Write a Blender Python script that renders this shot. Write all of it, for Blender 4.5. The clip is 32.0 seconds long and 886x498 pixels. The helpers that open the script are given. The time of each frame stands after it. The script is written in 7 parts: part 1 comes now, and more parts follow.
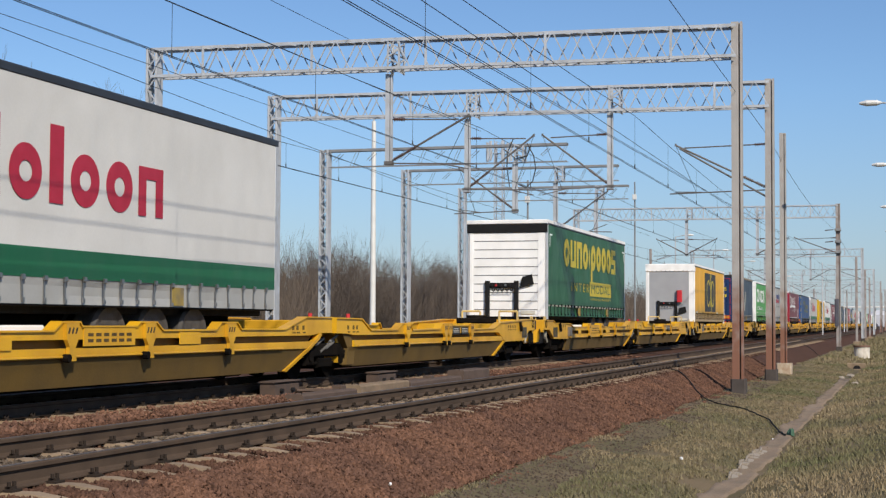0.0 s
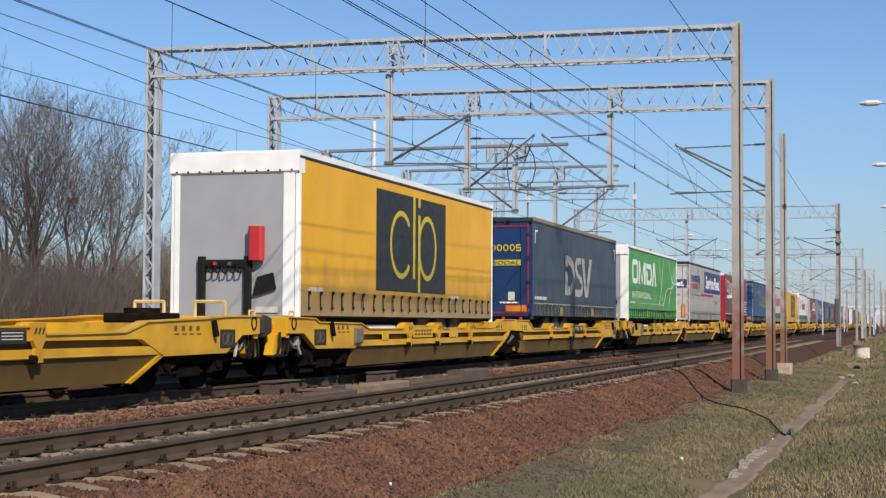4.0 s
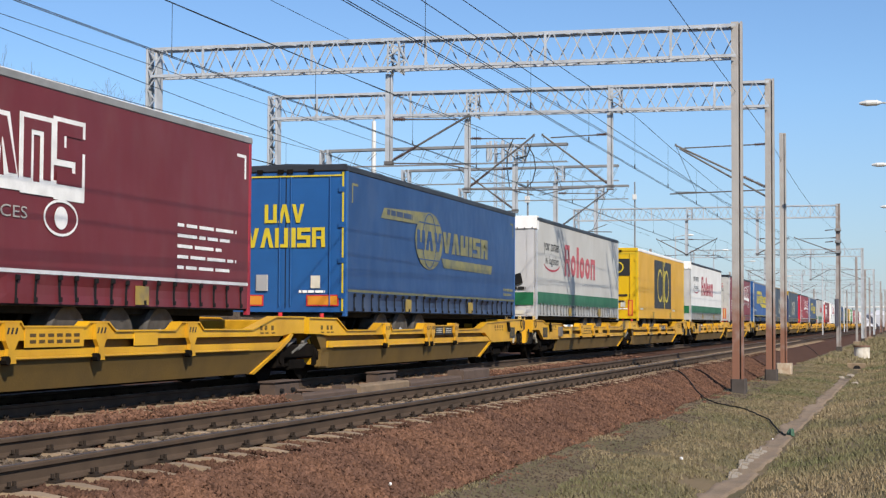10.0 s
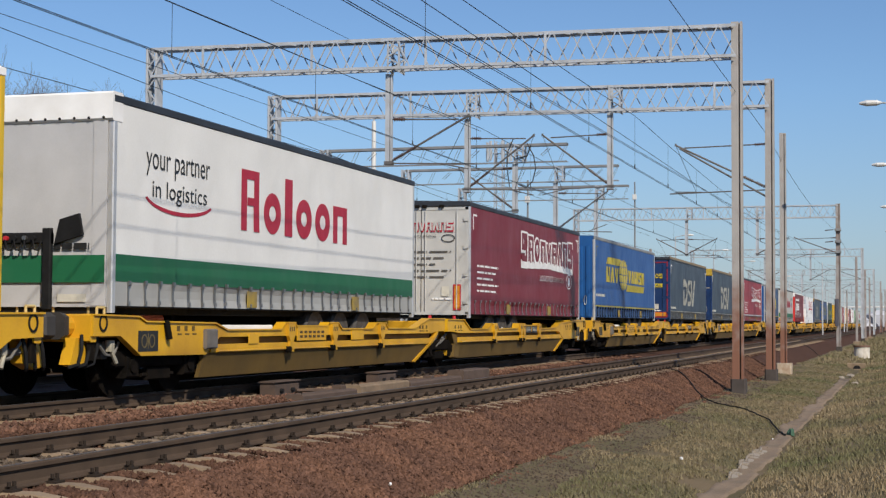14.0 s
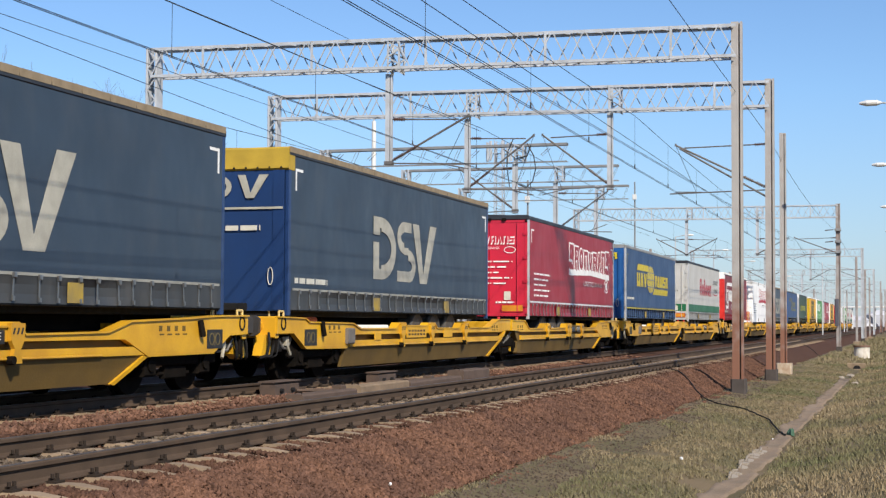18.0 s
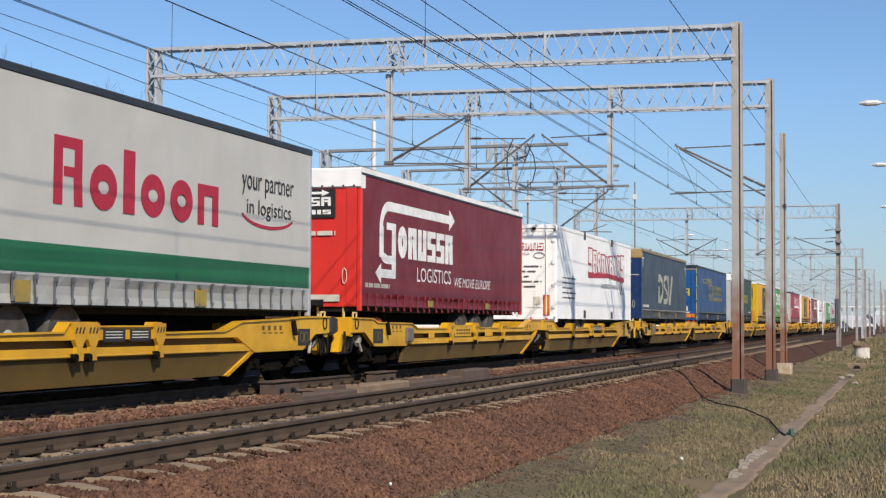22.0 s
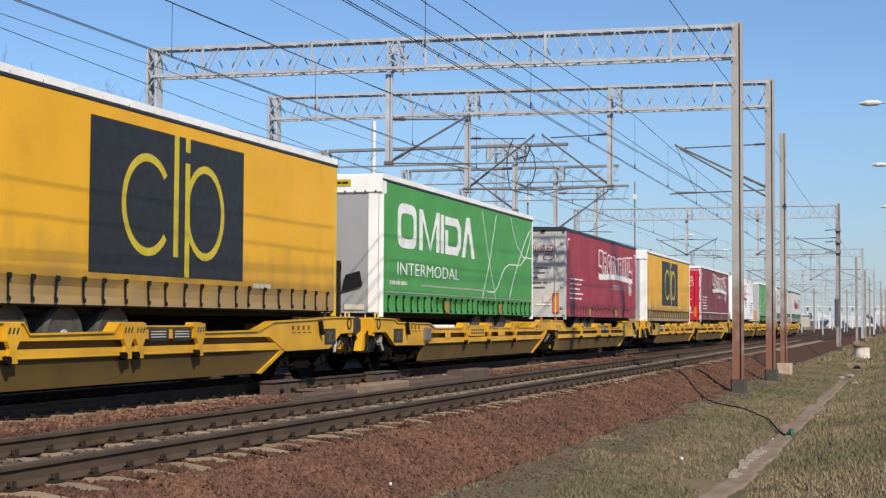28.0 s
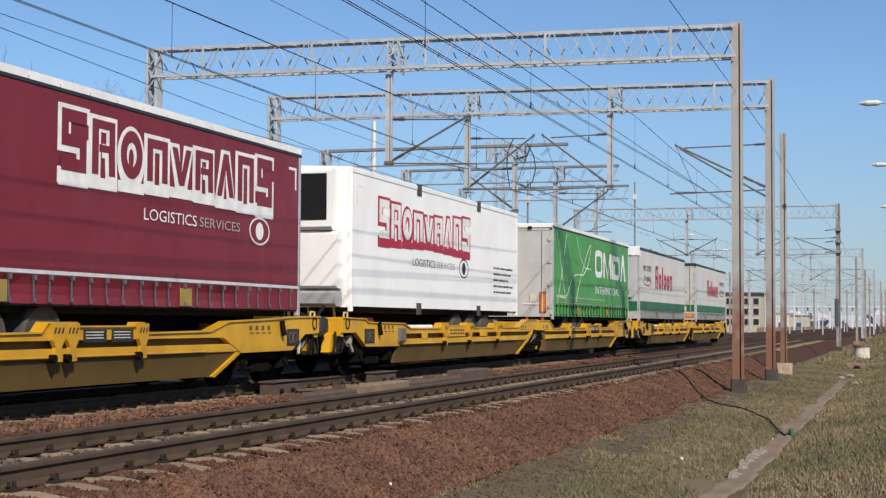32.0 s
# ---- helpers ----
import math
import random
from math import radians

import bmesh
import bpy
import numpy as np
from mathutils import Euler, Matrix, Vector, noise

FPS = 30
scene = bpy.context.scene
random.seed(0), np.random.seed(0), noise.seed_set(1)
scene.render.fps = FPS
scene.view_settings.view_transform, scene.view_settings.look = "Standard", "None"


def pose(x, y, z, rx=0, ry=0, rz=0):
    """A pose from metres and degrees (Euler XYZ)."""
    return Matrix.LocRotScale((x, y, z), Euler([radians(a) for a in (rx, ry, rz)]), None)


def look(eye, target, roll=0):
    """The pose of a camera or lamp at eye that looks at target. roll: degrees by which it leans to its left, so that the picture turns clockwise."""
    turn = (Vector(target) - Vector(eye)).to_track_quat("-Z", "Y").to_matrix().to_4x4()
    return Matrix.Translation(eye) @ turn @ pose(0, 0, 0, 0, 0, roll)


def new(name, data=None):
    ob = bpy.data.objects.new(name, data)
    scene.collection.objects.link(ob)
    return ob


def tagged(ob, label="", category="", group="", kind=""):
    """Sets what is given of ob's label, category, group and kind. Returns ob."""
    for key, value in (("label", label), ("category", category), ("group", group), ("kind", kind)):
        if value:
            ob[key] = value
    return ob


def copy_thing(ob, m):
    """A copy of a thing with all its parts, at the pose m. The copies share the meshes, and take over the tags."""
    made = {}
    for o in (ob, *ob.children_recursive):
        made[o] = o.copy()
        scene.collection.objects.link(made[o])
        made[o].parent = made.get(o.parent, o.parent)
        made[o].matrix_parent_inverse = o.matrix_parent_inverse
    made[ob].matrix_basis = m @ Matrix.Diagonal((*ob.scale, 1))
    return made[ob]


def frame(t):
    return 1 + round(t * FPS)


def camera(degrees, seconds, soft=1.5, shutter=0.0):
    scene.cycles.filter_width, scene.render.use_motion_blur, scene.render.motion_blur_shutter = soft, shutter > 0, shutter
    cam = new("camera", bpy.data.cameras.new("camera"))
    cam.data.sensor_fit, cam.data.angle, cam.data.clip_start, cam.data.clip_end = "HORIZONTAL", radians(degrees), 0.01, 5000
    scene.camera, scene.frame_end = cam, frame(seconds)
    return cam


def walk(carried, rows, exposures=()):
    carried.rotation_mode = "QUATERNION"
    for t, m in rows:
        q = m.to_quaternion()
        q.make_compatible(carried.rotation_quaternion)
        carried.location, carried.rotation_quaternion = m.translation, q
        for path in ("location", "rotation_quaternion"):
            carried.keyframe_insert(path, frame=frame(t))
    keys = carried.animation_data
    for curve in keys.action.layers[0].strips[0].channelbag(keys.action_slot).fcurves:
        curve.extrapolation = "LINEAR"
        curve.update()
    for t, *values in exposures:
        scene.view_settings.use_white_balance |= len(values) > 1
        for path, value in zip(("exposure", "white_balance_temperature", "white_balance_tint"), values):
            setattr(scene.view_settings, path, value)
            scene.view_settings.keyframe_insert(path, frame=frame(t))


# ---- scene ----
# Railway line: y runs along the tracks, away from the camera; z = 0 is the rail top.
EYE_Z = 1.095
cam = camera(32.64, 32.0, soft=1.3)
AIM = look((0, 0, EYE_Z), (-29.118, 95.54, EYE_Z + 4.826), 0.29)
walk(cam, [(0.0, AIM), (32.0, AIM)], exposures=[(0.0, 0.0), (2.0, -0.08), (3.0, 0.0), (6.0, 0.08), (8.0, 0.1), (10.0, 0.24), (11.0, 0.25), (12.0, 0.1), (13.0, -0.1), (14.0, -0.1), (17.0, 0.3), (19.0, 0.3), (21.0, 0.2), (22.0, 0.1), (23.0, 0.0), (24.0, -0.2), (25.0, 0.18), (28.0, 0.1), (29.5, 0.0), (32.0, 0.0)])

# ---- light ----
SUN_EL, SUN_AZ = 36.9, 138.8
world = bpy.data.worlds.new("world")
scene.world = world
world.use_nodes = True
sky = world.node_tree.nodes.new("ShaderNodeTexSky")
sky.sky_type = "NISHITA"
sky.sun_disc = False
sky.sun_elevation, sky.sun_rotation = radians(SUN_EL), radians(SUN_AZ)
sky.air_density, sky.dust_density, sky.ozone_density = 1.0, 0.25, 4.0
tone = world.node_tree.nodes.new("ShaderNodeMix")
tone.data_type, tone.blend_type = "RGBA", "MULTIPLY"
tone.inputs[0].default_value = 1.0
tone.inputs[7].default_value = (0.88, 0.99, 1.13, 1)
world.node_tree.links.new(sky.outputs[0], tone.inputs[6])
# thin haze towards the horizon, all round
wt = world.node_tree
up = wt.nodes.new("ShaderNodeTexCoord")
sep = wt.nodes.new("ShaderNodeSeparateXYZ")
wt.links.new(up.outputs["Generated"], sep.inputs[0])
hz = wt.nodes.new("ShaderNodeMapRange")
hz.inputs[1].default_value, hz.inputs[2].default_value, hz.inputs[3].default_value, hz.inputs[4].default_value = 0.0, 0.15, 0.5, 0.0
wt.links.new(sep.outputs[2], hz.inputs[0])
haze = wt.nodes.new("ShaderNodeMix")
haze.data_type = "RGBA"
haze.inputs[7].default_value = (2.5, 3.0, 4.45, 1)
wt.links.new(hz.outputs[0], haze.inputs[0])
wt.links.new(tone.outputs[2], haze.inputs[6])
wt.links.new(haze.outputs[2], wt.nodes["Background"].inputs[0])
world.node_tree.nodes["Background"].inputs[1].default_value = 0.10
sun = new("sun", bpy.data.lights.new("sun", "SUN"))
sun.data.energy, sun.data.angle, sun.data.color = 4.9, radians(0.55), (1.0, 0.9, 0.76)
sa = radians(SUN_AZ)
sun.matrix_world = look((0, 0, 50), (-math.sin(sa) * 50, -math.cos(sa) * 50, 50 - 50 * math.tan(radians(SUN_EL))))

# ---- materials ----
MATS = {}


def mat(name, col, rough=0.6, metal=0.0, var=0.25, scale=6.0, bump=0.0, col2=None, fine=60.0, spec=0.5, stretch=(1, 1, 1), rnd=0.0):
    """A procedural surface: base colour broken up at two scales, with fine relief."""
    if name in MATS:
        return MATS[name]
    # colours with any channel under 0.45 are scaled down to balance the strong sun
    k = 1.0 if min(col) >= 0.45 else 0.8
    col, col2 = tuple(c * k for c in col), tuple(c * k for c in col2) if col2 else None
    m = MATS[name] = bpy.data.materials.new(name)
    m.use_nodes = True
    nt = m.node_tree
    b = nt.nodes["Principled BSDF"]
    b.inputs["Metallic"].default_value = metal
    b.inputs["Specular IOR Level"].default_value = spec
    tc = nt.nodes.new("ShaderNodeTexCoord")
    mp = nt.nodes.new("ShaderNodeMapping")
    mp.inputs["Scale"].default_value = stretch
    nt.links.new(tc.outputs["Object"], mp.inputs[0])
    n1 = nt.nodes.new("ShaderNodeTexNoise")
    n1.inputs["Scale"].default_value, n1.inputs["Detail"].default_value = scale, 6
    n2 = nt.nodes.new("ShaderNodeTexNoise")
    n2.inputs["Scale"].default_value, n2.inputs["Detail"].default_value = fine, 3
    for n in (n1, n2):
        nt.links.new(mp.outputs[0], n.inputs["Vector"])
    mix = nt.nodes.new("ShaderNodeMix")
    mix.data_type = "RGBA"
    c2 = col2 or tuple(c * (1 - var) for c in col)
    mix.inputs[6].default_value, mix.inputs[7].default_value = (*col, 1), (*c2, 1)
    ramp = nt.nodes.new("ShaderNodeMapRange")
    ramp.inputs[1].default_value, ramp.inputs[2].default_value = 0.35, 0.7
    nt.links.new(n1.outputs[0], ramp.inputs[0])
    nt.links.new(ramp.outputs[0], mix.inputs[0])
    hsv = nt.nodes.new("ShaderNodeHueSaturation")
    nt.links.new(mix.outputs[2], hsv.inputs["Color"])
    mr = nt.nodes.new("ShaderNodeMapRange")
    mr.inputs[3].default_value, mr.inputs[4].default_value = 1 - var * 0.5, 1 + var * 0.5
    nt.links.new(n2.outputs[0], mr.inputs[0])
    last = mr.outputs[0]
    if rnd:
        for node, out in (("ShaderNodeObjectInfo", "Random"), ("ShaderNodeNewGeometry", "Random Per Island")):
            oi = nt.nodes.new(node)
            r2 = nt.nodes.new("ShaderNodeMapRange")
            r2.inputs[3].default_value, r2.inputs[4].default_value = 1 - rnd, 1 + rnd
            nt.links.new(oi.outputs[out], r2.inputs[0])
            mu = nt.nodes.new("ShaderNodeMath")
            mu.operation = "MULTIPLY"
            nt.links.new(last, mu.inputs[0])
            nt.links.new(r2.outputs[0], mu.inputs[1])
            last = mu.outputs[0]
    nt.links.new(last, hsv.inputs["Value"])
    nt.links.new(hsv.outputs[0], b.inputs["Base Color"])
    rr = nt.nodes.new("ShaderNodeMapRange")
    rr.inputs[3].default_value, rr.inputs[4].default_value = max(0.05, rough - 0.12), min(1, rough + 0.12)
    nt.links.new(n1.outputs[0], rr.inputs[0])
    nt.links.new(rr.outputs[0], b.inputs["Roughness"])
    if bump:
        bp = nt.nodes.new("ShaderNodeBump")
        bp.inputs["Strength"].default_value, bp.inputs["Distance"].default_value = 0.6, bump
        nt.links.new(n2.outputs[0], bp.inputs["Height"])
        nt.links.new(bp.outputs[0], b.inputs["Normal"])
    return m


def pvc(name, col, dirt=(0.25, 0.22, 0.18), amount=0.3, splash=0.0):
    """Curtain tarpaulin: soft vertical folds, rain streaks and road dirt that thickens in patches."""
    if name in MATS:
        return MATS[name]
    m = mat(name, col, 0.45, 0, 0.1, 0.8, 0, None, 25, 0.32)
    nt = m.node_tree
    b = nt.nodes["Principled BSDF"]
    tc = nt.nodes.new("ShaderNodeTexCoord")
    streak = nt.nodes.new("ShaderNodeMapping")
    streak.inputs["Scale"].default_value = (1, 1.1, 0.6)
    nt.links.new(tc.outputs["Object"], streak.inputs[0])
    n = nt.nodes.new("ShaderNodeTexNoise")
    n.inputs["Scale"].default_value, n.inputs["Detail"].default_value = 1.6, 7
    nt.links.new(streak.outputs[0], n.inputs["Vector"])
    rg = nt.nodes.new("ShaderNodeMapRange")
    rg.inputs[1].default_value, rg.inputs[2].default_value, rg.inputs[4].default_value = 0.5, 0.85, amount * 0.6
    nt.links.new(n.outputs[0], rg.inputs[0])
    mix = nt.nodes.new("ShaderNodeMix")
    mix.data_type = "RGBA"
    mix.inputs[7].default_value = (*dirt, 1)
    src = b.inputs["Base Color"].links[0].from_socket
    nt.links.new(src, mix.inputs[6])
    nt.links.new(rg.outputs[0], mix.inputs[0])
    if splash:
        # road dirt thrown up from the wheels, cloudy along its upper edge
        sx = nt.nodes.new("ShaderNodeSeparateXYZ")
        nt.links.new(tc.outputs["Object"], sx.inputs[0])
        up = nt.nodes.new("ShaderNodeMapRange")
        up.inputs[1].default_value, up.inputs[2].default_value, up.inputs[3].default_value, up.inputs[4].default_value = 1.3, 2.7, 0.5, -0.3
        nt.links.new(sx.outputs[2], up.inputs[0])
        ad = nt.nodes.new("ShaderNodeMath")
        ad.operation = "ADD"
        nt.links.new(up.outputs[0], ad.inputs[0])
        nt.links.new(n.outputs[0], ad.inputs[1])
        sp = nt.nodes.new("ShaderNodeMapRange")
        sp.inputs[1].default_value, sp.inputs[2].default_value, sp.inputs[4].default_value = 0.42, 0.9, splash
        nt.links.new(ad.outputs[0], sp.inputs[0])
        mx = nt.nodes.new("ShaderNodeMath")
        mx.operation = "MAXIMUM"
        nt.links.new(sp.outputs[0], mx.inputs[0])
        nt.links.new(rg.outputs[0], mx.inputs[1])
        nt.links.new(mx.outputs[0], mix.inputs[0])
    nt.links.new(mix.outputs[2], b.inputs["Base Color"])
    fold = nt.nodes.new("ShaderNodeMapping")
    fold.inputs["Scale"].default_value = (0.6, 0.9, 0.75)
    nt.links.new(tc.outputs["Object"], fold.inputs[0])
    nf = nt.nodes.new("ShaderNodeTexNoise")
    nf.inputs["Scale"].default_value, nf.inputs["Detail"].default_value = 1.2, 2
    nt.links.new(fold.outputs[0], nf.inputs["Vector"])
    bp = nt.nodes.new("ShaderNodeBump")
    bp.inputs["Strength"].default_value, bp.inputs["Distance"].default_value = 0.28, 0.12
    nt.links.new(nf.outputs[0], bp.inputs["Height"])
    nt.links.new(bp.outputs[0], b.inputs["Normal"])
    return m


YELLOW = mat("wagon_yellow", (0.86, 0.475, 0.018), 0.42, 0, 0.16, 1.1, 0.003, (0.6, 0.31, 0.022), 30)
# near black: the shade under the wagons is put into this colour
GEARBLACK = mat("dark_running_gear", (0.009, 0.008, 0.007), 0.9, 0.0, 0.4, 5, 0.004, (0.018, 0.014, 0.011), spec=0.04)
BLACK = mat("black_rubber", (0.013, 0.013, 0.014), 0.8, 0, 0.3, 8, spec=0.25)
GALV = mat("galvanised_steel", (0.47, 0.5, 0.54), 0.6, 0.1, 0.2, 2, 0, (0.36, 0.375, 0.39))
GALV_OLD = mat("dull_old_galvanising", (0.3, 0.31, 0.32), 0.7, 0.1, 0.25, 2)
CANT = mat("dark_bracket_tube", (0.17, 0.16, 0.155), 0.6, 0.1, 0.25, 3)
STEEL = mat("bare_steel", (0.45, 0.44, 0.43), 0.35, 0.9, 0.2, 8)
POSTPAINT = mat("post_paint_rusting", (0.4, 0.385, 0.37), 0.6, 0, 0.2, 1.5, 0.002, (0.27, 0.2, 0.17))


def rusting(name, base, rust, z_hi, z_lo):
    """Paint that gives way to rust streaks on the lower part of a post."""
    m = mat(name, base, 0.6, 0, 0.15, 2.0, 0.002, None, 30)
    nt = m.node_tree
    b = nt.nodes["Principled BSDF"]
    tc = nt.nodes.new("ShaderNodeTexCoord")
    sx = nt.nodes.new("ShaderNodeSeparateXYZ")
    nt.links.new(tc.outputs["Object"], sx.inputs[0])
    n = nt.nodes.new("ShaderNodeTexNoise")
    n.inputs["Scale"].default_value, n.inputs["Detail"].default_value = 2.5, 5
    nt.links.new(tc.outputs["Object"], n.inputs["Vector"])
    r1 = nt.nodes.new("ShaderNodeMapRange")
    r1.inputs[1].default_value, r1.inputs[2].default_value, r1.inputs[3].default_value, r1.inputs[4].default_value = z_lo, z_hi, 1.0, 0.0
    nt.links.new(sx.outputs[2], r1.inputs[0])
    ad = nt.nodes.new("ShaderNodeMath")
    ad.operation = "ADD"
    nt.links.new(r1.outputs[0], ad.inputs[0])
    nt.links.new(n.outputs[0], ad.inputs[1])
    r2 = nt.nodes.new("ShaderNodeMapRange")
    r2.inputs[1].default_value, r2.inputs[2].default_value = 0.6, 1.15
    nt.links.new(ad.outputs[0], r2.inputs[0])
    mix = nt.nodes.new("ShaderNodeMix")
    mix.data_type = "RGBA"
    mix.inputs[7].default_value = (*rust, 1)
    src = b.inputs["Base Color"].links[0].from_socket
    nt.links.new(src, mix.inputs[6])
    nt.links.new(r2.outputs[0], mix.inputs[0])
    nt.links.new(mix.outputs[2], b.inputs["Base Color"])
    return m


POSTFADE = rusting("grey_post_rusting_below", (0.46, 0.435, 0.41), (0.2, 0.09, 0.055), 3.4, -1.2)
POSTRUST = mat("post_rust", (0.24, 0.13, 0.085), 0.8, 0, 0.35, 2.5, 0.003, (0.15, 0.08, 0.05))
WIRE = mat("weathered_copper_wire", (0.05, 0.055, 0.06), 0.5, 0.4, 0.2, 3)
CONC = mat("concrete_weathered", (0.35, 0.255, 0.165), 0.9, 0, 0.25, 3, 0.006, (0.22, 0.16, 0.105), rnd=0.14)
RAILSIDE = mat("rail_rust", (0.105, 0.072, 0.05), 0.9, 0.0, 0.35, 2, 0.002, (0.07, 0.049, 0.035), spec=0.2)
RAILTOP = mat("rail_running_surface", (0.16, 0.14, 0.13), 0.55, 0.5, 0.2, 4)
INSUL = mat("brown_insulator", (0.12, 0.06, 0.04), 0.3, 0, 0.2, 10)
WHITE = mat("white_paint", (0.88, 0.88, 0.87), 0.45, 0, 0.08, 1.5, 0, (0.76, 0.76, 0.74))
GREYP = mat("grey_front_wall", (0.42, 0.43, 0.45), 0.4, 0, 0.12, 1.2)
ORANGE = mat("amber_reflector", (0.75, 0.3, 0.03), 0.35, 0, 0.1, 5)
RED = mat("red_plastic", (0.6, 0.03, 0.04), 0.4, 0, 0.1, 5)
ALU = mat("aluminium_profile", (0.6, 0.6, 0.6), 0.4, 0.5, 0.15, 3)
INK = mat("black_lettering", (0.02, 0.02, 0.02), 0.5, 0, 0.1, 5)


# ---- mesh building ----
class Geo:
    """Collects vertices and faces for one mesh."""

    def __init__(self):
        self.v, self.f = [], []

    def add(self, vs, fs):
        k = len(self.v)
        self.v += [tuple(p) for p in vs]
        self.f += [tuple(i + k for i in q) for q in fs]
        return self

    def box(self, x0, x1, y0, y1, z0, z1, c=0.0):
        """A box, its long edges chamfered by c."""
        if c <= 0:
            vs = [(x, y, z) for x in (x0, x1) for y in (y0, y1) for z in (z0, z1)]
            return self.add(vs, [(0, 1, 3, 2), (4, 6, 7, 5), (0, 4, 5, 1), (2, 3, 7, 6), (0, 2, 6, 4), (1, 5, 7, 3)])
        d = (x1 - x0, y1 - y0, z1 - z0)
        k = d.index(max(d))
        (a0, a1), (b0, b1), (l0, l1) = {0: ((y0, y1), (z0, z1), (x0, x1)), 1: ((z0, z1), (x0, x1), (y0, y1)), 2: ((x0, x1), (y0, y1), (z0, z1))}[k]
        o = [(a0 + c, b0), (a1 - c, b0), (a1, b0 + c), (a1, b1 - c), (a1 - c, b1), (a0 + c, b1), (a0, b1 - c), (a0, b0 + c)]
        at = {0: lambda l, a, b: (l, a, b), 1: lambda l, a, b: (b, l, a), 2: lambda l, a, b: (a, b, l)}[k]
        return self.loft([[at(l, a, b) for a, b in o] for l in (l0, l1)])

    def loft(self, rings, closed=True, caps=True):
        n = len(rings[0])
        vs = [p for r in rings for p in r]
        fs = []
        for i in range(len(rings) - 1):
            for j in range(n if closed else n - 1):
                a, b = i * n + j, i * n + (j + 1) % n
                fs.append((a, b, b + n, a + n))
        if caps:
            fs += [tuple(range(n))[::-1], tuple(range((len(rings) - 1) * n, len(rings) * n))]
        return self.add(vs, fs)

    def tube(self, p, q, r, n=6, r2=None):
        p, q = Vector(p), Vector(q)
        d = (q - p).normalized()
        a = d.orthogonal().normalized()
        b = d.cross(a)
        r2 = r if r2 is None else r2
        ring = lambda o, s: [o + (a * math.cos(t) + b * math.sin(t)) * s for t in (2 * math.pi * i / n for i in range(n))]
        return self.loft([ring(p, r), ring(q, r2)])

    def pipe(self, pts, r, n=6):
        for p, q in zip(pts, pts[1:]):
            self.tube(p, q, r, n)
        return self

    def bar(self, p, q, w, t=None):
        """A square bar from p to q."""
        return self.tube(p, q, w * 0.7071, 4)

    def prism_x(self, poly, x0, x1):
        """A polygon of (y, z) pulled along x."""
        return self.loft([[(x0, y, z) for y, z in poly], [(x1, y, z) for y, z in poly]])

    def prism_y(self, poly, y0, y1):
        return self.loft([[(x, y0, z) for x, z in poly], [(x, y1, z) for x, z in poly]])

    def prism_z(self, poly, z0, z1):
        return self.loft([[(x, y, z0) for x, y in poly], [(x, y, z1) for x, y in poly]])

    def mesh(self, name, material, smooth=False):
        me = bpy.data.meshes.new(name)
        me.from_pydata(self.v, [], self.f)
        bm = bmesh.new()
        bm.from_mesh(me)
        bmesh.ops.recalc_face_normals(bm, faces=bm.faces)
        bm.to_mesh(me)
        bm.free()
        me.materials.append(material)
        if smooth:
            me.polygons.foreach_set("use_smooth", [True] * len(me.polygons))
        return me


def part(name, g, material, parent=None, label="", at=None, smooth=False):
    """Links a Geo (or a mesh) as one mesh object under a thing or a part."""
    ob = new(name, g.mesh(name, material, smooth) if isinstance(g, Geo) else g)
    if parent:
        ob.parent = parent
    if at is not None:
        ob.matrix_basis = at
    return tagged(ob, label)


def thing(name, label, category, group="", kind="", at=None):
    ob = new(name)
    ob.empty_display_size = 0.3
    if at is not None:
        ob.matrix_basis = at
    return tagged(ob, label, category, group, kind)


# ---- how the train runs ----
# seconds, metres gone since the start; it gathers speed slowly
RUN = [(0, 0.0), (2, 26.98), (4, 54.11), (6, 81.39), (8, 109.29), (10, 137.97), (12, 167.38), (14, 197.42), (16, 227.96), (18, 259.43), (20, 291.44), (22, 323.98), (24, 357.1), (26, 390.74), (28, 425.09), (30, 459.93), (32, 495.2)]
TRAIN_X = -11.75
PITCH = 34.14
ART0 = 27.2
MOVERS = []

# ---- ground, ballast, tracks ----
TRACK_X = (-7.21, -11.75, -17.0)
EARTH = mat("dry_grass_ground", (0.21, 0.16, 0.1), 0.95, 0, 0.4, 0.8, 0.02, (0.13, 0.118, 0.064), 30, 0.1)
BALLAST = mat("ballast_bed", (0.105, 0.055, 0.037), 0.95, 0, 0.4, 2.0, 0.03, (0.078, 0.043, 0.031), 45, 0.1)
STONE = mat("ballast_stone", (0.172, 0.09, 0.058), 0.9, 0, 0.3, 1.2, 0, (0.115, 0.064, 0.047), 40, 0.12, rnd=0.34)
CRIB = mat("grey_crib_stone", (0.15, 0.118, 0.088), 0.9, 0, 0.3, 2.0, 0, (0.1, 0.076, 0.058), 40, 0.12, rnd=0.3)
PATH = mat("bare_earth_path", (0.31, 0.225, 0.15), 0.95, 0, 0.35, 1.5, 0.015, (0.22, 0.165, 0.11), 40)


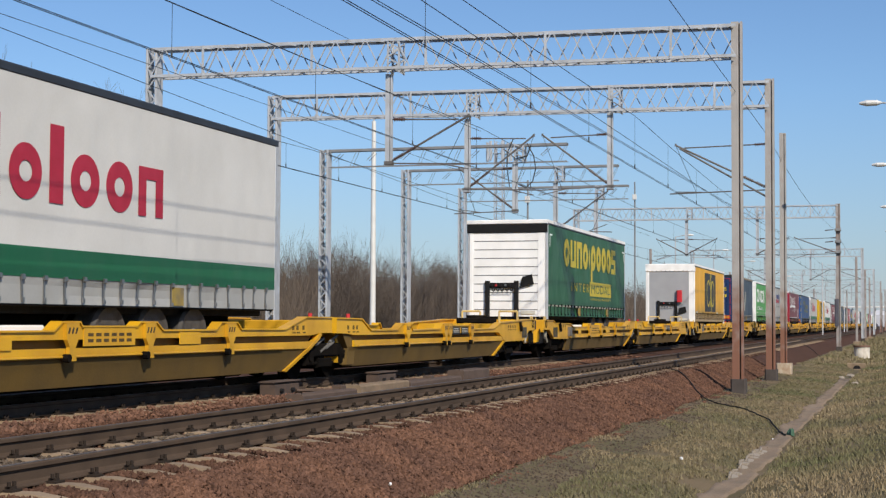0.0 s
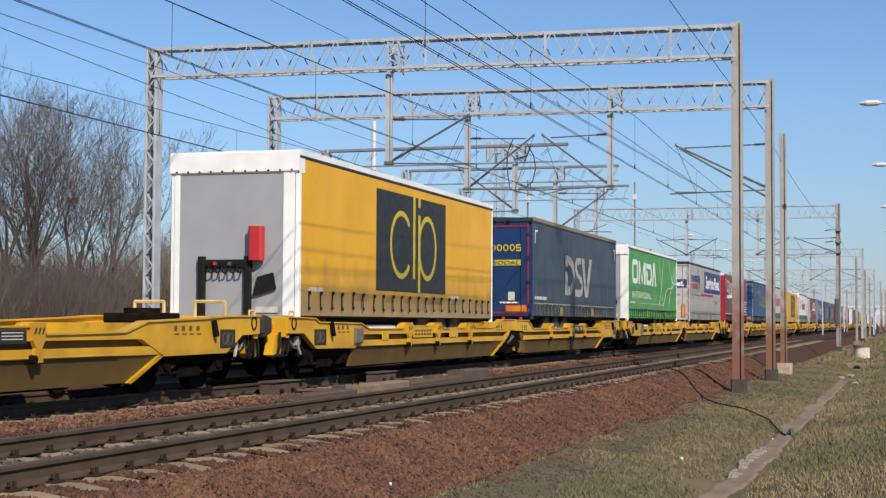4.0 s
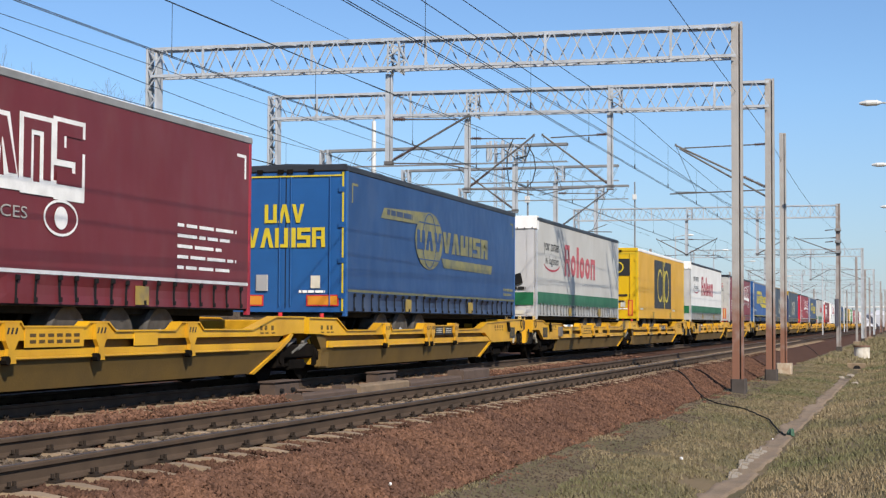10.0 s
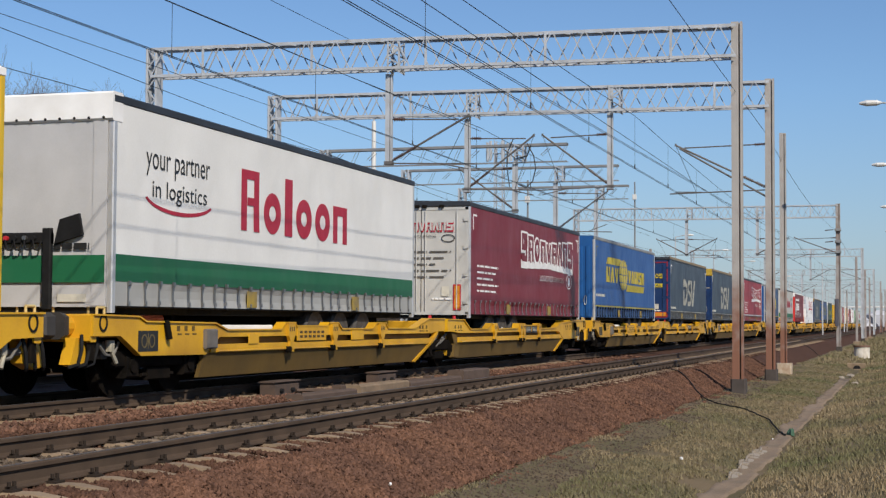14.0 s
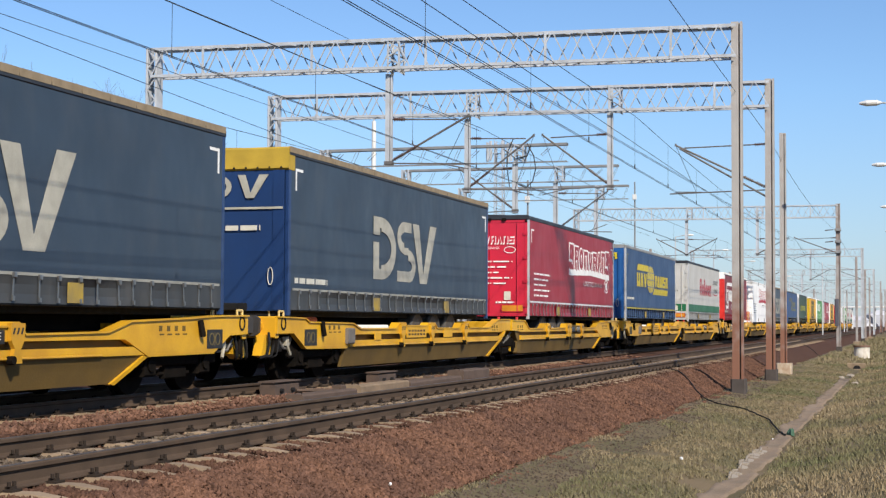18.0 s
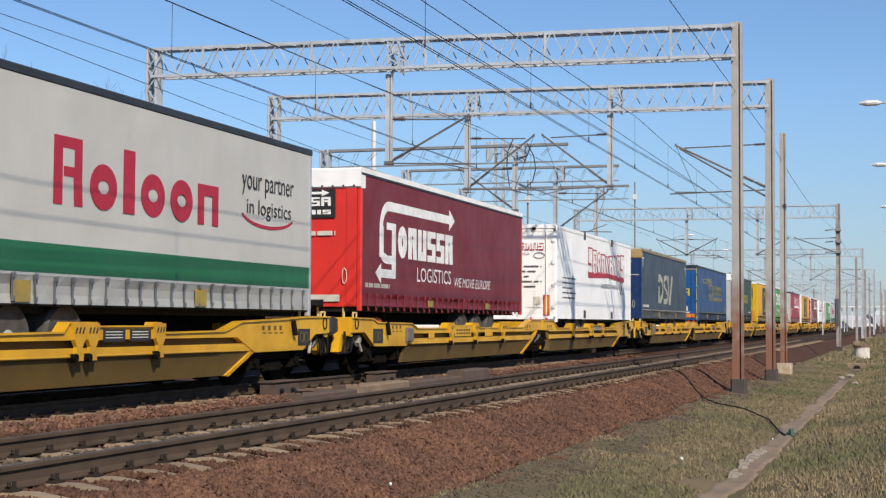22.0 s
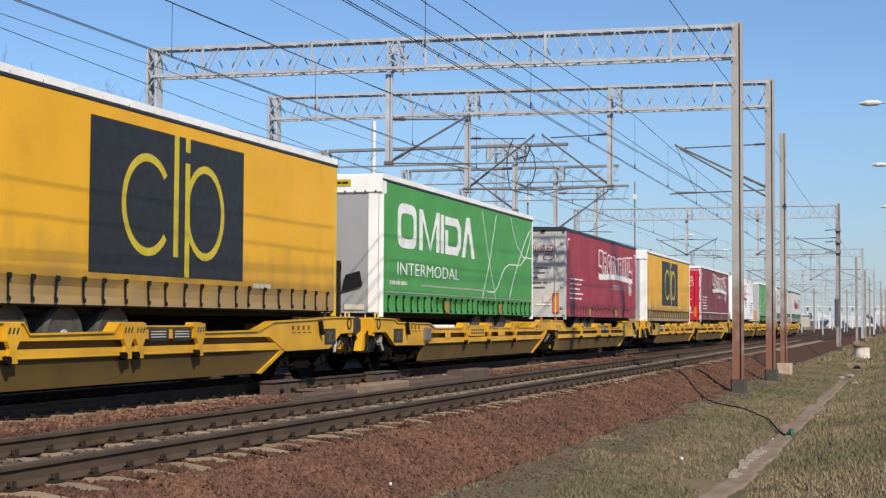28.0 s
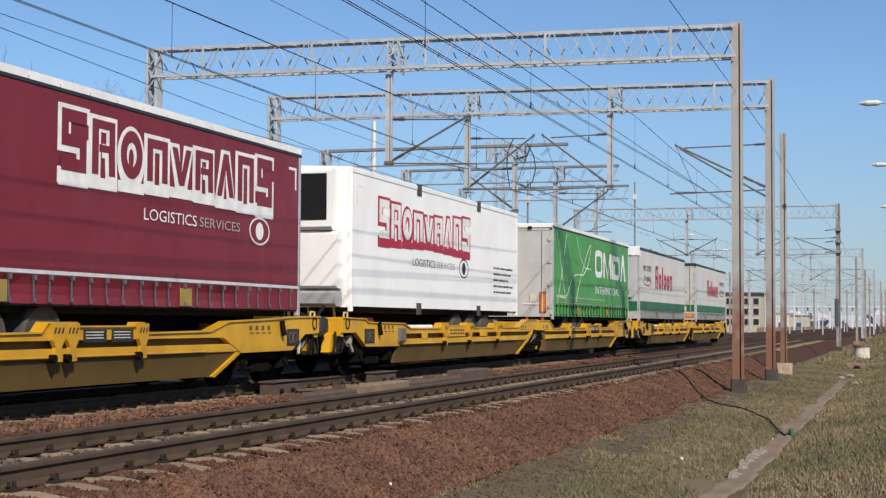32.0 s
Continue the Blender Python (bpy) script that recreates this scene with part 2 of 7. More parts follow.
def ground_z(x, y):
    """Height of the natural ground across the line: cess, ditch path, bank on the camera's side."""
    if x < -5.2:
        z = -0.72
    elif x < -2.6:
        z = -0.72 + (x + 5.2) / 2.6 * -0.2
    elif x < -1.7:
        z = -0.92 - 0.1 * math.sin((x + 2.6) / 0.9 * math.pi)
    else:
        k = min(1.0, (x + 1.7) / 3.6)
        z = -0.92 + 0.62 * (k * k * (3 - 2 * k))
    bump = noise.noise((x * 0.9, y * 0.45, 3.0)) * 0.06 + noise.noise((x * 3.1, y * 1.7, 9.0)) * 0.025
    return z + bump * (1.0 if -80 < x < 40 else 0.0)


def sheet(name, xs, ys, fn, material):
    xs, ys = list(xs), list(ys)
    vs = [(x, y, fn(x, y)) for x in xs for y in ys]
    m = len(ys)
    fs = [(i * m + j, (i + 1) * m + j, (i + 1) * m + j + 1, i * m + j + 1) for i in range(len(xs) - 1) for j in range(m - 1)]
    me = bpy.data.meshes.new(name)
    me.from_pydata(vs, [], fs)
    me.materials.append(material)
    me.polygons.foreach_set("use_smooth", [True] * len(me.polygons))
    return new(name, me)


def steps(*legs):
    out = []
    for a, b, d in legs:
        n = max(1, round((b - a) / d))
        out += [a + (b - a) * i / n for i in range(n)]
    return out + [legs[-1][1]]


ground = sheet("ground", steps((-3000, -200, 700), (-200, -40, 20), (-40, -6, 4), (-6, 4, 0.2), (4, 40, 6), (40, 3000, 740)),
               steps((-60, 6, 6), (6, 45, 0.35), (45, 120, 1.5), (120, 700, 20), (700, 4500, 760)), ground_z, EARTH)
tagged(ground, "dry spring grass and earth beside the railway embankment", "ground", kind="structure")

SHOULDER = [(-4.75, -0.74), (-5.6, -0.285), (-5.85, -0.222), (-19.2, -0.215), (-20.6, -0.74)]


def ballast_z(x, y):
    for (xa, za), (xb, zb) in zip(SHOULDER, SHOULDER[1:]):
        if xb <= x <= xa:
            z = za + (zb - za) * (xa - x) / (xa - xb)
            break
    else:
        z = -0.8
    for c in (-9.48, -14.4):
        z -= 0.06 * math.exp(-((x - c) / 0.5) ** 2)
    return z + 0.035 * noise.noise((x * 2.3, y * 2.1, 0)) + 0.02 * noise.noise((x * 7, y * 7, 5))


ballast = sheet("ballast", steps((-20.7, -9.0, 0.6), (-9.0, -4.7, 0.12)), steps((-58, 2, 4), (2, 60, 0.25), (60, 160, 2), (160, 900, 40)), ballast_z, BALLAST)
tagged(ballast, "bed of rusty brown crushed stone under the tracks", "ballast", kind="structure")

# loose ballast stones, densest where the camera is near
rng = np.random.default_rng(4)


def stones(name, n, xr, yr, size, zf, material, sink=0.3, gaps=None):
    """Many small angular stones joined into one mesh."""
    base = np.array([(1, 0, 0), (-1, 0, 0), (0, 1, 0), (0, -1, 0), (0, 0, 1), (0, 0, -1)], float)
    tri = np.array([(0, 2, 4), (2, 1, 4), (1, 3, 4), (3, 0, 4), (2, 0, 5), (1, 2, 5), (3, 1, 5), (0, 3, 5)])
    xs = rng.uniform(*xr, n)
    ys = yr[0] * (yr[1] / yr[0]) ** rng.uniform(0, 1, n)
    if gaps is not None:
        # only in the cribs between sleepers
        ys = gaps + 0.6 * np.floor((ys - gaps) / 0.6) + rng.uniform(0.12, 0.48, n)
    vs = np.empty((n, 6, 3))
    for i in range(n):
        s = size * rng.uniform(0.55, 1.35)
        p = base * rng.uniform(0.6, 1.2, (6, 1)) * s * np.array([1, rng.uniform(0.7, 1.2), rng.uniform(0.5, 0.9)])
        r = np.array(Euler(rng.uniform(0, 6.28, 3)).to_matrix())
        vs[i] = p @ r.T + (xs[i], ys[i], zf(xs[i], ys[i]) + s * sink)
    fs = (tri[None] + 6 * np.arange(n)[:, None, None]).reshape(-1, 3)
    me = bpy.data.meshes.new(name)
    me.from_pydata(vs.reshape(-1, 3).tolist(), [], fs.tolist())
    me.materials.append(material)
    return new(name, me)


tagged(stones("ballast_stones", 58000, (-5.84, -4.5), (9, 60), 0.03, ballast_z, STONE), "loose angular brown ballast stones on the shoulder", "ballast", kind="stuff")
tagged(stones("ballast_stones", 26000, (-10.4, -7.9), (9, 60), 0.028, ballast_z, STONE), "loose angular brown ballast stones between the tracks", "ballast", kind="stuff")
tagged(stones("ballast_stones", 18000, (-7.88, -6.54), (9, 75), 0.026, ballast_z, CRIB, 0.6, 9.88), "grey-brown ballast stones between the sleepers", "ballast", kind="stuff")
tagged(stones("ballast_stones", 14000, (-6.5, -5.8), (9, 75), 0.026, ballast_z, STONE, 0.6, 9.88), "brown ballast stones between the sleeper ends", "ballast", kind="stuff")
tagged(stones("ballast_stones", 7000, (-10.75, -9.95), (9, 60), 0.03, ballast_z, STONE, 0.7), "brown ballast stones over the sleeper ends", "ballast", kind="stuff")
tagged(stones("ballast_stones", 9000, (-4.8, -3.7), (9, 60), 0.022, ground_z, CRIB, 0.0), "stray ballast stones scattered in the dry grass", "ballast", kind="stuff")


def rail_profile(x0):
    half = [(0.075, -0.172), (0.075, -0.16), (0.02, -0.145), (0.01, -0.13), (0.01, -0.05), (0.036, -0.036), (0.036, -0.008), (0.028, 0.0)]
    return [(x0 + x, z) for x, z in half] + [(x0 - x, z) for x, z in half[::-1]]


SLEEPER = Geo().loft([[(x, -w, -0.42), (x, w, -0.42), (x, w * 0.8, h), (x, -w * 0.8, h)] for x, w, h in ((-1.3, 0.075, -0.21), (-1.05, 0.1, -0.178), (-0.5, 0.11, -0.18), (-0.35, 0.1, -0.215), (0.35, 0.1, -0.215), (0.5, 0.11, -0.18), (1.05, 0.1, -0.178), (1.3, 0.075, -0.21))]).mesh("sleeper", CONC)
CLIP = Geo().box(-0.05, 0.05, -0.07, 0.07, -0.19, -0.16).box(-0.04, 0.025, -0.03, 0.03, -0.16, -0.14).tube((0.0, -0.035, -0.14), (0.0, -0.035, -0.105), 0.016, 6).tube((0.0, 0.035, -0.14), (0.0, 0.035, -0.105), 0.016, 6).mesh("rail_clip", mat("dark_rail_fastening", (0.045, 0.034, 0.027), 0.9, 0, 0.3, 8, spec=0.1))

for k, tx in enumerate(TRACK_X):
    track = thing("track", "railway track of rusty rails on concrete sleepers", "railway track", "tracks", "structure")
    for side in (-0.7535, 0.7535):
        rail = part("rail", Geo().prism_y(rail_profile(tx + side), -58, 900), RAILSIDE, track)
        part("running_surface", Geo().box(tx + side - 0.027, tx + side + 0.027, -58, 900, 0.0005, 0.004), RAILTOP, rail, "bright worn rail head")
    y0, n = (9.88 - 0.6 * 4, 190) if k == 0 else (9.6, 70 if k == 1 else 0)
    for i in range(n):
        sl = part("sleeper", SLEEPER, None, track, at=pose(tx, y0 + 0.6 * i, random.uniform(-0.006, 0.006), 0, 0, random.uniform(-0.6, 0.6)))
        if k == 0 and i < 70 or k == 1 and i < 46:
            for cx in (-0.86, -0.65, 0.65, 0.86):
                part("rail_clip", CLIP, None, sl, at=pose(cx, 0, 0))

# ---- overhead line portals ----


def angle(g, p, q, w, leg_a, leg_b, t=0.012):
    """An angle section from p to q whose two legs, w wide, point along leg_a and leg_b."""
    p, q = Vector(p), Vector(q)
    u, v = leg_a.normalized(), leg_b.normalized()
    prof = [u * 0, u * w, u * w + v * t, u * t + v * t, u * t + v * w, v * w]
    return g.loft([[p + o for o in prof], [q + o for o in prof]])


def lattice(g, a, b, w, h, bays, chord=0.07, web=0.035, up=Vector((0, 0, 1))):
    """Four angle chords from a to b with zig-zag webs on all sides; w across, h along up."""
    a, b = Vector(a), Vector(b)
    d = (b - a).normalized()
    n = d.cross(up).normalized()
    s = n * (w / 2)
    uu = up.normalized()
    u = uu * h
    for sd in (s, -s):
        angle(g, a + sd, b + sd, chord, uu, -sd)
        angle(g, a + sd + u, b + sd + u, chord, -uu, -sd)
    for i in range(bays):
        p, q = a.lerp(b, i / bays), a.lerp(b, (i + 1) / bays)
        m = p.lerp(q, 0.5)
        for sd, o, e in ((s, u, u * 0), (-s, u * 0, u)):
            k = sd * 0.94
            g.bar(p + k + o, m + k + e, web)
            g.bar(m + k + e, q + k + o, web)
        for o in (uu * 0.02, u - uu * 0.02):
            g.bar(p + s + o, m - s + o, web * 0.9)
            g.bar(m - s + o, q + s + o, web * 0.9)
    return g


def light_beam(g, a, b, h, bays):
    """A lighter beam: one channel above, a thin rod below, short ties between them."""
    a, b = Vector(a), Vector(b)
    u = Vector((0, 0, h))
    for dy in (-0.16, 0.16):
        o = Vector((0, dy, 0))
        angle(g, a + u + o, b + u + o, 0.1, Vector((0, 0, -1)), Vector((0, -dy, 0)))
        g.bar(a + o, b + o, 0.03)
        for i in range(bays):
            p, q = a.lerp(b, i / bays) + o, a.lerp(b, (i + 0.45) / bays) + o
            if i % 2:
                g.bar(p + u * 0.75, q + u * 0.35, 0.02)
            else:
                g.bar(p + u, q, 0.014)
    return g


def h_post(x, y, z0, z1, w=0.3):
    """Rolled-steel post: two flanges and a web between them."""
    t, h, k = 0.03, w / 2, w * 0.34
    a, b = x + w * 0.16, x + w * 0.3
    return Geo().prism_z([(x - h, y - k), (a, y - k), (a, y + k - t), (b, y + k - t), (b, y - k), (x + h, y - k), (x + h, y + k), (x - h, y + k)], z0, z1)


def insulator(p, q):
    g = Geo()
    p, q = Vector(p), Vector(q)
    g.tube(p, q, 0.025, 6)
    for i in range(5):
        m = p.lerp(q, (i + 0.5) / 5)
        d = (q - p).normalized() * 0.012
        g.tube(m - d, m + d, 0.055, 8)
    return g


def cantilever(parent, x, y, side, low=5.9, tip=7.1, reach=2.4, double=False):
    """Bracket from a post at x towards side: sloping tube, level stay, registration tube, arm and insulators."""
    e = x + side * reach
    d = Vector((e - x, 0, tip - low)).normalized()
    for dz in ((0, -0.32) if double else (0,)):
        part("bracket_tube", Geo().tube((x, y, low + dz), (e + dz * side * 0.4, y, tip + dz * 0.35), 0.032, 8), CANT, parent)
    part("top_stay", Geo().tube((x, y, tip - 0.04), (e - side * 0.3, y, tip - 0.1), 0.022, 6), CANT, parent)
    part("registration_tube", Geo().tube((x, y, low - 0.02), (x + side * (reach + 0.2), y, low - 0.1), 0.022, 6), CANT, parent)
    part("steady_arm", Geo().tube((x + side * (reach - 0.9), y, low - 0.06), (x + side * reach, y, 5.56), 0.018, 5), CANT, parent)
    part("tension_wire", Geo().tube((e, y, tip), (x + side * (reach - 0.7), y, low - 0.08), 0.009, 5), WIRE, parent)
    for k in (0.18, 0.62):
        part("insulator", insulator(Vector((x, y, low)) + d * k, Vector((x, y, low)) + d * (k + 0.34)), INSUL, parent, "brown ribbed insulator")
    part("insulator", insulator((x + side * 0.15, y, tip - 0.04), (x + side * 0.5, y, tip - 0.05)), INSUL, parent, "brown ribbed insulator")
    part("clamp", Geo().box(e - 0.03, e + 0.03, y - 0.03, y + 0.03, tip - 0.04, tip + 0.05, 0.01), CANT, parent)
    part("post_clamp", Geo().box(x - 0.12, x + 0.12, y - 0.1, y + 0.1, low - 0.05, low + 0.04, 0.015), CANT, parent)


def portal(y, xr, xl, ztop, depth, hangers, right_post=True, bays=26, base=-0.75, rise=0.0, chord=0.085, web=0.03, postmat=None, light=False):
    por = thing("catenary_portal", "grey lattice steel portal spanning the tracks for the overhead line", "catenary portal", "overhead line portals")
    zb = ztop - depth
    part("beam", light_beam(Geo(), (xr, y, zb), (xl, y, zb + rise), depth, bays) if light else lattice(Geo(), (xr, y, zb), (xl, y, zb + rise), 0.55, depth, bays, chord, web), GALV_OLD if light else GALV, por)
    for i in range(0 if light else 5):
        k = 0.1 + 0.2 * i
        xx, dz = xr + (xl - xr) * k, rise * k
        part("splice_frame", Geo().box(xx - 0.035, xx + 0.035, y - 0.3, y - 0.27, zb + dz, ztop + dz), GALV, por)
    if right_post:
        part("post", h_post(xr, y, -0.62, ztop + 0.08), postmat or POSTFADE, por, "grey steel post, rusting towards its foot")
        part("foundation", Geo().box(xr - 0.19, xr + 0.22, y - 0.25, y + 0.25, -1.2, -0.42, 0.04), mat("dark_concrete", (0.085, 0.07, 0.062), 0.9, 0, 0.3, 3), por)
    tower = Geo()
    for xx in (xl - 0.155, xl + 0.155):
        part("tower_channel", Geo().box(xx - 0.035, xx + 0.035, y - 0.22, y + 0.22, base, ztop + rise, 0.01), GALV, por)
    for yy in (y - 0.2, y + 0.2):
        n = 16
        for i in range(n):
            za, zb2 = base + (ztop + rise - base) * i / n, base + (ztop + rise - base) * (i + 1) / n
            tower.bar((xl - 0.13, yy, za), (xl + 0.13, yy, (za + zb2) / 2), 0.036).bar((xl + 0.13, yy, (za + zb2) / 2), (xl - 0.13, yy, zb2), 0.036)
    tagged(part("tower_lacing", tower, GALV, por), kind="stuff")
    part("foundation", Geo().box(xl - 0.6, xl + 0.5, y - 0.6, y + 0.6, -1.3, -0.6, 0.05), CONC, por)
    for x, z in hangers:
        part("drop_post", h_post(x, y, z, zb, 0.2), GALV, por)
        part("drop_foot", Geo().box(x - 0.12, x + 0.12, y - 0.1, y + 0.1, z - 0.015, z + 0.015), CANT, por)
        tagged(part("drop_bracket", lattice(Geo(), (x, y, zb), (x, y, ztop), 0.5, 0.4, 2, 0.06, 0.04, Vector((1, 0, 0))), GALV, por), kind="stuff")
    return por


P1 = portal(42.2, -4.37, -22.3, 9.37, 0.93, [(-14.55, 5.75)], bays=19, rise=0.18)
P2 = portal(51.5, -4.26, -22.25, 9.23, 0.9, [(-14.8, 5.7), (-9.67, 5.7)], bays=19, rise=0.18)
P3 = portal(57.6, -12.5, -22.6, 8.1, 0.72, [(-14.6, 5.4)], right_post=False, bays=14, light=True)
P4 = portal(67.5, -12.3, -22.4, 8.25, 0.72, [(-15.2, 5.4)], right_post=False, bays=14, light=True)
portal(77.0, -13.5, -22.4, 8.2, 0.72, [(-15.2, 5.4)], right_post=False, bays=14, light=True)
P6 = portal(106.0, -4.25, -22.35, 9.2, 0.88, [(-14.5, 5.8), (-9.64, 5.8)], bays=19, chord=0.075, web=0.03, postmat=POSTPAINT)
# the farther portals take paler steel posts to imitate haze
P7 = portal(168.0, -4.25, -22.35, 9.2, 0.88, [(-14.5, 5.8), (-9.64, 5.8)], bays=18, chord=0.075, web=0.03, postmat=GALV)
P8 = portal(232.0, -4.25, -22.35, 9.2, 0.88, [(-14.5, 5.8), (-9.64, 5.8)], bays=16, chord=0.075, web=0.03, postmat=GALV)
cantilever(P1, -14.55, 42.2, 1, 5.8, 7.12, 2.45)
cantilever(P2, -14.8, 51.5, 1, 5.83, 7.66, 2.42)
cantilever(P2, -9.65, 51.5, -1, 5.82, 7.66, 2.42)
cantilever(P2, -4.26, 51.5, -1, 5.6, 7.16, 3.15, True)
cantilever(P3, -14.6, 57.6, -1, 5.5, 7.2, 2.3)
cantilever(P4, -15.2, 67.5, 1, 5.3, 7.05, 2.4)
for pp, y in ((P6, 106.0), (P7, 168.0), (P8, 232.0)):
    for x, s in ((-14.5, 1), (-14.5, -1), (-9.64, 1)):
        cantilever(pp, x, y, s, 5.9, 7.0, 2.1)
    cantilever(pp, -4.25, y, -1, 5.9, 7.0, 2.9)
part("switch_box", Geo().box(-4.5, -4.22, 105.6, 105.85, 0.95, 2.8, 0.05), mat("dark_blue_grey_box", (0.1, 0.1, 0.125), 0.6, 0, 0.3, 3), P6, "dark switch box on the post")
for z in (7.5, 6.7, 6.0):
    part("post_clamp", Geo().box(-4.46, -4.04, 105.7, 105.85, z - 0.12, z + 0.08, 0.03), GALV_OLD, P6)
    part("insulator", insulator((-4.55, 105.8, z), (-5.1, 105.8, z - 0.05)), INSUL, P6, "brown ribbed insulator")
# slack jumper cables between the messenger wires
for pts in (((-14.6, 8.3), (-14.82, 7.8), (-14.86, 7.2), (-14.75, 6.4)), ((-14.05, 8.1), (-13.78, 7.6), (-13.7, 7.1), (-13.82, 6.6), (-14.1, 6.35), (-14.4, 6.5)), ((-15.0, 7.9), (-14.5, 7.5), (-14.05, 7.6), (-13.9, 8.0))):
    jc = part("jumper_cable", Geo().pipe([(x, 57.3, z) for x, z in pts], 0.022, 6), WIRE)
    tagged(jc, "dark slack jumper cable hanging from the portal beam", "jumper cable", "jumper cables")

lone = thing("line_post", "rusting steel post standing beside the tracks", "steel post")
part("post", h_post(-4.35, 58.4, -0.4, 8.32, 0.24), POSTFADE, lone, "grey post rusting below")
part("foundation", Geo().box(-4.6, -4.05, 58.0, 58.7, -1.3, -0.38, 0.04), mat("pale_concrete", (0.6, 0.52, 0.4), 0.85, 0, 0.3, 4, 0, (0.4, 0.25, 0.15)), lone, "pale concrete foot with rust stains")

# ---- overhead wires ----


def wire(name, x, z, ya, yb, r, sag, spans, x2=None, z2=None, label="", twin=0.0):
    """A wire along the line that sags by sag between supports, or climbs evenly to z2; twin: a second one beside it."""
    g = Geo()
    for off in ([-twin / 2, twin / 2] if twin else [0]):
        pts = []
        edges = [ya] + [s for s in spans if ya < s < yb] + [yb]
        for a, b in zip(edges, edges[1:]):
            n = 10 if sag else 1
            for i in range(n):
                t = i / n
                pts.append((a + (b - a) * t, z - sag * 4 * t * (1 - t)))
        pts.append((yb, z))
        at = lambda y: (y - ya) / (yb - ya)
        g.pipe([(x + off + ((x2 - x) * at(y) if x2 is not None else 0), y, zz + ((z2 - z) * at(y) if z2 is not None else 0)) for y, zz in pts], r, 5)
    ob = part(name, g, WIRE)
    return tagged(ob, label or "dark overhead line wire along the track", "overhead wire", "overhead wires")


SPANS = [-16, 42.2, 106, 168, 232, 300]
for tx, zc, zm, sg in ((-7.2, 5.44, 6.92, 0.35), (-11.75, 5.53, 6.75, 0.35), (-17.0, 5.52, 6.25, 0.2)):
    wire("contact_wire", tx, zc, -16, 420, 0.0075, 0.0, [], twin=0.06, label="twin dark copper contact wires above the track")
    wire("messenger_wire", tx, zm, -16, 420, 0.0085, sg, SPANS, label="sagging messenger wire above the track")
wire("contact_wire", -7.2, 5.24, -16, 106, 0.0075, 0.0, [], x2=-7.3, z2=6.8, twin=0.07, label="twin contact wires climbing at an overlap")
wire("messenger_wire", -7.2, 6.14, -16, 106, 0.0085, 0.0, [], label="straight auxiliary wire above the track")
wire("messenger_wire", -11.75, 6.05, -16, 42.2, 0.0075, 0.0, [], z2=6.65)
wire("messenger_wire", -17.0, 7.1, -16, 106, 0.0075, 0.0, [], z2=7.2)
wire("messenger_wire", -17.0, 8.22, -16, 58.0, 0.008, 0.0, [], z2=5.8, label="straight wire coming down towards the far track")
wire("earth_wire", -15.75, 9.25, -16, 42.2, 0.008, 0.0, [], z2=9.5, label="thin earth wire fixed to the portal beam")
wire("feeder_wire", -4.4, 7.5, -16, 51.5, 0.0085, 0.0, [], label="dark feeder wire carried along the posts")
wire("feeder_wire", -4.4, 7.5, 51.5, 420, 0.0085, 0.5, [106, 168, 232, 300], label="dark feeder wire carried along the posts")
for tx, zc, zm, sg, gap in ((-7.2, 5.45, 6.92, 0.35, 6.4), (-11.75, 5.54, 6.75, 0.35, 6.4), (-17.0, 5.53, 6.25, 0.2, 4.0)):
    for i in range(26):
        y = 16.5 + gap * i + random.uniform(-0.4, 0.4)
        edges = [s for s in SPANS]
        a = max(s for s in edges if s <= y)
        b = min(s for s in edges if s > y)
        t = (y - a) / (b - a)
        zt = zm - sg * 4 * t * (1 - t)
        d = part("dropper", Geo().tube((tx, y, zc), (tx, y, zt), 0.005, 4).tube((tx, y, zc - 0.02), (tx, y, zc + 0.1), 0.018, 5), WIRE)
        tagged(d, "thin dropper wire between messenger and contact wire", "dropper wire", "droppers")

# ---- pocket wagons ----
DECAL = mat("black_decal", (0.025, 0.025, 0.025), 0.5, 0, 0.2, 6)
PALE = mat("pale_decal", (0.6, 0.58, 0.5), 0.5, 0, 0.2, 6)
PLATEMARK = mat("worn_plate_print", (0.2, 0.15, 0.06), 0.6, 0, 0.4, 12)
# dirty yellow, darkened further: shade of recesses and undersides is put into it
WAGSHADE = mat("wagon_yellow_dirt_and_shade", (0.17, 0.1, 0.017), 0.75, 0, 0.25, 1.2, 0.004, (0.12, 0.074, 0.017), 30)
PALERAIL = mat("pale_yellow_rail", (0.8, 0.6, 0.24), 0.5, 0, 0.2, 4)
A_TOP = [(-17.0 + 0.55, 1.16), (-15.2, 1.14), (-15.0, 1.07), (-12.7, 1.05), (-12.25, 0.94), (-10.05, 0.94), (-9.85, 1.06), (-9.4, 1.06), (-9.35, 1.0), (-7.85, 1.0), (-7.75, 1.06), (-7.25, 1.06), (-7.05, 0.94), (-5.25, 0.94), (-5.05, 1.06), (-4.45, 1.06), (-4.3, 0.95), (-2.45, 0.94), (-1.45, 1.16), (-0.12, 1.16)]
B_TOP = [(0.12, 1.15), (1.5, 1.14), (2.05, 0.91), (3.75, 0.91), (4.1, 1.05), (4.65, 1.05), (4.8, 0.9), (6.9, 0.92), (7.05, 1.05), (7.75, 1.05), (7.8, 1.0), (9.4, 1.0), (9.45, 1.05), (9.6, 1.05), (9.75, 0.9), (11.8, 0.92), (12.45, 1.07), (14.3, 1.12), (15.2, 1.16), (16.45, 1.17)]
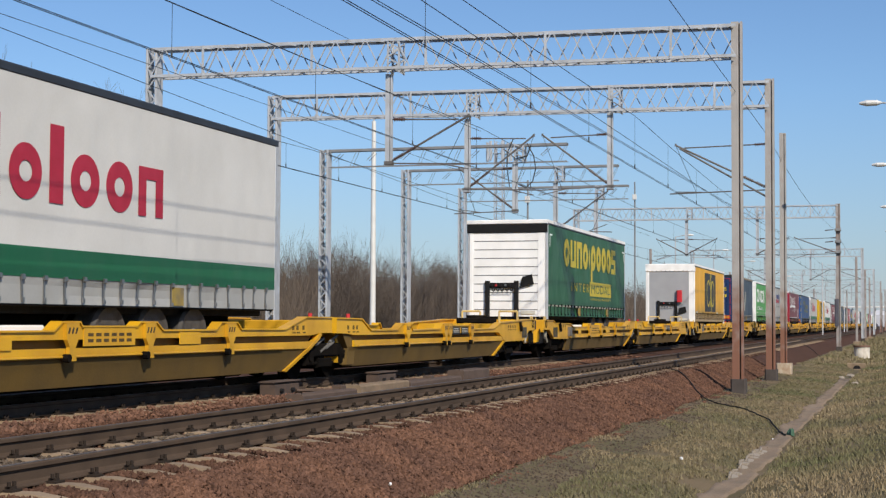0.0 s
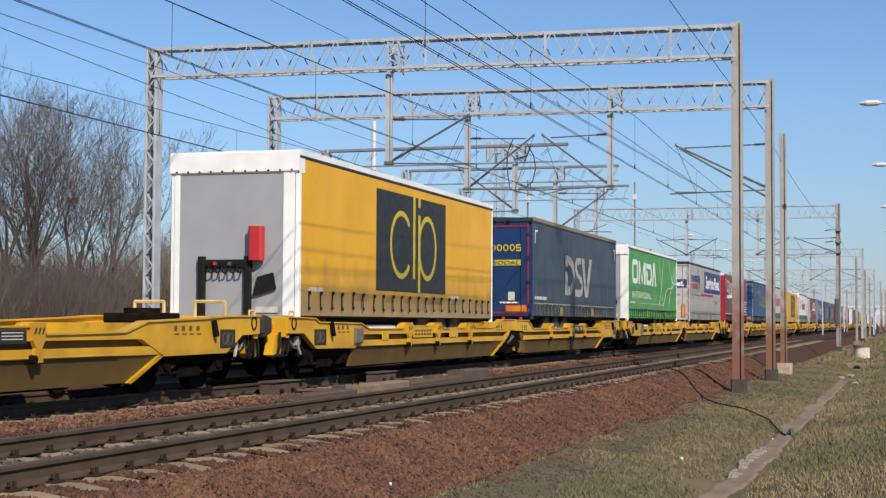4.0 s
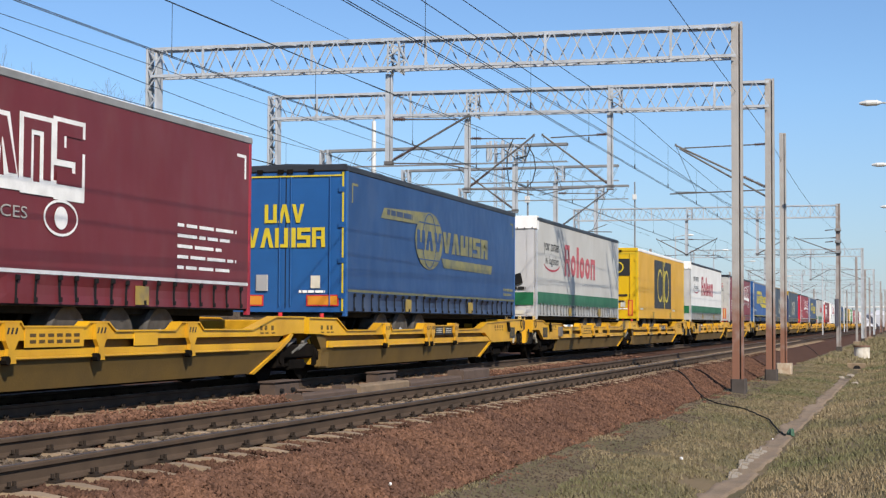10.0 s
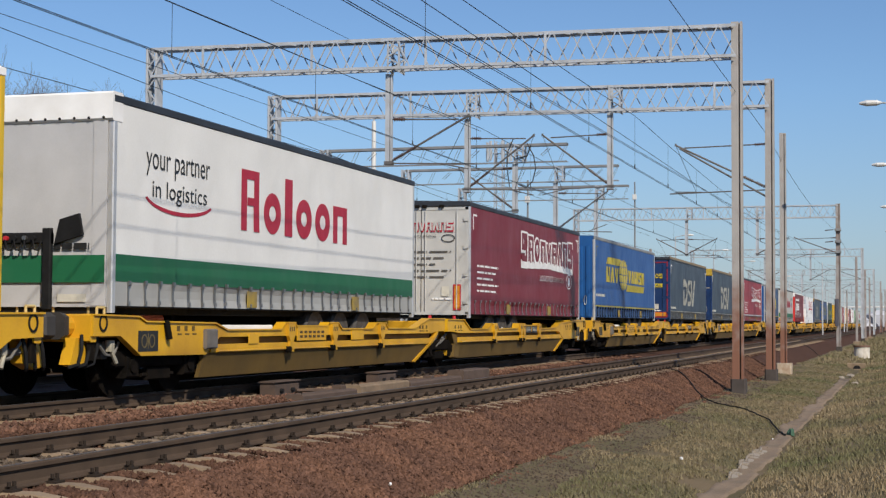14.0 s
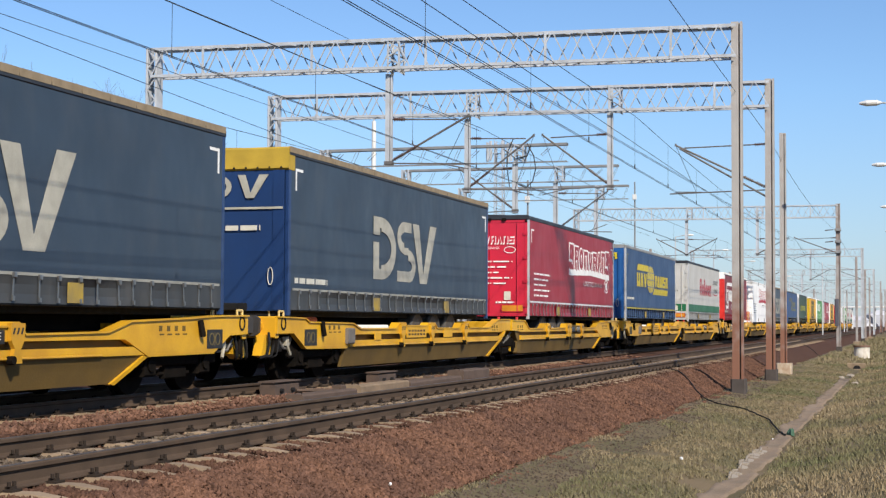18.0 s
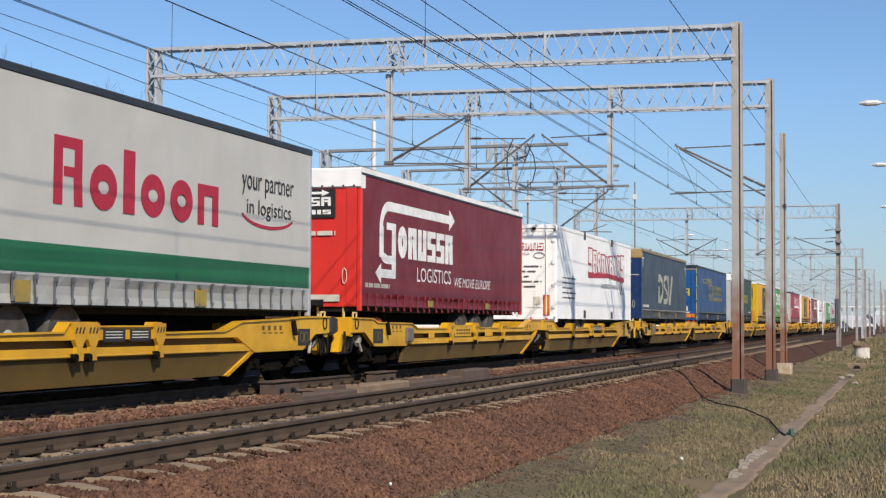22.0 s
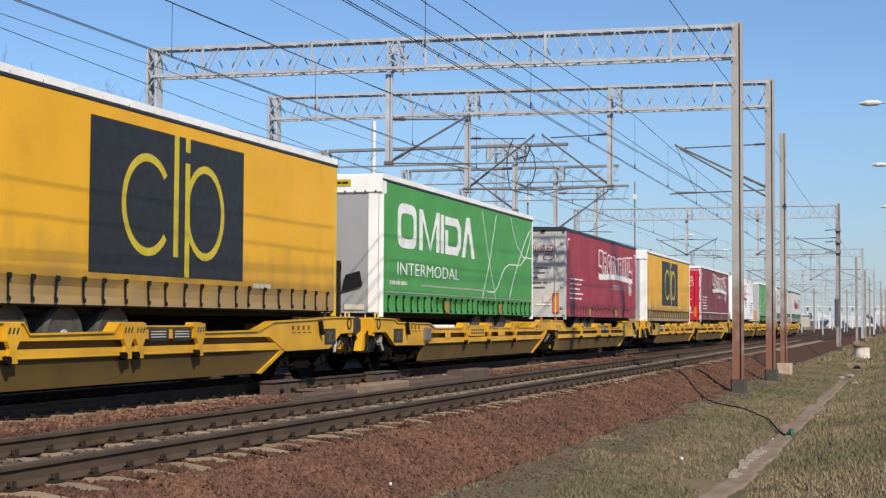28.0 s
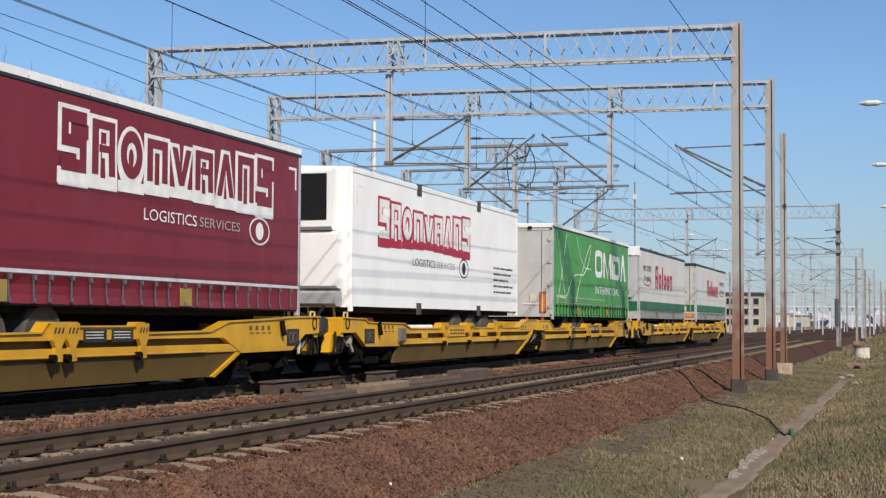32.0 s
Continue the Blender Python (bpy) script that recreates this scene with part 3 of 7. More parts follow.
A_LOW = [(-0.12, 0.88), (-0.75, 0.88), (-1.15, 0.84), (-12.5, 0.84), (-13.0, 0.57), (-15.1, 0.59), (-15.7, 0.88), (-16.45, 0.88)]
B_LOW = [(16.45, 0.88), (15.75, 0.86), (15.15, 0.58), (13.0, 0.57), (12.3, 0.83), (1.1, 0.83), (0.75, 0.86), (0.12, 0.87)]


def bogie(parent, y):
    bg = part("bogie", Geo().box(-1.13, -0.95, y - 1.35, y + 1.35, 0.42, 0.68, 0.03).box(0.95, 1.13, y - 1.35, y + 1.35, 0.42, 0.68, 0.03).box(-1.0, 1.0, y - 0.25, y + 0.25, 0.45, 0.8, 0.04), GEARBLACK, parent, "two-axle bogie, near black with dirt and painted shade")
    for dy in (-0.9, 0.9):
        part("axle", Geo().tube((-1.1, y + dy, 0.46), (1.1, y + dy, 0.46), 0.08, 8), GEARBLACK, bg)
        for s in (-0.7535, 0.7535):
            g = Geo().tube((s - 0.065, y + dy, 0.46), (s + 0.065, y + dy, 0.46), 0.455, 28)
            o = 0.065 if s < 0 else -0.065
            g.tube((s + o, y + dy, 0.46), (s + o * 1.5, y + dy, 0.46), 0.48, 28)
            part("wheel", g, GEARBLACK, bg, smooth=False)
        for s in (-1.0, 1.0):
            part("axle_box", Geo().box(s - 0.16, s + 0.16, y + dy - 0.17, y + dy + 0.17, 0.27, 0.6, 0.03).tube((s, y + dy, 0.45), (s * 1.19, y + dy, 0.45), 0.11, 12).tube((s, y + dy - 0.25, 0.5), (s, y + dy - 0.25, 0.68), 0.07, 8).tube((s, y + dy + 0.25, 0.5), (s, y + dy + 0.25, 0.68), 0.07, 8), GEARBLACK, bg)
    # rigging added low and wide so that it shades the near rail
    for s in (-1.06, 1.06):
        part("brake_rigging", Geo().tube((s, y - 0.5, 0.3), (s, y + 0.5, 0.3), 0.035, 6).box(s - 0.05, s + 0.05, y - 0.35, y + 0.35, 0.22, 0.4, 0.02), GEARBLACK, bg)
    return bg


def wagon():
    w = thing("pocket_wagon", "yellow articulated pocket wagon with near-black running gear, running on the rails", "railway wagon", "wagons of the train")
    for side in (1, -1):
        xo = 1.29 * side
        for nm, top, low in (("sill", A_TOP, A_LOW), ("sill", B_TOP, B_LOW)):
            poly = top + low if nm == "sill" else top
            part("side_sill", Geo().prism_x(poly, xo - 0.1 * side, xo), YELLOW, w)
            # flange along the top edge
            part("top_flange", Geo().loft([[(xo - 0.16 * side, y, z + 0.001), (xo + 0.03 * side, y, z + 0.001), (xo + 0.03 * side, y, z + 0.024), (xo - 0.16 * side, y, z + 0.024)] for y, z in top]), YELLOW, w)
        for y0, y1, yl in ((-13.0, -2.0, -0.72), (0.92, 12.15, 12.75)):
            # recessed web, bottom tube and the pocket wall that leans in under it
            e5, e6, e7, e9 = (-1.55, -1.3, -1.02, -0.9) if y0 < 0 else (12.68, 12.88, 12.55, 12.3)
            # web and wall take the yellow with painted-in shade
            part("web", Geo().prism_x([(y0 + 0.05, 0.5), (e5, 0.5), (e7, 0.74), (e9, 0.84), (y0 + 0.05, 0.9)], xo - 0.17 * side, xo - 0.12 * side), WAGSHADE, w)
            part("pocket_wall", Geo().loft([[(xo - 0.03 * side, a, 0.6), (xo - 0.13 * side, b, 0.21), (xo - 0.2 * side, b, 0.21), (xo - 0.09 * side, a, 0.6)] for a, b in ((y0, y0), (e6, y1 - 0.1))]), WAGSHADE, w)
            part("lower_flange", Geo().prism_x([(y0 + 0.2, 0.6), (e6, 0.6), (e7, 0.725), (y0 + 0.2, 0.725)], xo - 0.14 * side, xo - 0.006 * side), YELLOW, w)
            part("lower_tube", Geo().tube((xo - 0.0 * side, y0 + 0.4, 0.615), (xo - 0.0 * side, y1 - 0.5, 0.615), 0.02, 6), YELLOW, w)
        for line in (((-2.2, 0.21, 0.1), (-1.3, 0.6, 0.0), (-0.86, 0.78, 0.0), (-0.72, 0.88, 0.0)), ((12.1, 0.21, 0.1), (12.88, 0.59, 0.0))):
            part("end_strut", Geo().loft([[(xo - (d + 0.1) * side, y - 0.05, z), (xo - (d - 0.014) * side, y - 0.05, z), (xo - (d - 0.014) * side, y + 0.06, z - 0.02), (xo - (d + 0.1) * side, y + 0.06, z - 0.02)] for y, z, d in line]), YELLOW, w)
        part("arch_plate", Geo().prism_x([(0.55, 0.87), (0.8, 0.58), (0.76, 0.29), (0.68, 0.29), (0.7, 0.58), (0.45, 0.87)], xo - 0.55 * side, xo - 0.2 * side), YELLOW, w)
        part("arch_lining", Geo().prism_x([(0.56, 0.87), (0.98, 0.87), (1.28, 0.57), (1.22, 0.25), (0.8, 0.25), (0.86, 0.57)], xo - 0.2 * side, xo - 0.05 * side), WAGSHADE, w, "dirty arch lining with shade painted into its yellow")
        if side < 0:
            continue
        for y in (-9.65, -7.5, -4.75, 4.38, 7.25, 7.6, 9.52):
            g = Geo().prism_x([(y - 0.16, 1.055), (y + 0.16, 1.055), (y + 0.14, 0.84), (y + 0.07, 0.74), (y + 0.1, 0.56), (y - 0.1, 0.56), (y - 0.07, 0.74), (y - 0.14, 0.84)], xo + 0.002 * side, xo + 0.06 * side)
            br = part("crane_bracket", g, YELLOW, w, "yellow lifting bracket")
            part("pin", Geo().tube((xo, y - 0.12, 0.6), (xo + 0.09 * side, y - 0.12, 0.6), 0.055, 8), GEARBLACK, br)
            g = Geo()
            for k in (-0.09, 0.0, 0.09):
                g.prism_x([(y + k - 0.035, 0.92), (y + k, 0.92), (y + k + 0.035, 1.0), (y + k, 1.0)], xo + 0.06 * side, xo + 0.064 * side)
            tagged(part("hazard_marking", g, DECAL, br), kind="stuff")
        for y, z0, z1, wd in ((-15.2, 0.65, 0.95, 0.6), (14.9, 0.66, 0.96, 0.56)):
            pl = part("logo_plate", Geo().box(xo, xo + 0.006 * side, y, y + wd, z0, z1), DECAL, w, "black square plate")
            part("ring_mark", ring_geo(y + wd * 0.3, 0.5 * (z0 + z1), 0.09, 0.1, 0.022, xo + 0.006 * side, 0.004 * side), PLATEMARK, pl)
            part("ring_mark", ring_geo(y + wd * 0.68, 0.5 * (z0 + z1), 0.09, 0.1, 0.022, xo + 0.006 * side, 0.004 * side), PLATEMARK, pl)
            part("bar_mark", Geo().box(xo + 0.006 * side, xo + 0.01 * side, y + wd * 0.48, y + wd * 0.5, z0 + 0.04, z1 - 0.04), PLATEMARK, pl)
        part("equipment_box", Geo().box(xo, xo + 0.07 * side, -13.1, -12.72, 0.66, 0.97, 0.02), mat("weathered_grey_box", (0.2, 0.18, 0.16), 0.7, 0, 0.3, 5), w, "weathered grey box")
        for y in (7.95, 8.7):
            plq = part("data_plate", Geo().box(xo, xo + 0.012 * side, y, y + 0.6, 0.8, 0.97), DECAL, w, "black data plate with pale lines")
            g = Geo()
            for z in (0.93, 0.89, 0.85):
                g.box(xo + 0.012 * side, xo + 0.014 * side, y + 0.05, y + 0.52, z, z + 0.014)
            tagged(part("text_marking", g, PALE, plq), kind="stuff")
        part("number_panel", Geo().box(xo + 0.001 * side, xo + 0.02 * side, -9.3, -7.9, 0.75, 0.99), YELLOW, w)
        g = Geo()
        for i in range(6):
            for z in (0.88, 0.8):
                g.box(xo + 0.02 * side, xo + 0.023 * side, -9.2 + i * 0.21, -9.2 + i * 0.21 + 0.14, z, z + 0.045)
        tagged(part("number_marking", g, mat("worn_dark_print", (0.12, 0.07, 0.02), 0.6, 0, 0.3, 9), w), kind="stuff")
        part("notice_plate", Geo().box(xo, xo + 0.015 * side, -6.5, -5.8, 0.74, 0.94), YELLOW, w)
        part("notice_plate", Geo().box(xo, xo + 0.015 * side, -11.4, -11.0, 0.72, 0.88), YELLOW, w)
        g = Geo()
        for y in (-14.0, -13.75, -13.5, -2.1, -1.9, -1.62, 1.0, 1.2, 0.7, 13.3, 13.55, 13.8, 14.05):
            g.box(xo, xo + 0.004 * side, y, y + 0.1, 0.94, 1.02)
            g.box(xo, xo + 0.004 * side, y + 0.02, y + 0.16, 0.88, 0.905)
        tagged(part("text_marking", g, WAGSHADE, w), kind="stuff")
        part("chain_hook", Geo().tube((xo + 0.03 * side, -14.4, 1.1), (xo + 0.06 * side, -14.35, 0.82), 0.05, 6), GEARBLACK, w, "rusty hanging hook")
        part("chain_hook", Geo().tube((xo + 0.03 * side, 14.6, 1.1), (xo + 0.06 * side, 14.65, 0.85), 0.05, 6), GEARBLACK, w, "rusty hanging hook")
        for y in (-1.0, 1.0):
            part("red_lamp_bracket", Geo().tube((xo - 0.1 * side, y, 1.17), (xo - 0.1 * side, y, 1.25), 0.04, 8), RED, w, "small red marker")
    # pockets, cross members, hitches, ends
    # white box added for a pale strip inside the first pocket
    part("pale_cover", Geo().box(0.9, 1.1, -12.3, -9.95, 0.9, 1.03, 0.02), WHITE, w, "pale strip inside the pocket")
    part("red_tank", Geo().tube((0.95, -14.7, 1.12), (0.95, -13.9, 1.12), 0.07, 10), mat("orange_lever", (0.7, 0.13, 0.04), 0.5), w, "orange-red locking lever")
    # brake gear seen through the arch over the middle bogie
    for k, (yy, zz) in enumerate(((-0.35, 0.72), (-0.1, 0.6), (0.2, 0.66), (0.4, 0.78))):
        part("brake_lever", Geo().tube((1.12, yy - 0.22, zz - 0.08), (1.12, yy + 0.2, zz + 0.05), 0.03, 6), mat("pale_cast_iron", (0.22, 0.21, 0.19), 0.8, 0.1, 0.4, 6), w)
    # dark sheet added to close the view behind the arch
    part("arch_back", Geo().box(0.55, 0.6, -1.2, 0.95, 0.3, 0.9), GEARBLACK, w)
    # dark blocks added below the pockets, standing in for the shade there
    part("underframe_keel", Geo().box(-0.55, 0.55, -12.4, -2.6, 0.13, 0.28, 0.04).box(-0.55, 0.55, 1.6, 11.6, 0.13, 0.28, 0.04), GEARBLACK, w)
    part("pocket_floor", Geo().box(-0.95, 0.95, -12.9, -2.2, 0.28, 0.33), WAGSHADE, w)
    part("pocket_floor", Geo().box(-0.95, 0.95, 1.0, 12.1, 0.28, 0.33), WAGSHADE, w)
    part("centre_deck", Geo().box(-1.2, 1.2, -1.4, -0.15, 0.9, 1.12, 0.02).box(-1.2, 1.2, 0.15, 1.45, 0.9, 1.12, 0.02), YELLOW, w)
    part("joint", Geo().box(-0.35, 0.35, -0.2, 0.2, 0.7, 1.0, 0.03), GEARBLACK, w)
    for sg in (-1, 1):
        part("end_deck", Geo().box(-1.2, 1.2, min(sg * 12.9, sg * 16.4), max(sg * 12.9, sg * 16.4), 0.86, 1.06, 0.02), YELLOW, w)
        part("headstock", Geo().box(-1.25, 1.25, min(sg * 16.3, sg * 16.47), max(sg * 16.3, sg * 16.47), 0.8, 1.18, 0.02), YELLOW, w)
        part("hitch_frame", Geo().box(-0.5, 0.5, sg * 14.7 - 0.35, sg * 14.7 + 0.35, 1.06, 1.22, 0.03).tube((0, sg * 14.7, 1.2), (0, sg * 14.7, 1.3), 0.3, 12), GEARBLACK, w, "black trailer hitch")
        for k in (-0.78, 0.35):
            part("handrail", Geo().pipe([(k, sg * 15.9, 1.06), (k, sg * 15.9, 1.42), (k + 0.55, sg * 15.9, 1.42), (k + 0.55, sg * 15.9, 1.06)], 0.03, 6), PALERAIL, w)
        for x in (-0.875, 0.875):
            bf = part("buffer", Geo().tube((x, sg * 16.45, 1.02), (x, sg * 16.72, 1.02), 0.15, 12), YELLOW, w, "yellow buffer sleeve")
            part("buffer_head", Geo().loft([[(x + p * hw, sg * yy, 1.02 + q * hh) for p, q in ((-1, -0.7), (-0.7, -1), (0.7, -1), (1, -0.7), (1, 0.7), (0.7, 1), (-0.7, 1), (-1, 0.7))] for yy, hw, hh in ((16.7, 0.13, 0.12), (16.8, 0.25, 0.17), (16.96, 0.28, 0.18))]), mat("greasy_dark_buffer", (0.055, 0.05, 0.047), 0.6, 0.1, 0.3, 4), bf, "dark greasy buffer head")
        part("coupling", Geo().box(-0.07, 0.07, min(sg * 16.4, sg * 16.98), max(sg * 16.4, sg * 16.98), 0.92, 1.06), GEARBLACK, w)
        part("brake_hose", Geo().pipe([(0.45, sg * 16.5, 0.9), (0.47, sg * 16.7, 0.62), (0.45, sg * 16.95, 0.55)], 0.03, 6), BLACK, w, "black hose")
        part("end_ring", ring_geo(sg * 16.2, 1.06, 0.11, 0.12, 0.028, 1.295, 0.012), BLACK, w, "black towing ring")
        part("grab_handle", Geo().pipe([(1.25, sg * 16.1, 1.17), (1.25, sg * 16.1, 1.27), (1.25, sg * 16.3, 1.27), (1.25, sg * 16.3, 1.17)], 0.02, 6), PALERAIL, w)
        apron = part("end_apron", Geo().prism_x([(sg * 16.2, 0.86), (sg * 16.6, 0.86), (sg * 16.75, 0.5), (sg * 16.5, 0.46), (sg * 16.25, 0.55)], 0.95, 1.12), YELLOW, w, "dirty yellow end bracket")
        for k, yy in enumerate((16.15, 16.35, 16.55)):
            part("hose", Geo().pipe([(1.17, sg * yy, 0.9), (1.2, sg * (yy + 0.04), 0.7), (1.18, sg * (yy + 0.1), 0.5), (1.1, sg * (yy + 0.22), 0.46)], 0.026, 6), BLACK, apron, "black hanging hose")
        part("cable_socket", Geo().box(1.1, 1.2, sg * 15.75 - 0.06, sg * 15.75 + 0.06, 0.66, 0.82, 0.02).tube((1.18, sg * 15.75, 0.66), (1.2, sg * 15.65, 0.5), 0.03, 6), mat("worn_pale_casting", (0.5, 0.46, 0.36), 0.7, 0.1, 0.35, 6), w, "worn pale brake casting")
        part("release_chain", Geo().pipe([(1.15, sg * 16.2, 0.85), (1.17, sg * 15.9, 0.62), (1.12, sg * 15.6, 0.6), (1.15, sg * 15.5, 0.8)], 0.022, 5), mat("pale_cast_iron", (0.22, 0.21, 0.19), 0.8, 0.1, 0.4, 6), w, "pale hanging chain")
        part("lifting_hook", Geo().box(1.16, 1.22, sg * 16.35 - 0.07, sg * 16.35 + 0.07, 0.55, 0.9, 0.015), GEARBLACK, w)
        part("brake_gear", Geo().box(0.5, 1.0, sg * 15.6 - 0.12, sg * 15.6 + 0.12, 0.55, 0.8, 0.03).tube((0.7, sg * 15.2, 0.62), (1.1, sg * 16.2, 0.7), 0.05, 6), mat("pale_cast_iron", (0.22, 0.21, 0.19), 0.8, 0.1, 0.4, 6), w)
    for y in (-14.2, 0.0, 14.2):
        bogie(w, y)
    return w


def ring_geo(cy, cz, ry, rz, t, x, d, a0=0, a1=360, n=28):
    """A flat ring in the (y, z) plane, d thick."""
    g = Geo()
    rings = []
    for i in range(n + 1):
        a = radians(a0 + (a1 - a0) * i / n)
        c, s = math.cos(a), math.sin(a)
        rings.append([(x, cy + (ry - t) * c, cz + (rz - t) * s), (x, cy + ry * c, cz + rz * s), (x + d, cy + ry * c, cz + rz * s), (x + d, cy + (ry - t) * c, cz + (rz - t) * s)])
    return g.loft(rings, caps=a1 - a0 < 360)


first = wagon()
WAGONS = [first] + [copy_thing(first, pose(0, 0, 0)) for _ in range(16)]
for k, w in enumerate(WAGONS):
    MOVERS.append((w, ART0 + PITCH * k, 0.0))

# ---- semi-trailers ----


def text_mesh(s, material, slant=0.0, bold=0.0):
    cu = bpy.data.curves.new("lettering", "FONT")
    cu.body, cu.size, cu.shear, cu.extrude, cu.resolution_u = s, 1.0, slant, 0.0, 3
    cu.offset = bold
    ob = bpy.data.objects.new("lettering", cu)
    me = bpy.data.meshes.new_from_object(ob)
    bpy.data.objects.remove(ob)
    me.materials.clear()
    me.materials.append(material)
    return me


def lettering(parent, s, face, a0, b0, a1, b1, material, slant=0.0, label="", bold=0.0):
    """Words stretched into the box a0..a1 by b0..b1 of a face."""
    me = text_mesh(s, material, slant, bold)
    co = np.empty(len(me.vertices) * 3)
    me.vertices.foreach_get("co", co)
    co = co.reshape(-1, 3)
    lo, hi = co.min(0), co.max(0)
    co[:, 0] = a0 + (co[:, 0] - lo[0]) / (hi[0] - lo[0]) * (a1 - a0)
    co[:, 1] = b0 + (co[:, 1] - lo[1]) / (hi[1] - lo[1]) * (b1 - b0)
    out = np.empty_like(co)
    if face == "side":
        out[:, 0], out[:, 1], out[:, 2] = 1.286, co[:, 0], co[:, 1]
    else:
        out[:, 0], out[:, 1], out[:, 2] = co[:, 0], -0.042, co[:, 1]
    me.vertices.foreach_set("co", out.ravel())
    me.update()
    return part("lettering", me, None, parent, label)


class Mark:
    """Flat plain shapes laid on one face of a trailer; each shape is a piece of its own."""

    def __init__(self, face, lift=0.0):
        self.gs, self.face, self.lift, self.joined = [], face, lift, False

    def p(self, a, b, d):
        return (1.281 + self.lift + d, a, b) if self.face == "side" else (a, -0.016 - self.lift - d, b)

    def poly(self, pts):
        d = 0.003 + 0.0004 * (len(self.gs) % 8)
        self.gs.append(Geo().loft([[self.p(a, b, 0) for a, b in pts], [self.p(a, b, d) for a, b in pts]]))
        return self

    def rect(self, a0, b0, a1, b1, lean=0.0):
        return self.poly([(a0, b0), (a1, b0), (a1 + lean, b1), (a0 + lean, b1)])

    def ell(self, a, b, ra, rb, n=24, t0=0, t1=360):
        k = n if t1 - t0 < 360 else n - 1
        return self.poly([(a + ra * math.cos(radians(t0 + (t1 - t0) * i / n)), b + rb * math.sin(radians(t0 + (t1 - t0) * i / n))) for i in range(k + 1)])

    def ring(self, a, b, ra, rb, t, t0=0, t1=360, n=26, square=1.0):
        d = 0.003 + 0.0004 * (len(self.gs) % 8)
        rings = []
        for i in range(n + 1):
            an = radians(t0 + (t1 - t0) * i / n)
            c, s = (math.copysign(abs(v) ** square, v) for v in (math.cos(an), math.sin(an)))
            rings.append([self.p(a + (ra - k) * c, b + (rb - k) * s, dd) for k, dd in ((0, 0), (0, d), (t, d), (t, 0))])
        self.gs.append(Geo().loft(rings, caps=t1 - t0 < 360))
        return self

    def block(self, c, a, b0, e, h, t):
        """One plain block: I bar, B slab, O ring, A and V wedges, D half round, U and N arches, Q frame on legs, S three bent bars."""
        m = 0.5 * (a + e)
        c = c.upper()
        if c == "O":
            self.ring(m, 0.5 * (b0 + h), (e - a) / 2, (h - b0) / 2, t)
        elif c == "A":
            self.poly([(a, b0), (a + t, b0), (m, h - 0.35 * (h - b0)), (e - t, b0), (e, b0), (m + t * 0.5, h), (m - t * 0.5, h)])
        elif c == "V":
            self.poly([(a, h), (a + t, h), (m, b0 + 0.35 * (h - b0)), (e - t, h), (e, h), (m + t * 0.5, b0), (m - t * 0.5, b0)])
        elif c == "D":
            cz, r, q = 0.5 * (b0 + h), 0.5 * (h - b0), e - a - t * 0.6
            arc = lambda k: [(a + t * 0.6 + (q - k) * math.cos(radians(x)), cz + (r - k) * math.sin(radians(x))) for x in range(-90, 91, 15)]
            d = 0.003 + 0.0004 * (len(self.gs) % 8)
            out, inn = arc(0) + [(a, h), (a, b0)], arc(t) + [(a + t, h - t), (a + t, b0 + t)]
            loop = [[self.p(*o, 0), self.p(*o, d), self.p(*i, d), self.p(*i, 0)] for o, i in zip(out, inn)]
            self.gs.append(Geo().loft(loop + loop[:1], caps=False))
        elif c == "U":
            self.poly([(a, h), (a, b0), (e, b0), (e, h), (e - t, h), (e - t, b0 + t * 0.8), (a + t, b0 + t * 0.8), (a + t, h)])
        elif c == "N":
            self.poly([(a, b0), (a, h), (e, h), (e, b0), (e - t, b0), (e - t, h - t * 0.8), (a + t, h - t * 0.8), (a + t, b0)])
        elif c == "Q":
            k = b0 + 0.42 * (h - b0)
            self.poly([(a, b0), (a, h), (e - 0.1 * t, h), (e - 0.1 * t, k), (e, b0), (e - t, b0), (e - 1.1 * t, k), (a + 1.12 * t, k), (a + 1.12 * t, k + 0.6 * t), (e - t, k + 0.6 * t), (e - t, h - 0.7 * t), (a + t, h - 0.7 * t), (a + t, b0)])
        elif c == "S":
            q = (h - b0) * 0.21
            n = h - b0
            self.poly([(a, b0), (e, b0), (e, b0 + n * 0.6), (a + t, b0 + n * 0.6), (a + t, h - q), (e, h - q), (e, h), (a, h), (a, b0 + n * 0.4), (e - t, b0 + n * 0.4), (e - t, b0 + q), (a, b0 + q)])
        else:
            self.rect(a, b0, e, h)

    def row(self, codes, a0, b0, a1, b1, gap=0.18, t=None):
        """A word-sized row of plain blocks; lower case makes low ones."""
        wid = [{"I": 0.45, "i": 0.45}.get(c, 1.0) for c in codes]
        unit = (a1 - a0) / (sum(wid) + gap * (len(codes) - 1))
        a, t = a0, t or 0.3 * unit
        for c, wd in zip(codes, wid):
            e = a + wd * unit
            self.block(c, a, b0, e, b1 if c.isupper() else b0 + (b1 - b0) * 0.7, t)
            a = e + gap * unit
        return self

    def bars(self, a0, a1, rows, h):
        """Lines of unreadable small writing."""
        self.joined = True
        for i, b in enumerate(rows):
            e = a1 - (a1 - a0) * (0.25 * ((i * 7) % 3) / 2)
            a = a0
            k = 0
            while a < e:
                w = (a1 - a0) * (0.1 + 0.07 * ((k * 5 + i * 3) % 4))
                self.rect(a, b, min(e, a + w), b + h)
                a += w + (a1 - a0) * 0.04
                k += 1
        return self

    def put(self, parent, material, name="emblem", label=""):
        if self.joined:
            for g in self.gs[1:]:
                self.gs[0].add(g.v, g.f)
            self.gs = self.gs[:1]
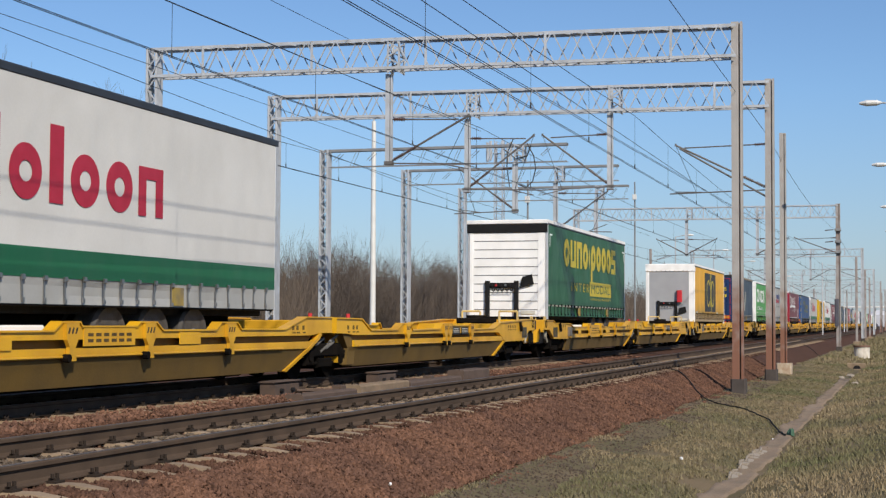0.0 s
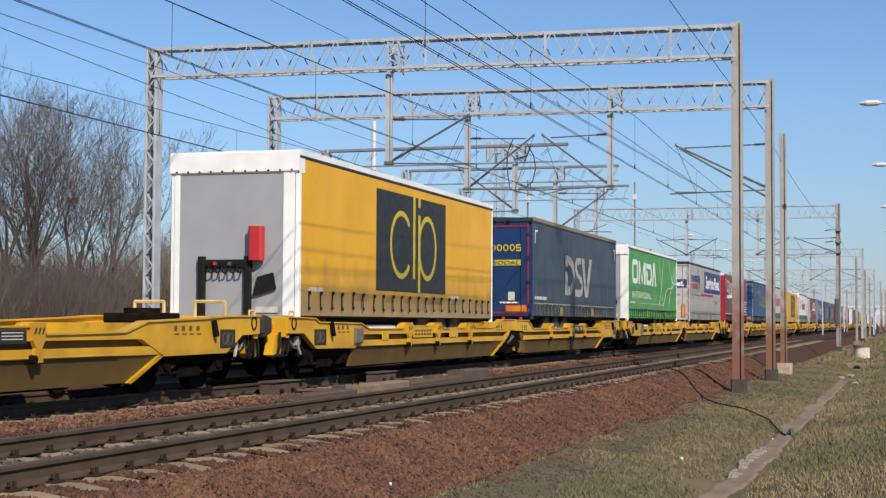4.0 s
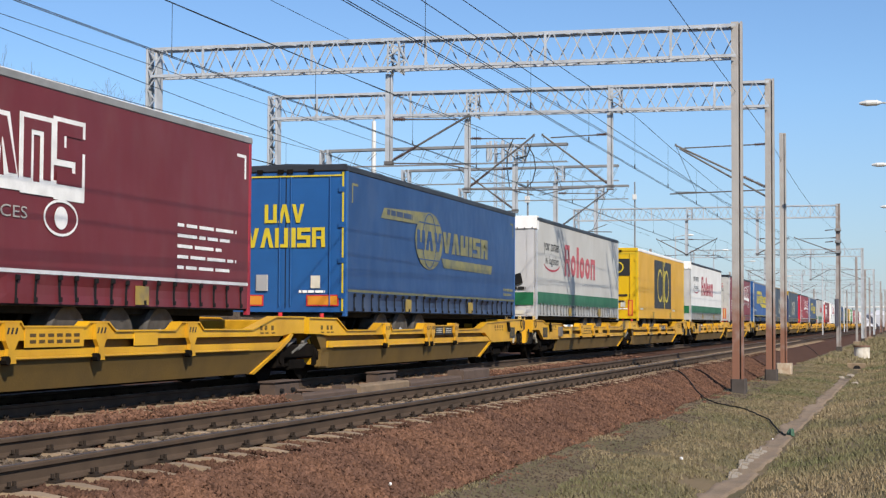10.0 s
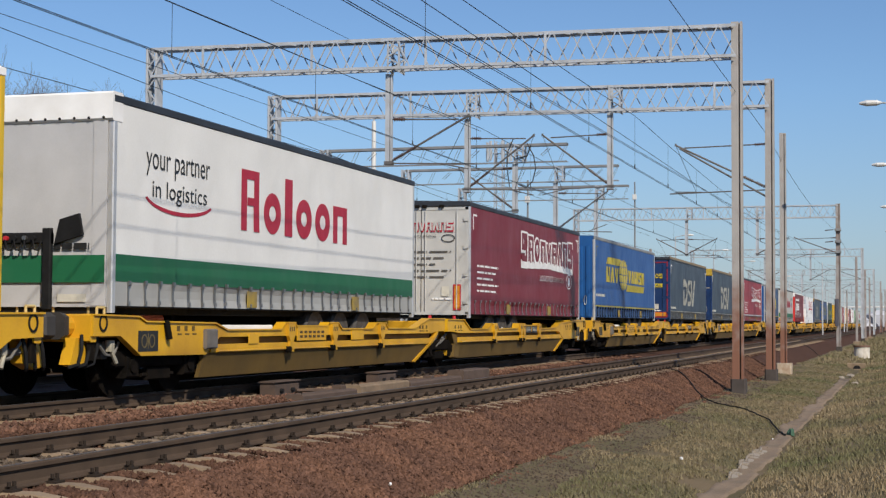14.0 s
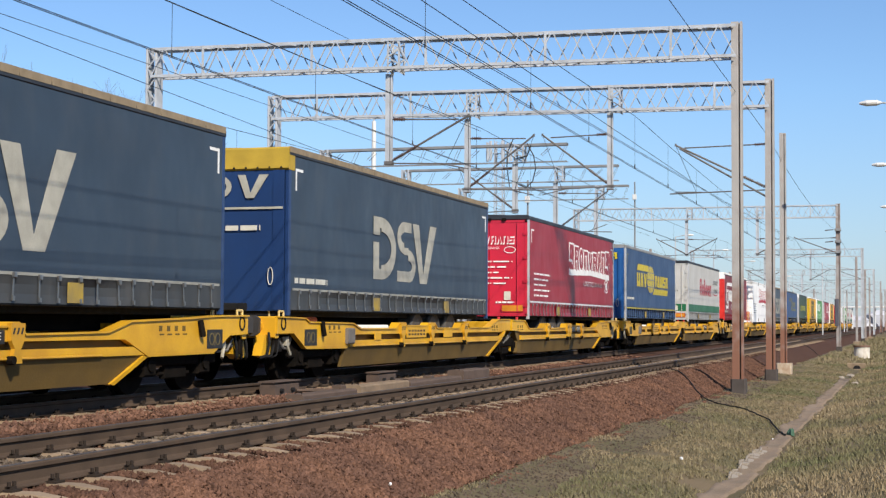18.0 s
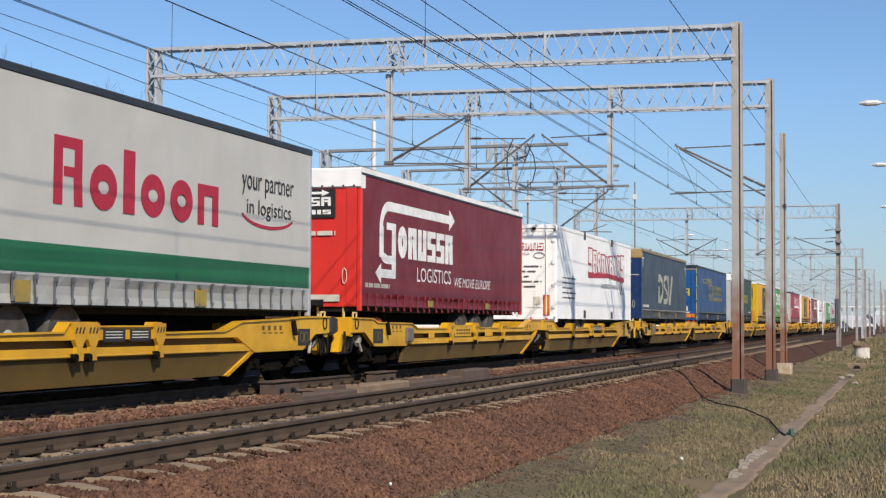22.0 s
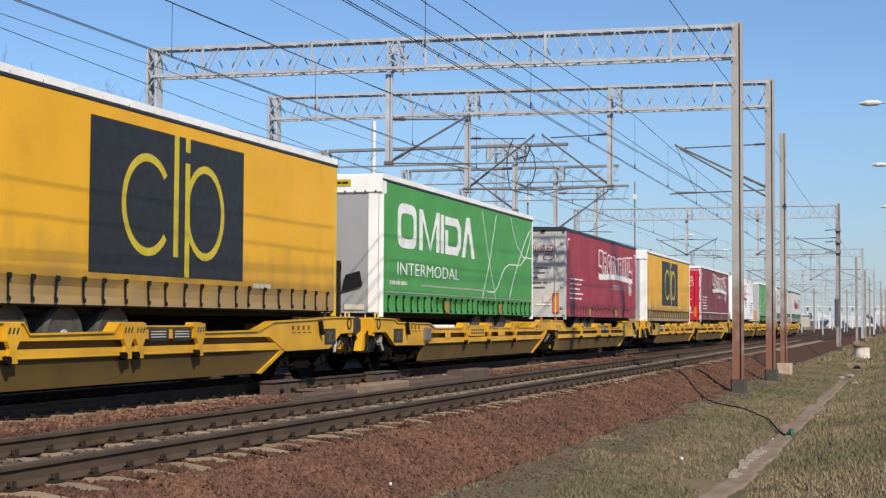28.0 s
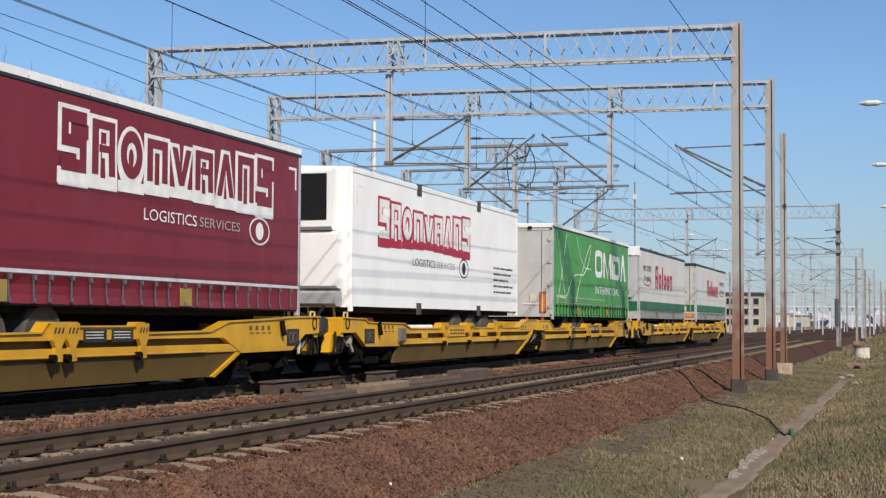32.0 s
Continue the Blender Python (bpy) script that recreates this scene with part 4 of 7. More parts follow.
            return tagged(part(name, self.gs[0], material, parent, label), label, kind="stuff")
        first = None
        for g in self.gs:
            if first is None:
                first = part(name, g, material, parent, label)
            else:
                part("emblem_shape" if name == "emblem" else name, g, material, first)
        return first


def wavy(x, y0, y1, z0, z1, seed, amp=0.012, nx=44, nz=9):
    """A hanging curtain: a thin sheet with shallow folds."""
    vs, fs = [], []
    for layer in (0, 1):
        for i in range(nx + 1):
            for j in range(nz + 1):
                y, z = y0 + (y1 - y0) * i / nx, z0 + (z1 - z0) * j / nz
                edge = min(1, 4 * i / nx, 4 * (nx - i) / nx) * min(1, 3 * j / nz + 0.2, 3 * (nz - j) / nz)
                d = amp * edge * (noise.noise((y * 1.1, z * 0.5, seed)) - 0.55)
                vs.append((x + d - 0.012 * layer, y, z))
    m, n = nz + 1, (nx + 1) * (nz + 1)
    for i in range(nx):
        for j in range(nz):
            a = i * m + j
            fs.append((a, a + m, a + m + 1, a + 1))
            fs.append((a + n, a + n + 1, a + n + m + 1, a + n + m))
    return Geo().add(vs, fs)


STRAP = {}


def strap_mesh(m):
    if m.name not in STRAP:
        STRAP[m.name] = Geo().box(0.0, 0.012, -0.018, 0.018, -0.3, 0.04).box(0.008, 0.04, -0.035, 0.035, -0.02, 0.05, 0.008).box(0.005, 0.03, -0.025, 0.025, -0.3, -0.24).mesh("strap", m)
    return STRAP[m.name]


TYRE = Geo().loft([[(x, r * math.cos(6.2832 * i / 24), r * math.sin(6.2832 * i / 24)) for i in range(24)] for x, r in ((-0.17, 0.36), (-0.19, 0.46), (-0.14, 0.5), (0.14, 0.5), (0.19, 0.46), (0.17, 0.36))]).mesh("tyre", mat("dusty_tyre", (0.085, 0.08, 0.075), 0.85, 0, 0.4, 5, 0.003, (0.05, 0.047, 0.045)))
RIM = Geo().loft([[(x, r * math.cos(6.2832 * i / 20), r * math.sin(6.2832 * i / 20)) for i in range(20)] for x, r in ((0.12, 0.36), (0.15, 0.34), (0.1, 0.2), (0.19, 0.13), (0.2, 0.06))]).mesh("rim", ALU)


def trailer(k, label, side, low, roofrail, rooftop, end, style, straps=24, strapmat=None, top=4.2, flat=False, lowz=1.3, split=1.66, marks=None, pockets=True, hood=None, frame=None, y_shift=0.0):
    """Semi-trailer number k of the train; even ones stand front first, odd ones rear first."""
    t = thing("semi_trailer", label, "semi-trailer", "semi-trailers on the train")
    Ln = 13.47
    zt = top - 0.14
    strapmat = strapmat or BLACK
    if flat:
        part("side_wall", Geo().box(1.24, 1.28, 0.1, Ln - 0.1, lowz, zt), side, t)
        part("side_wall", Geo().box(-1.28, -1.24, 0.1, Ln - 0.1, lowz, zt), side, t)
    else:
        part("side_curtain", wavy(1.28, 0.1, Ln - 0.1, split, zt, k * 3.7), side, t)
        part("side_curtain", Geo().box(-1.28, -1.26, 0.1, Ln - 0.1, lowz, zt), side, t)
        part("curtain_skirt", wavy(1.279, 0.1, Ln - 0.1, lowz, split - 0.002, k * 5.1, 0.055, 60, 3), low, t)
        for i in range(straps):
            y = 0.45 + (Ln - 0.9) * i / (straps - 1) + random.uniform(-0.05, 0.05)
            part("strap", strap_mesh(strapmat), None, t, at=pose(1.281, y, split - 0.04 + random.uniform(-0.015, 0.015), random.uniform(-5, 5), 0, 0))
    part("roof", Geo().prism_y([(-1.27, zt), (1.27, zt), (1.24, top - 0.01), (0, top + 0.03), (-1.24, top - 0.01)], 0.03, Ln - 0.03), rooftop, t)
    part("roof_rail", Geo().box(1.24, 1.295, 0.0, Ln, zt, top - 0.03, 0.012), roofrail, t)
    part("roof_rail", Geo().box(-1.295, -1.24, 0.0, Ln, zt, top - 0.03, 0.012), roofrail, t)
    if hood:
        g = Geo()
        for i in range(18):
            y = Ln * i / 18
            g.box(1.262, 1.3, y, y + Ln / 18 - 0.02, top - 0.085, top + 0.02)
        part("roof_tarpaulin_edge", g, hood, t)
    fr = frame or ALU
    part("corner_post", Geo().box(1.2, 1.288, 0.0, 0.11, lowz - 0.1, zt, 0.015), fr, t)
    part("corner_post", Geo().box(-1.288, -1.2, 0.0, 0.11, lowz - 0.1, zt, 0.015), fr, t)
    part("corner_post", Geo().box(1.2, 1.288, Ln - 0.11, Ln, lowz - 0.1, zt, 0.015), fr, t)
    part("floor_frame", Geo().box(-1.0, 1.0, 0.05, Ln - 0.05, lowz - 0.12, lowz + 0.02, 0.02), BLACK, t)
    part("side_beam", Geo().box(1.2, 1.262, 0.05, Ln - 0.05, lowz - 0.03, lowz + 0.02, 0.01), BLACK, t)
    part("chassis_beam", Geo().box(-0.55, -0.4, 1.0, Ln - 0.4, 0.95, lowz - 0.12).box(0.4, 0.55, 1.0, Ln - 0.4, 0.95, lowz - 0.12), GEARBLACK, t)
    part("far_end_wall", Geo().box(-1.25, 1.25, Ln - 0.05, Ln, lowz, zt), end, t)
    part("end_wall", Geo().box(-1.2, 1.2, -0.005, 0.05, lowz - 0.02, zt), end, t)
    front = k % 2 == 0
    for y in ((8.0, 9.31, 10.62) if front else (2.6, 3.91, 5.22)):
        for s in (1, -1):
            wh = part("wheel", TYRE, None, t, at=pose(0.93 * s, y, 0.83, 0, 0, 0 if s > 0 else 180))
            part("rim", RIM, None, wh)
    yc = 9.3 if front else 3.9
    part("mudguard", Geo().prism_x([(yc - 2.1, 0.9), (yc - 1.8, 1.25), (yc + 1.8, 1.25), (yc + 2.1, 0.9), (yc + 2.0, 0.88), (yc + 1.72, 1.2), (yc - 1.72, 1.2), (yc - 2.0, 0.88)], 0.4, 0.72), BLACK, t)
    yl = 2.6 if front else Ln - 2.6
    for s in (0.85, -0.85):
        part("landing_leg", Geo().box(s - 0.06, s + 0.06, yl - 0.06, yl + 0.06, 0.7, lowz, 0.01), GEARBLACK, t)
    if pockets:
        for y in ((4.7, 9.7) if front else (3.9, 8.9)):
            part("lifting_mark", Geo().box(1.285, 1.298, y - 0.19, y + 0.19, lowz + 0.02, split - 0.07), PATCH, t, "worn yellow lifting patch")
    style(t, zt, lowz, k)
    if marks:
        marks(t)
    art = ART0 + PITCH * (k // 2)
    MOVERS.append((t, art + (-15.97 if front else 2.04) + y_shift, 0.0))
    return t


PATCH = mat("worn_yellow_patch", (0.46, 0.32, 0.05), 0.7, 0, 0.4, 3, 0, (0.24, 0.19, 0.1))


# ends of the trailers
def rear_doors(frame_mat, refl="low", trim=None):
    def make(t, zt, lz, k):
        part("door_seam", Geo().box(-0.008, 0.008, -0.012, 0.0, lz + 0.05, zt - 0.05), BLACK, t)
        fm = frame_mat
        if trim:
            part("edge_strip", Geo().box(1.2, 1.235, -0.03, -0.02, lz, zt - 0.02).box(-1.235, -1.2, -0.03, -0.02, lz, zt - 0.02).box(-1.2, 1.2, -0.03, -0.02, zt - 0.1, zt - 0.07), trim, t, "narrow coloured edge strip")
        part("door_frame", Geo().box(-1.24, -1.17, -0.02, 0.0, lz, zt - 0.02).box(1.17, 1.24, -0.02, 0.0, lz, zt - 0.02).box(-1.24, 1.24, -0.02, 0.0, zt - 0.08, zt - 0.02).box(-1.24, 1.24, -0.02, 0.0, lz - 0.02, lz + 0.05), fm, t)
        for x in (-0.95, -0.12, 0.12, 0.95):
            part("lock_rod", Geo().tube((x, -0.035, lz + 0.1), (x, -0.035, zt - 0.1), 0.014, 6), fm, t)
        for x in (-1.19, 1.19):
            for z in (1.6, 2.3, 3.0, 3.7):
                part("hinge", Geo().box(x - 0.06, x + 0.06, -0.045, -0.02, z - 0.05, z + 0.05), frame_mat, t)
        for x in (-0.8, 0.8):
            if refl == "low":
                rf = part("reflector", Geo().box(x - 0.34, x + 0.34, -0.03, -0.02, lz + 0.1, lz + 0.32), RED, t, "red and amber reflector")
                part("amber_field", Geo().box(x - 0.31, x + 0.31, -0.034, -0.03, lz + 0.125, lz + 0.295), ORANGE, rf)
            else:
                rf = part("reflector", Geo().box(x * 1.2 - 0.1, x * 1.2 + 0.1, -0.03, -0.02, lz + 0.1, lz + 0.75), RED, t, "red and amber reflector")
                part("amber_field", Geo().box(x * 1.2 - 0.07, x * 1.2 + 0.07, -0.034, -0.03, lz + 0.14, lz + 0.71), ORANGE, rf)
        part("bumper", Geo().box(-1.2, 1.2, 0.05, 0.2, 0.95, 1.1, 0.02), GEARBLACK, t)
        part("roof_cap", Geo().box(-1.27, 1.27, -0.04, 0.05, zt, zt + 0.14, 0.02), {11: P_YELLOW, 21: WHITE, 25: TARP_TOP, 29: TARP_TOP, 31: TARP_TOP}.get(k, RAIL_DARK), t)
        for x in (-0.55, -0.1, 0.1, 0.55):
            part("roof_catch", Geo().box(x - 0.06, x + 0.06, -0.07, -0.04, zt - 0.03, zt + 0.05), GEARBLACK, t)
        part("document_box", Geo().box(-0.62, -0.36, -0.05, -0.02, lz + 0.4, lz + 0.72, 0.02), ORANGE if k == 5 else GREYP, t)
        Mark("end", 0.012).rect(0.55, lz + 0.45, 0.75, lz + 0.7).put(t, PALE, "sticker", "pale warning sticker")
        Mark("end", 0.012).bars(0.3, 0.85, [lz + 0.36], 0.05).put(t, WHITE, "number_marking")
    return make


def front_wall(hood, post, extras="black", slats=False, ribs=False, drop=0.0):
    def make(t, zt, lz, k):
        if hood:
            part("roof_hood", Geo().box(-1.29, 1.29, -0.05, 0.25, zt - 0.26, zt + 0.15, 0.03), hood, t, "folded roof tarpaulin over the front edge")
            for i in range(11):
                x = -1.15 + 0.23 * i
                part("eyelet", Geo().tube((x, -0.06, zt - 0.22), (x, -0.045, zt - 0.22), 0.022, 6), BLACK, t)
        if slats:
            part("roof_edge", Geo().box(-1.29, 1.29, -0.06, 0.2, zt + 0.03, zt + 0.16, 0.02), TARP_TOP, t, "white roof sheet edge")
            part("header", Geo().box(-1.28, 1.28, -0.05, 0.05, zt - 0.24, zt + 0.03, 0.02), BLACK, t, "black header strip")
            for i in range(9):
                z = lz + 0.18 + 0.265 * i
                part("slat_joint", Geo().box(-1.05, 1.0, -0.012, 0.0, z, z + 0.025), mat("grey_joint", (0.2, 0.2, 0.2), 0.7), t)
        if ribs:
            for i in range(9):
                x = -1.05 + 0.26 * i
                part("rib", Geo().prism_z([(x - 0.09, 0.0), (x - 0.05, -0.045), (x + 0.05, -0.045), (x + 0.09, 0.0)], lz + 0.02, zt - 0.25), post, t)
        part("front_corner", Geo().box(0.98, 1.2, -0.02, 0.0, lz, zt - 0.2), post, t)
        part("front_corner", Geo().box(-1.2, -1.1, -0.02, 0.0, lz, zt - 0.2), post, t)
        if extras == "plain":
            part("cable_coil", Geo().pipe([(0.95 + 0.05 * math.cos(k * 0.7), -0.04, lz + 0.6 + 0.16 * math.sin(k * 0.7)) for k in range(10)], 0.009, 5), PALE, t, "pale coiled cable")
            part("lower_step", Geo().box(-0.9, 0.5, -0.12, -0.02, lz - 0.02, lz + 0.12, 0.02), BLACK, t)
            Mark("end", 0.022).bars(-0.3, 0.75, [lz + 1.42], 0.09).put(t, PALE, "number_marking")
            return
        pn = part("connection_panel", Geo().box(-0.68, 0.38, -0.1, -0.02, lz + 0.86, lz + 1.02, 0.02), BLACK, t, "black frame with brake and light connections")
        for x in (-0.61, 0.31):
            part("panel_post", Geo().box(x - 0.07, x + 0.07, -0.11, -0.02, lz - 0.05, lz + 1.08, 0.02), BLACK, pn)
        for i, x in enumerate((-0.45, -0.32, -0.18, -0.02, 0.12)):
            part("connector", Geo().tube((x, -0.15, lz + 0.94), (x, -0.1, lz + 0.94), 0.035, 8), RED if i == 1 else (STEEL if i == 3 else BLACK), pn)
            part("hose", Geo().pipe([(x, -0.14, lz + 0.92), (x + 0.03, -0.16, lz + 0.78), (x + 0.08, -0.12, lz + 0.77), (x + 0.11, -0.1, lz + 0.9)], 0.014, 5), BLACK, pn)
        part("flap", Geo().prism_y([(0.42, lz + 0.86 - drop), (0.5, lz + 1.2 - drop), (0.8, lz + 1.28 - drop), (0.86, lz + 0.98 - drop)], -0.08, -0.025), BLACK, t, "black box hanging on the front wall")
        if extras == "red":
            part("extinguisher_box", Geo().box(0.36, 0.64, -0.22, -0.02, lz + 1.0, lz + 1.62, 0.05), RED, t, "red extinguisher box")
        Mark("end", 0.012).rect(0.45, lz + 0.05, 0.9, lz + 0.16).put(t, PALE, "plate_marking")
    return make


def reefer_front(t, zt, lz, k):
    part("cooling_unit", Geo().box(-1.0, 1.02, -0.45, -0.02, 2.9, zt + 0.05, 0.06).box(-1.1, 1.1, -0.35, -0.02, 1.75, 2.88, 0.05), WHITE, t, "white refrigeration unit")
    part("grille", Geo().box(-0.9, 0.92, -0.47, -0.45, 3.1, zt - 0.05), BLACK, t)
    part("fuel_tank", Geo().box(0.3, 1.1, -0.4, -0.02, 1.4, 1.7, 0.05), GREYP, t)
    part("hose", Geo().pipe([(0.9, -0.3, 1.5), (0.7, -0.45, 1.15), (0.2, -0.4, 1.3)], 0.035, 6), BLACK, t)

# colours of the tarpaulins
C_GREEN = pvc("dark_green_tarpaulin", (0.025, 0.13, 0.05), amount=0.15)
C_LIME = pvc("bright_green_tarpaulin", (0.085, 0.385, 0.078), amount=0.08)
C_YELLOW = pvc("yellow_tarpaulin", (0.8, 0.43, 0.015), amount=0.1)
C_ORANGE = pvc("dirty_orange_tarpaulin", (0.97, 0.5, 0.018), dirt=(0.24, 0.15, 0.05), amount=0.25, splash=0.6)
C_NAVY = pvc("slate_blue_tarpaulin", (0.047, 0.072, 0.108), amount=0.15)
C_MAROON = pvc("maroon_tarpaulin", (0.24, 0.024, 0.038), amount=0.12)
C_WINE = pvc("wine_red_tarpaulin", (0.21, 0.017, 0.027), amount=0.12)
C_CRIM = pvc("crimson_tarpaulin", (0.38, 0.022, 0.04), amount=0.1)
C_GREY = pvc("light_grey_tarpaulin", (0.76, 0.755, 0.73), amount=0.14)
C_SILVER = pvc("silver_grey_tarpaulin", (0.48, 0.46, 0.425), amount=0.25, splash=0.5)
C_BLUE = pvc("faded_blue_tarpaulin", (0.023, 0.078, 0.225), amount=0.15)
SKIRT_NAVY = pvc("dull_navy_skirt", (0.042, 0.072, 0.15), amount=0.4)
C_ROYAL = pvc("royal_blue_tarpaulin", (0.026, 0.115, 0.37), amount=0.1)
C_FOREST = pvc("forest_green_tarpaulin", (0.024, 0.064, 0.034), amount=0.2)
C_WHITE = pvc("white_panel", (0.92, 0.92, 0.91), amount=0.04)
SKIRT_GREY = pvc("grey_skirt", (0.45, 0.45, 0.43), amount=0.5)
SKIRT_DARK = pvc("dark_skirt", (0.06, 0.065, 0.07), amount=0.4)
SKIRT_YELLOW = pvc("worn_yellow_skirt", (0.55, 0.3, 0.03), dirt=(0.28, 0.2, 0.1), amount=0.6, splash=0.8)
P_NAVY = mat("navy_door", (0.018, 0.05, 0.155), 0.35, 0, 0.15, 2)
P_BLUE = mat("blue_door", (0.02, 0.11, 0.34), 0.35, 0, 0.12, 2)
P_RED = mat("red_door", (0.8, 0.045, 0.035), 0.38, 0, 0.12, 2)
P_CRIM = mat("crimson_door", (0.66, 0.025, 0.06), 0.38, 0, 0.12, 2)
P_DULLRED = mat("dull_red_front", (0.4, 0.022, 0.045), 0.5, 0, 0.15, 2)
P_YELLOW = mat("yellow_door", (0.78, 0.5, 0.01), 0.35, 0, 0.1, 2)
P_LGREY = mat("light_grey_door", (0.5, 0.5, 0.48), 0.4, 0, 0.15, 2)
M_WHITE = mat("white_print", (0.84, 0.84, 0.82), 0.5, 0, 0.2, 4)
M_RED = mat("red_print", (0.5, 0.02, 0.05), 0.5, 0, 0.15, 4)
M_PALERED = mat("sun_faded_red_print", (0.62, 0.13, 0.15), 0.55, 0, 0.2, 3)
M_YELLOW = mat("yellow_print", (0.7, 0.55, 0.03), 0.5, 0, 0.15, 4)
M_FADED = mat("faded_yellow_print", (0.27, 0.25, 0.095), 0.55, 0, 0.4, 3, 0, (0.15, 0.165, 0.13))
M_OLIVE = mat("olive_yellow_print", (0.42, 0.42, 0.06), 0.55, 0, 0.2, 3)
M_CREAM = mat("cream_print", (0.52, 0.5, 0.42), 0.55, 0, 0.3, 3)
M_GREEN = pvc("green_band", (0.02, 0.16, 0.07), amount=0.15)
M_BLUE = mat("blue_print", (0.03, 0.055, 0.2), 0.5, 0, 0.15, 4)
RAIL_DARK = mat("dark_roof_rail", (0.035, 0.04, 0.05), 0.5, 0, 0.3, 2)
RAIL_GREY = mat("grey_roof_rail", (0.4, 0.4, 0.39), 0.5, 0.2, 0.3, 2)
TARP_TOP = mat("white_roof_sheet", (0.87, 0.87, 0.86), 0.55, 0, 0.1, 2, 0, (0.74, 0.73, 0.71))
TARP_YEL = mat("yellow_roof_sheet", (0.6, 0.4, 0.04), 0.6, 0, 0.3, 2)


FAINT = mat("worn_black_print", (0.13, 0.125, 0.12), 0.6, 0, 0.3, 9)
C_DEEP = pvc("deep_blue_tarpaulin", (0.027, 0.075, 0.19), amount=0.15)
C_ROSE = pvc("rose_red_tarpaulin", (0.42, 0.024, 0.047), amount=0.1)
C_DULL = pvc("dull_maroon_tarpaulin", (0.185, 0.03, 0.037), amount=0.2)
C_PALE = pvc("pale_grey_tarpaulin", (0.62, 0.61, 0.58), amount=0.16)
C_ASH = pvc("ash_grey_tarpaulin", (0.5, 0.49, 0.46), amount=0.2)
MIDGREY = mat("mid_grey_front", (0.5, 0.5, 0.505), 0.5, 0, 0.15, 1.5)


def corner_marks(t, z=3.9, m=None):
    for a, s in ((0.3, 1), (13.25, -1)):
        Mark("side").rect(min(a, a + s * 0.06), z - 0.4, max(a, a + s * 0.06), z).rect(min(a, a + s * 0.35), z - 0.05, max(a, a + s * 0.35), z).put(t, m or M_WHITE, "corner_mark")


def marks_partner_first(red=None, shift=0.0):
    def make(t):
        Mark("side").rect(0.1, 1.64, 13.45, 2.02).put(t, M_GREEN, "green_band")
        lettering(t, "your partner", "side", 0.95, 3.2, 3.05, 3.58, INK)
        lettering(t, "in logistics", "side", 1.15, 2.82, 2.95, 3.15, INK)
        Mark("side").ring(2.05, 2.95, 1.15, 0.28, 0.06, 195, 340).put(t, M_RED, "swoosh")
        Mark("end", 0.022).rect(-1.19, 1.62, 1.19, 2.0).put(t, M_GREEN, "green_band")
        Mark("end", 0.022).bars(0.3, 0.95, [2.08], 0.09).put(t, INK, "number_marking")
        Mark("side").row("QoIoon", 4.25 + shift, 2.6, 9.2 + shift, 3.62, 0.25).put(t, red or M_RED, label="red emblem of plain blocks")
    return make


def marks_big_red(t):
    Mark("side").rect(0.1, 1.7, 13.45, 2.08).put(t, M_GREEN, "green_band")
    Mark("side").row("QoIoon", 4.6, 2.6, 9.5, 3.5, 0.25).put(t, M_RED, label="red emblem of plain blocks")
    lettering(t, "your partner", "side", 10.4, 3.2, 12.6, 3.58, INK)
    lettering(t, "in logistics", "side", 10.6, 2.82, 12.5, 3.15, INK)
    Mark("side").ring(11.5, 2.95, 1.15, 0.28, 0.06, 195, 340).put(t, M_RED, "swoosh")
    end_group(t)


def end_group(t):
    """Rear doors of the grey trailers: green band, small emblem, a line of address bars."""
    Mark("end", 0.008).rect(-1.16, 1.72, 1.16, 2.08).put(t, M_GREEN, "green_band")
    Mark("end", 0.012).row("QoIoon", -0.45, 3.7, 0.5, 3.92, 0.25).put(t, M_RED, label="small red emblem of plain blocks")
    Mark("end", 0.012).bars(-0.8, 0.75, [2.72], 0.08).put(t, FAINT, "small_writing")


def marks_yellow_row(t):
    Mark("side").row("ouno", 2.35, 2.92, 6.2, 4.2, 0.2, 0.27).row("oooos", 6.75, 2.92, 11.4, 4.2, 0.2, 0.27).poly([(6.36, 3.3), (6.46, 2.95), (6.56, 3.3), (6.46, 3.7)]).rect(6.75, 2.5, 7.0, 3.4).put(t, M_YELLOW, label="yellow emblem of plain blocks")
    lettering(t, "I N T E R", "side", 3.5, 2.14, 6.4, 2.42, M_YELLOW)
    Mark("side").rect(6.55, 2.02, 10.5, 2.52).put(t, M_YELLOW, "yellow_field")
    lettering(t, "MODAL", "side", 6.8, 2.12, 10.25, 2.42, C_GREEN)
    lettering(t, "SUSTAINABLE TRANSPORT", "side", 6.55, 1.88, 10.4, 1.96, M_YELLOW)
    Mark("side").rect(0.1, 1.6, 13.45, 1.65).put(t, M_CREAM, "pale_line")
    corner_marks(t, 3.85)


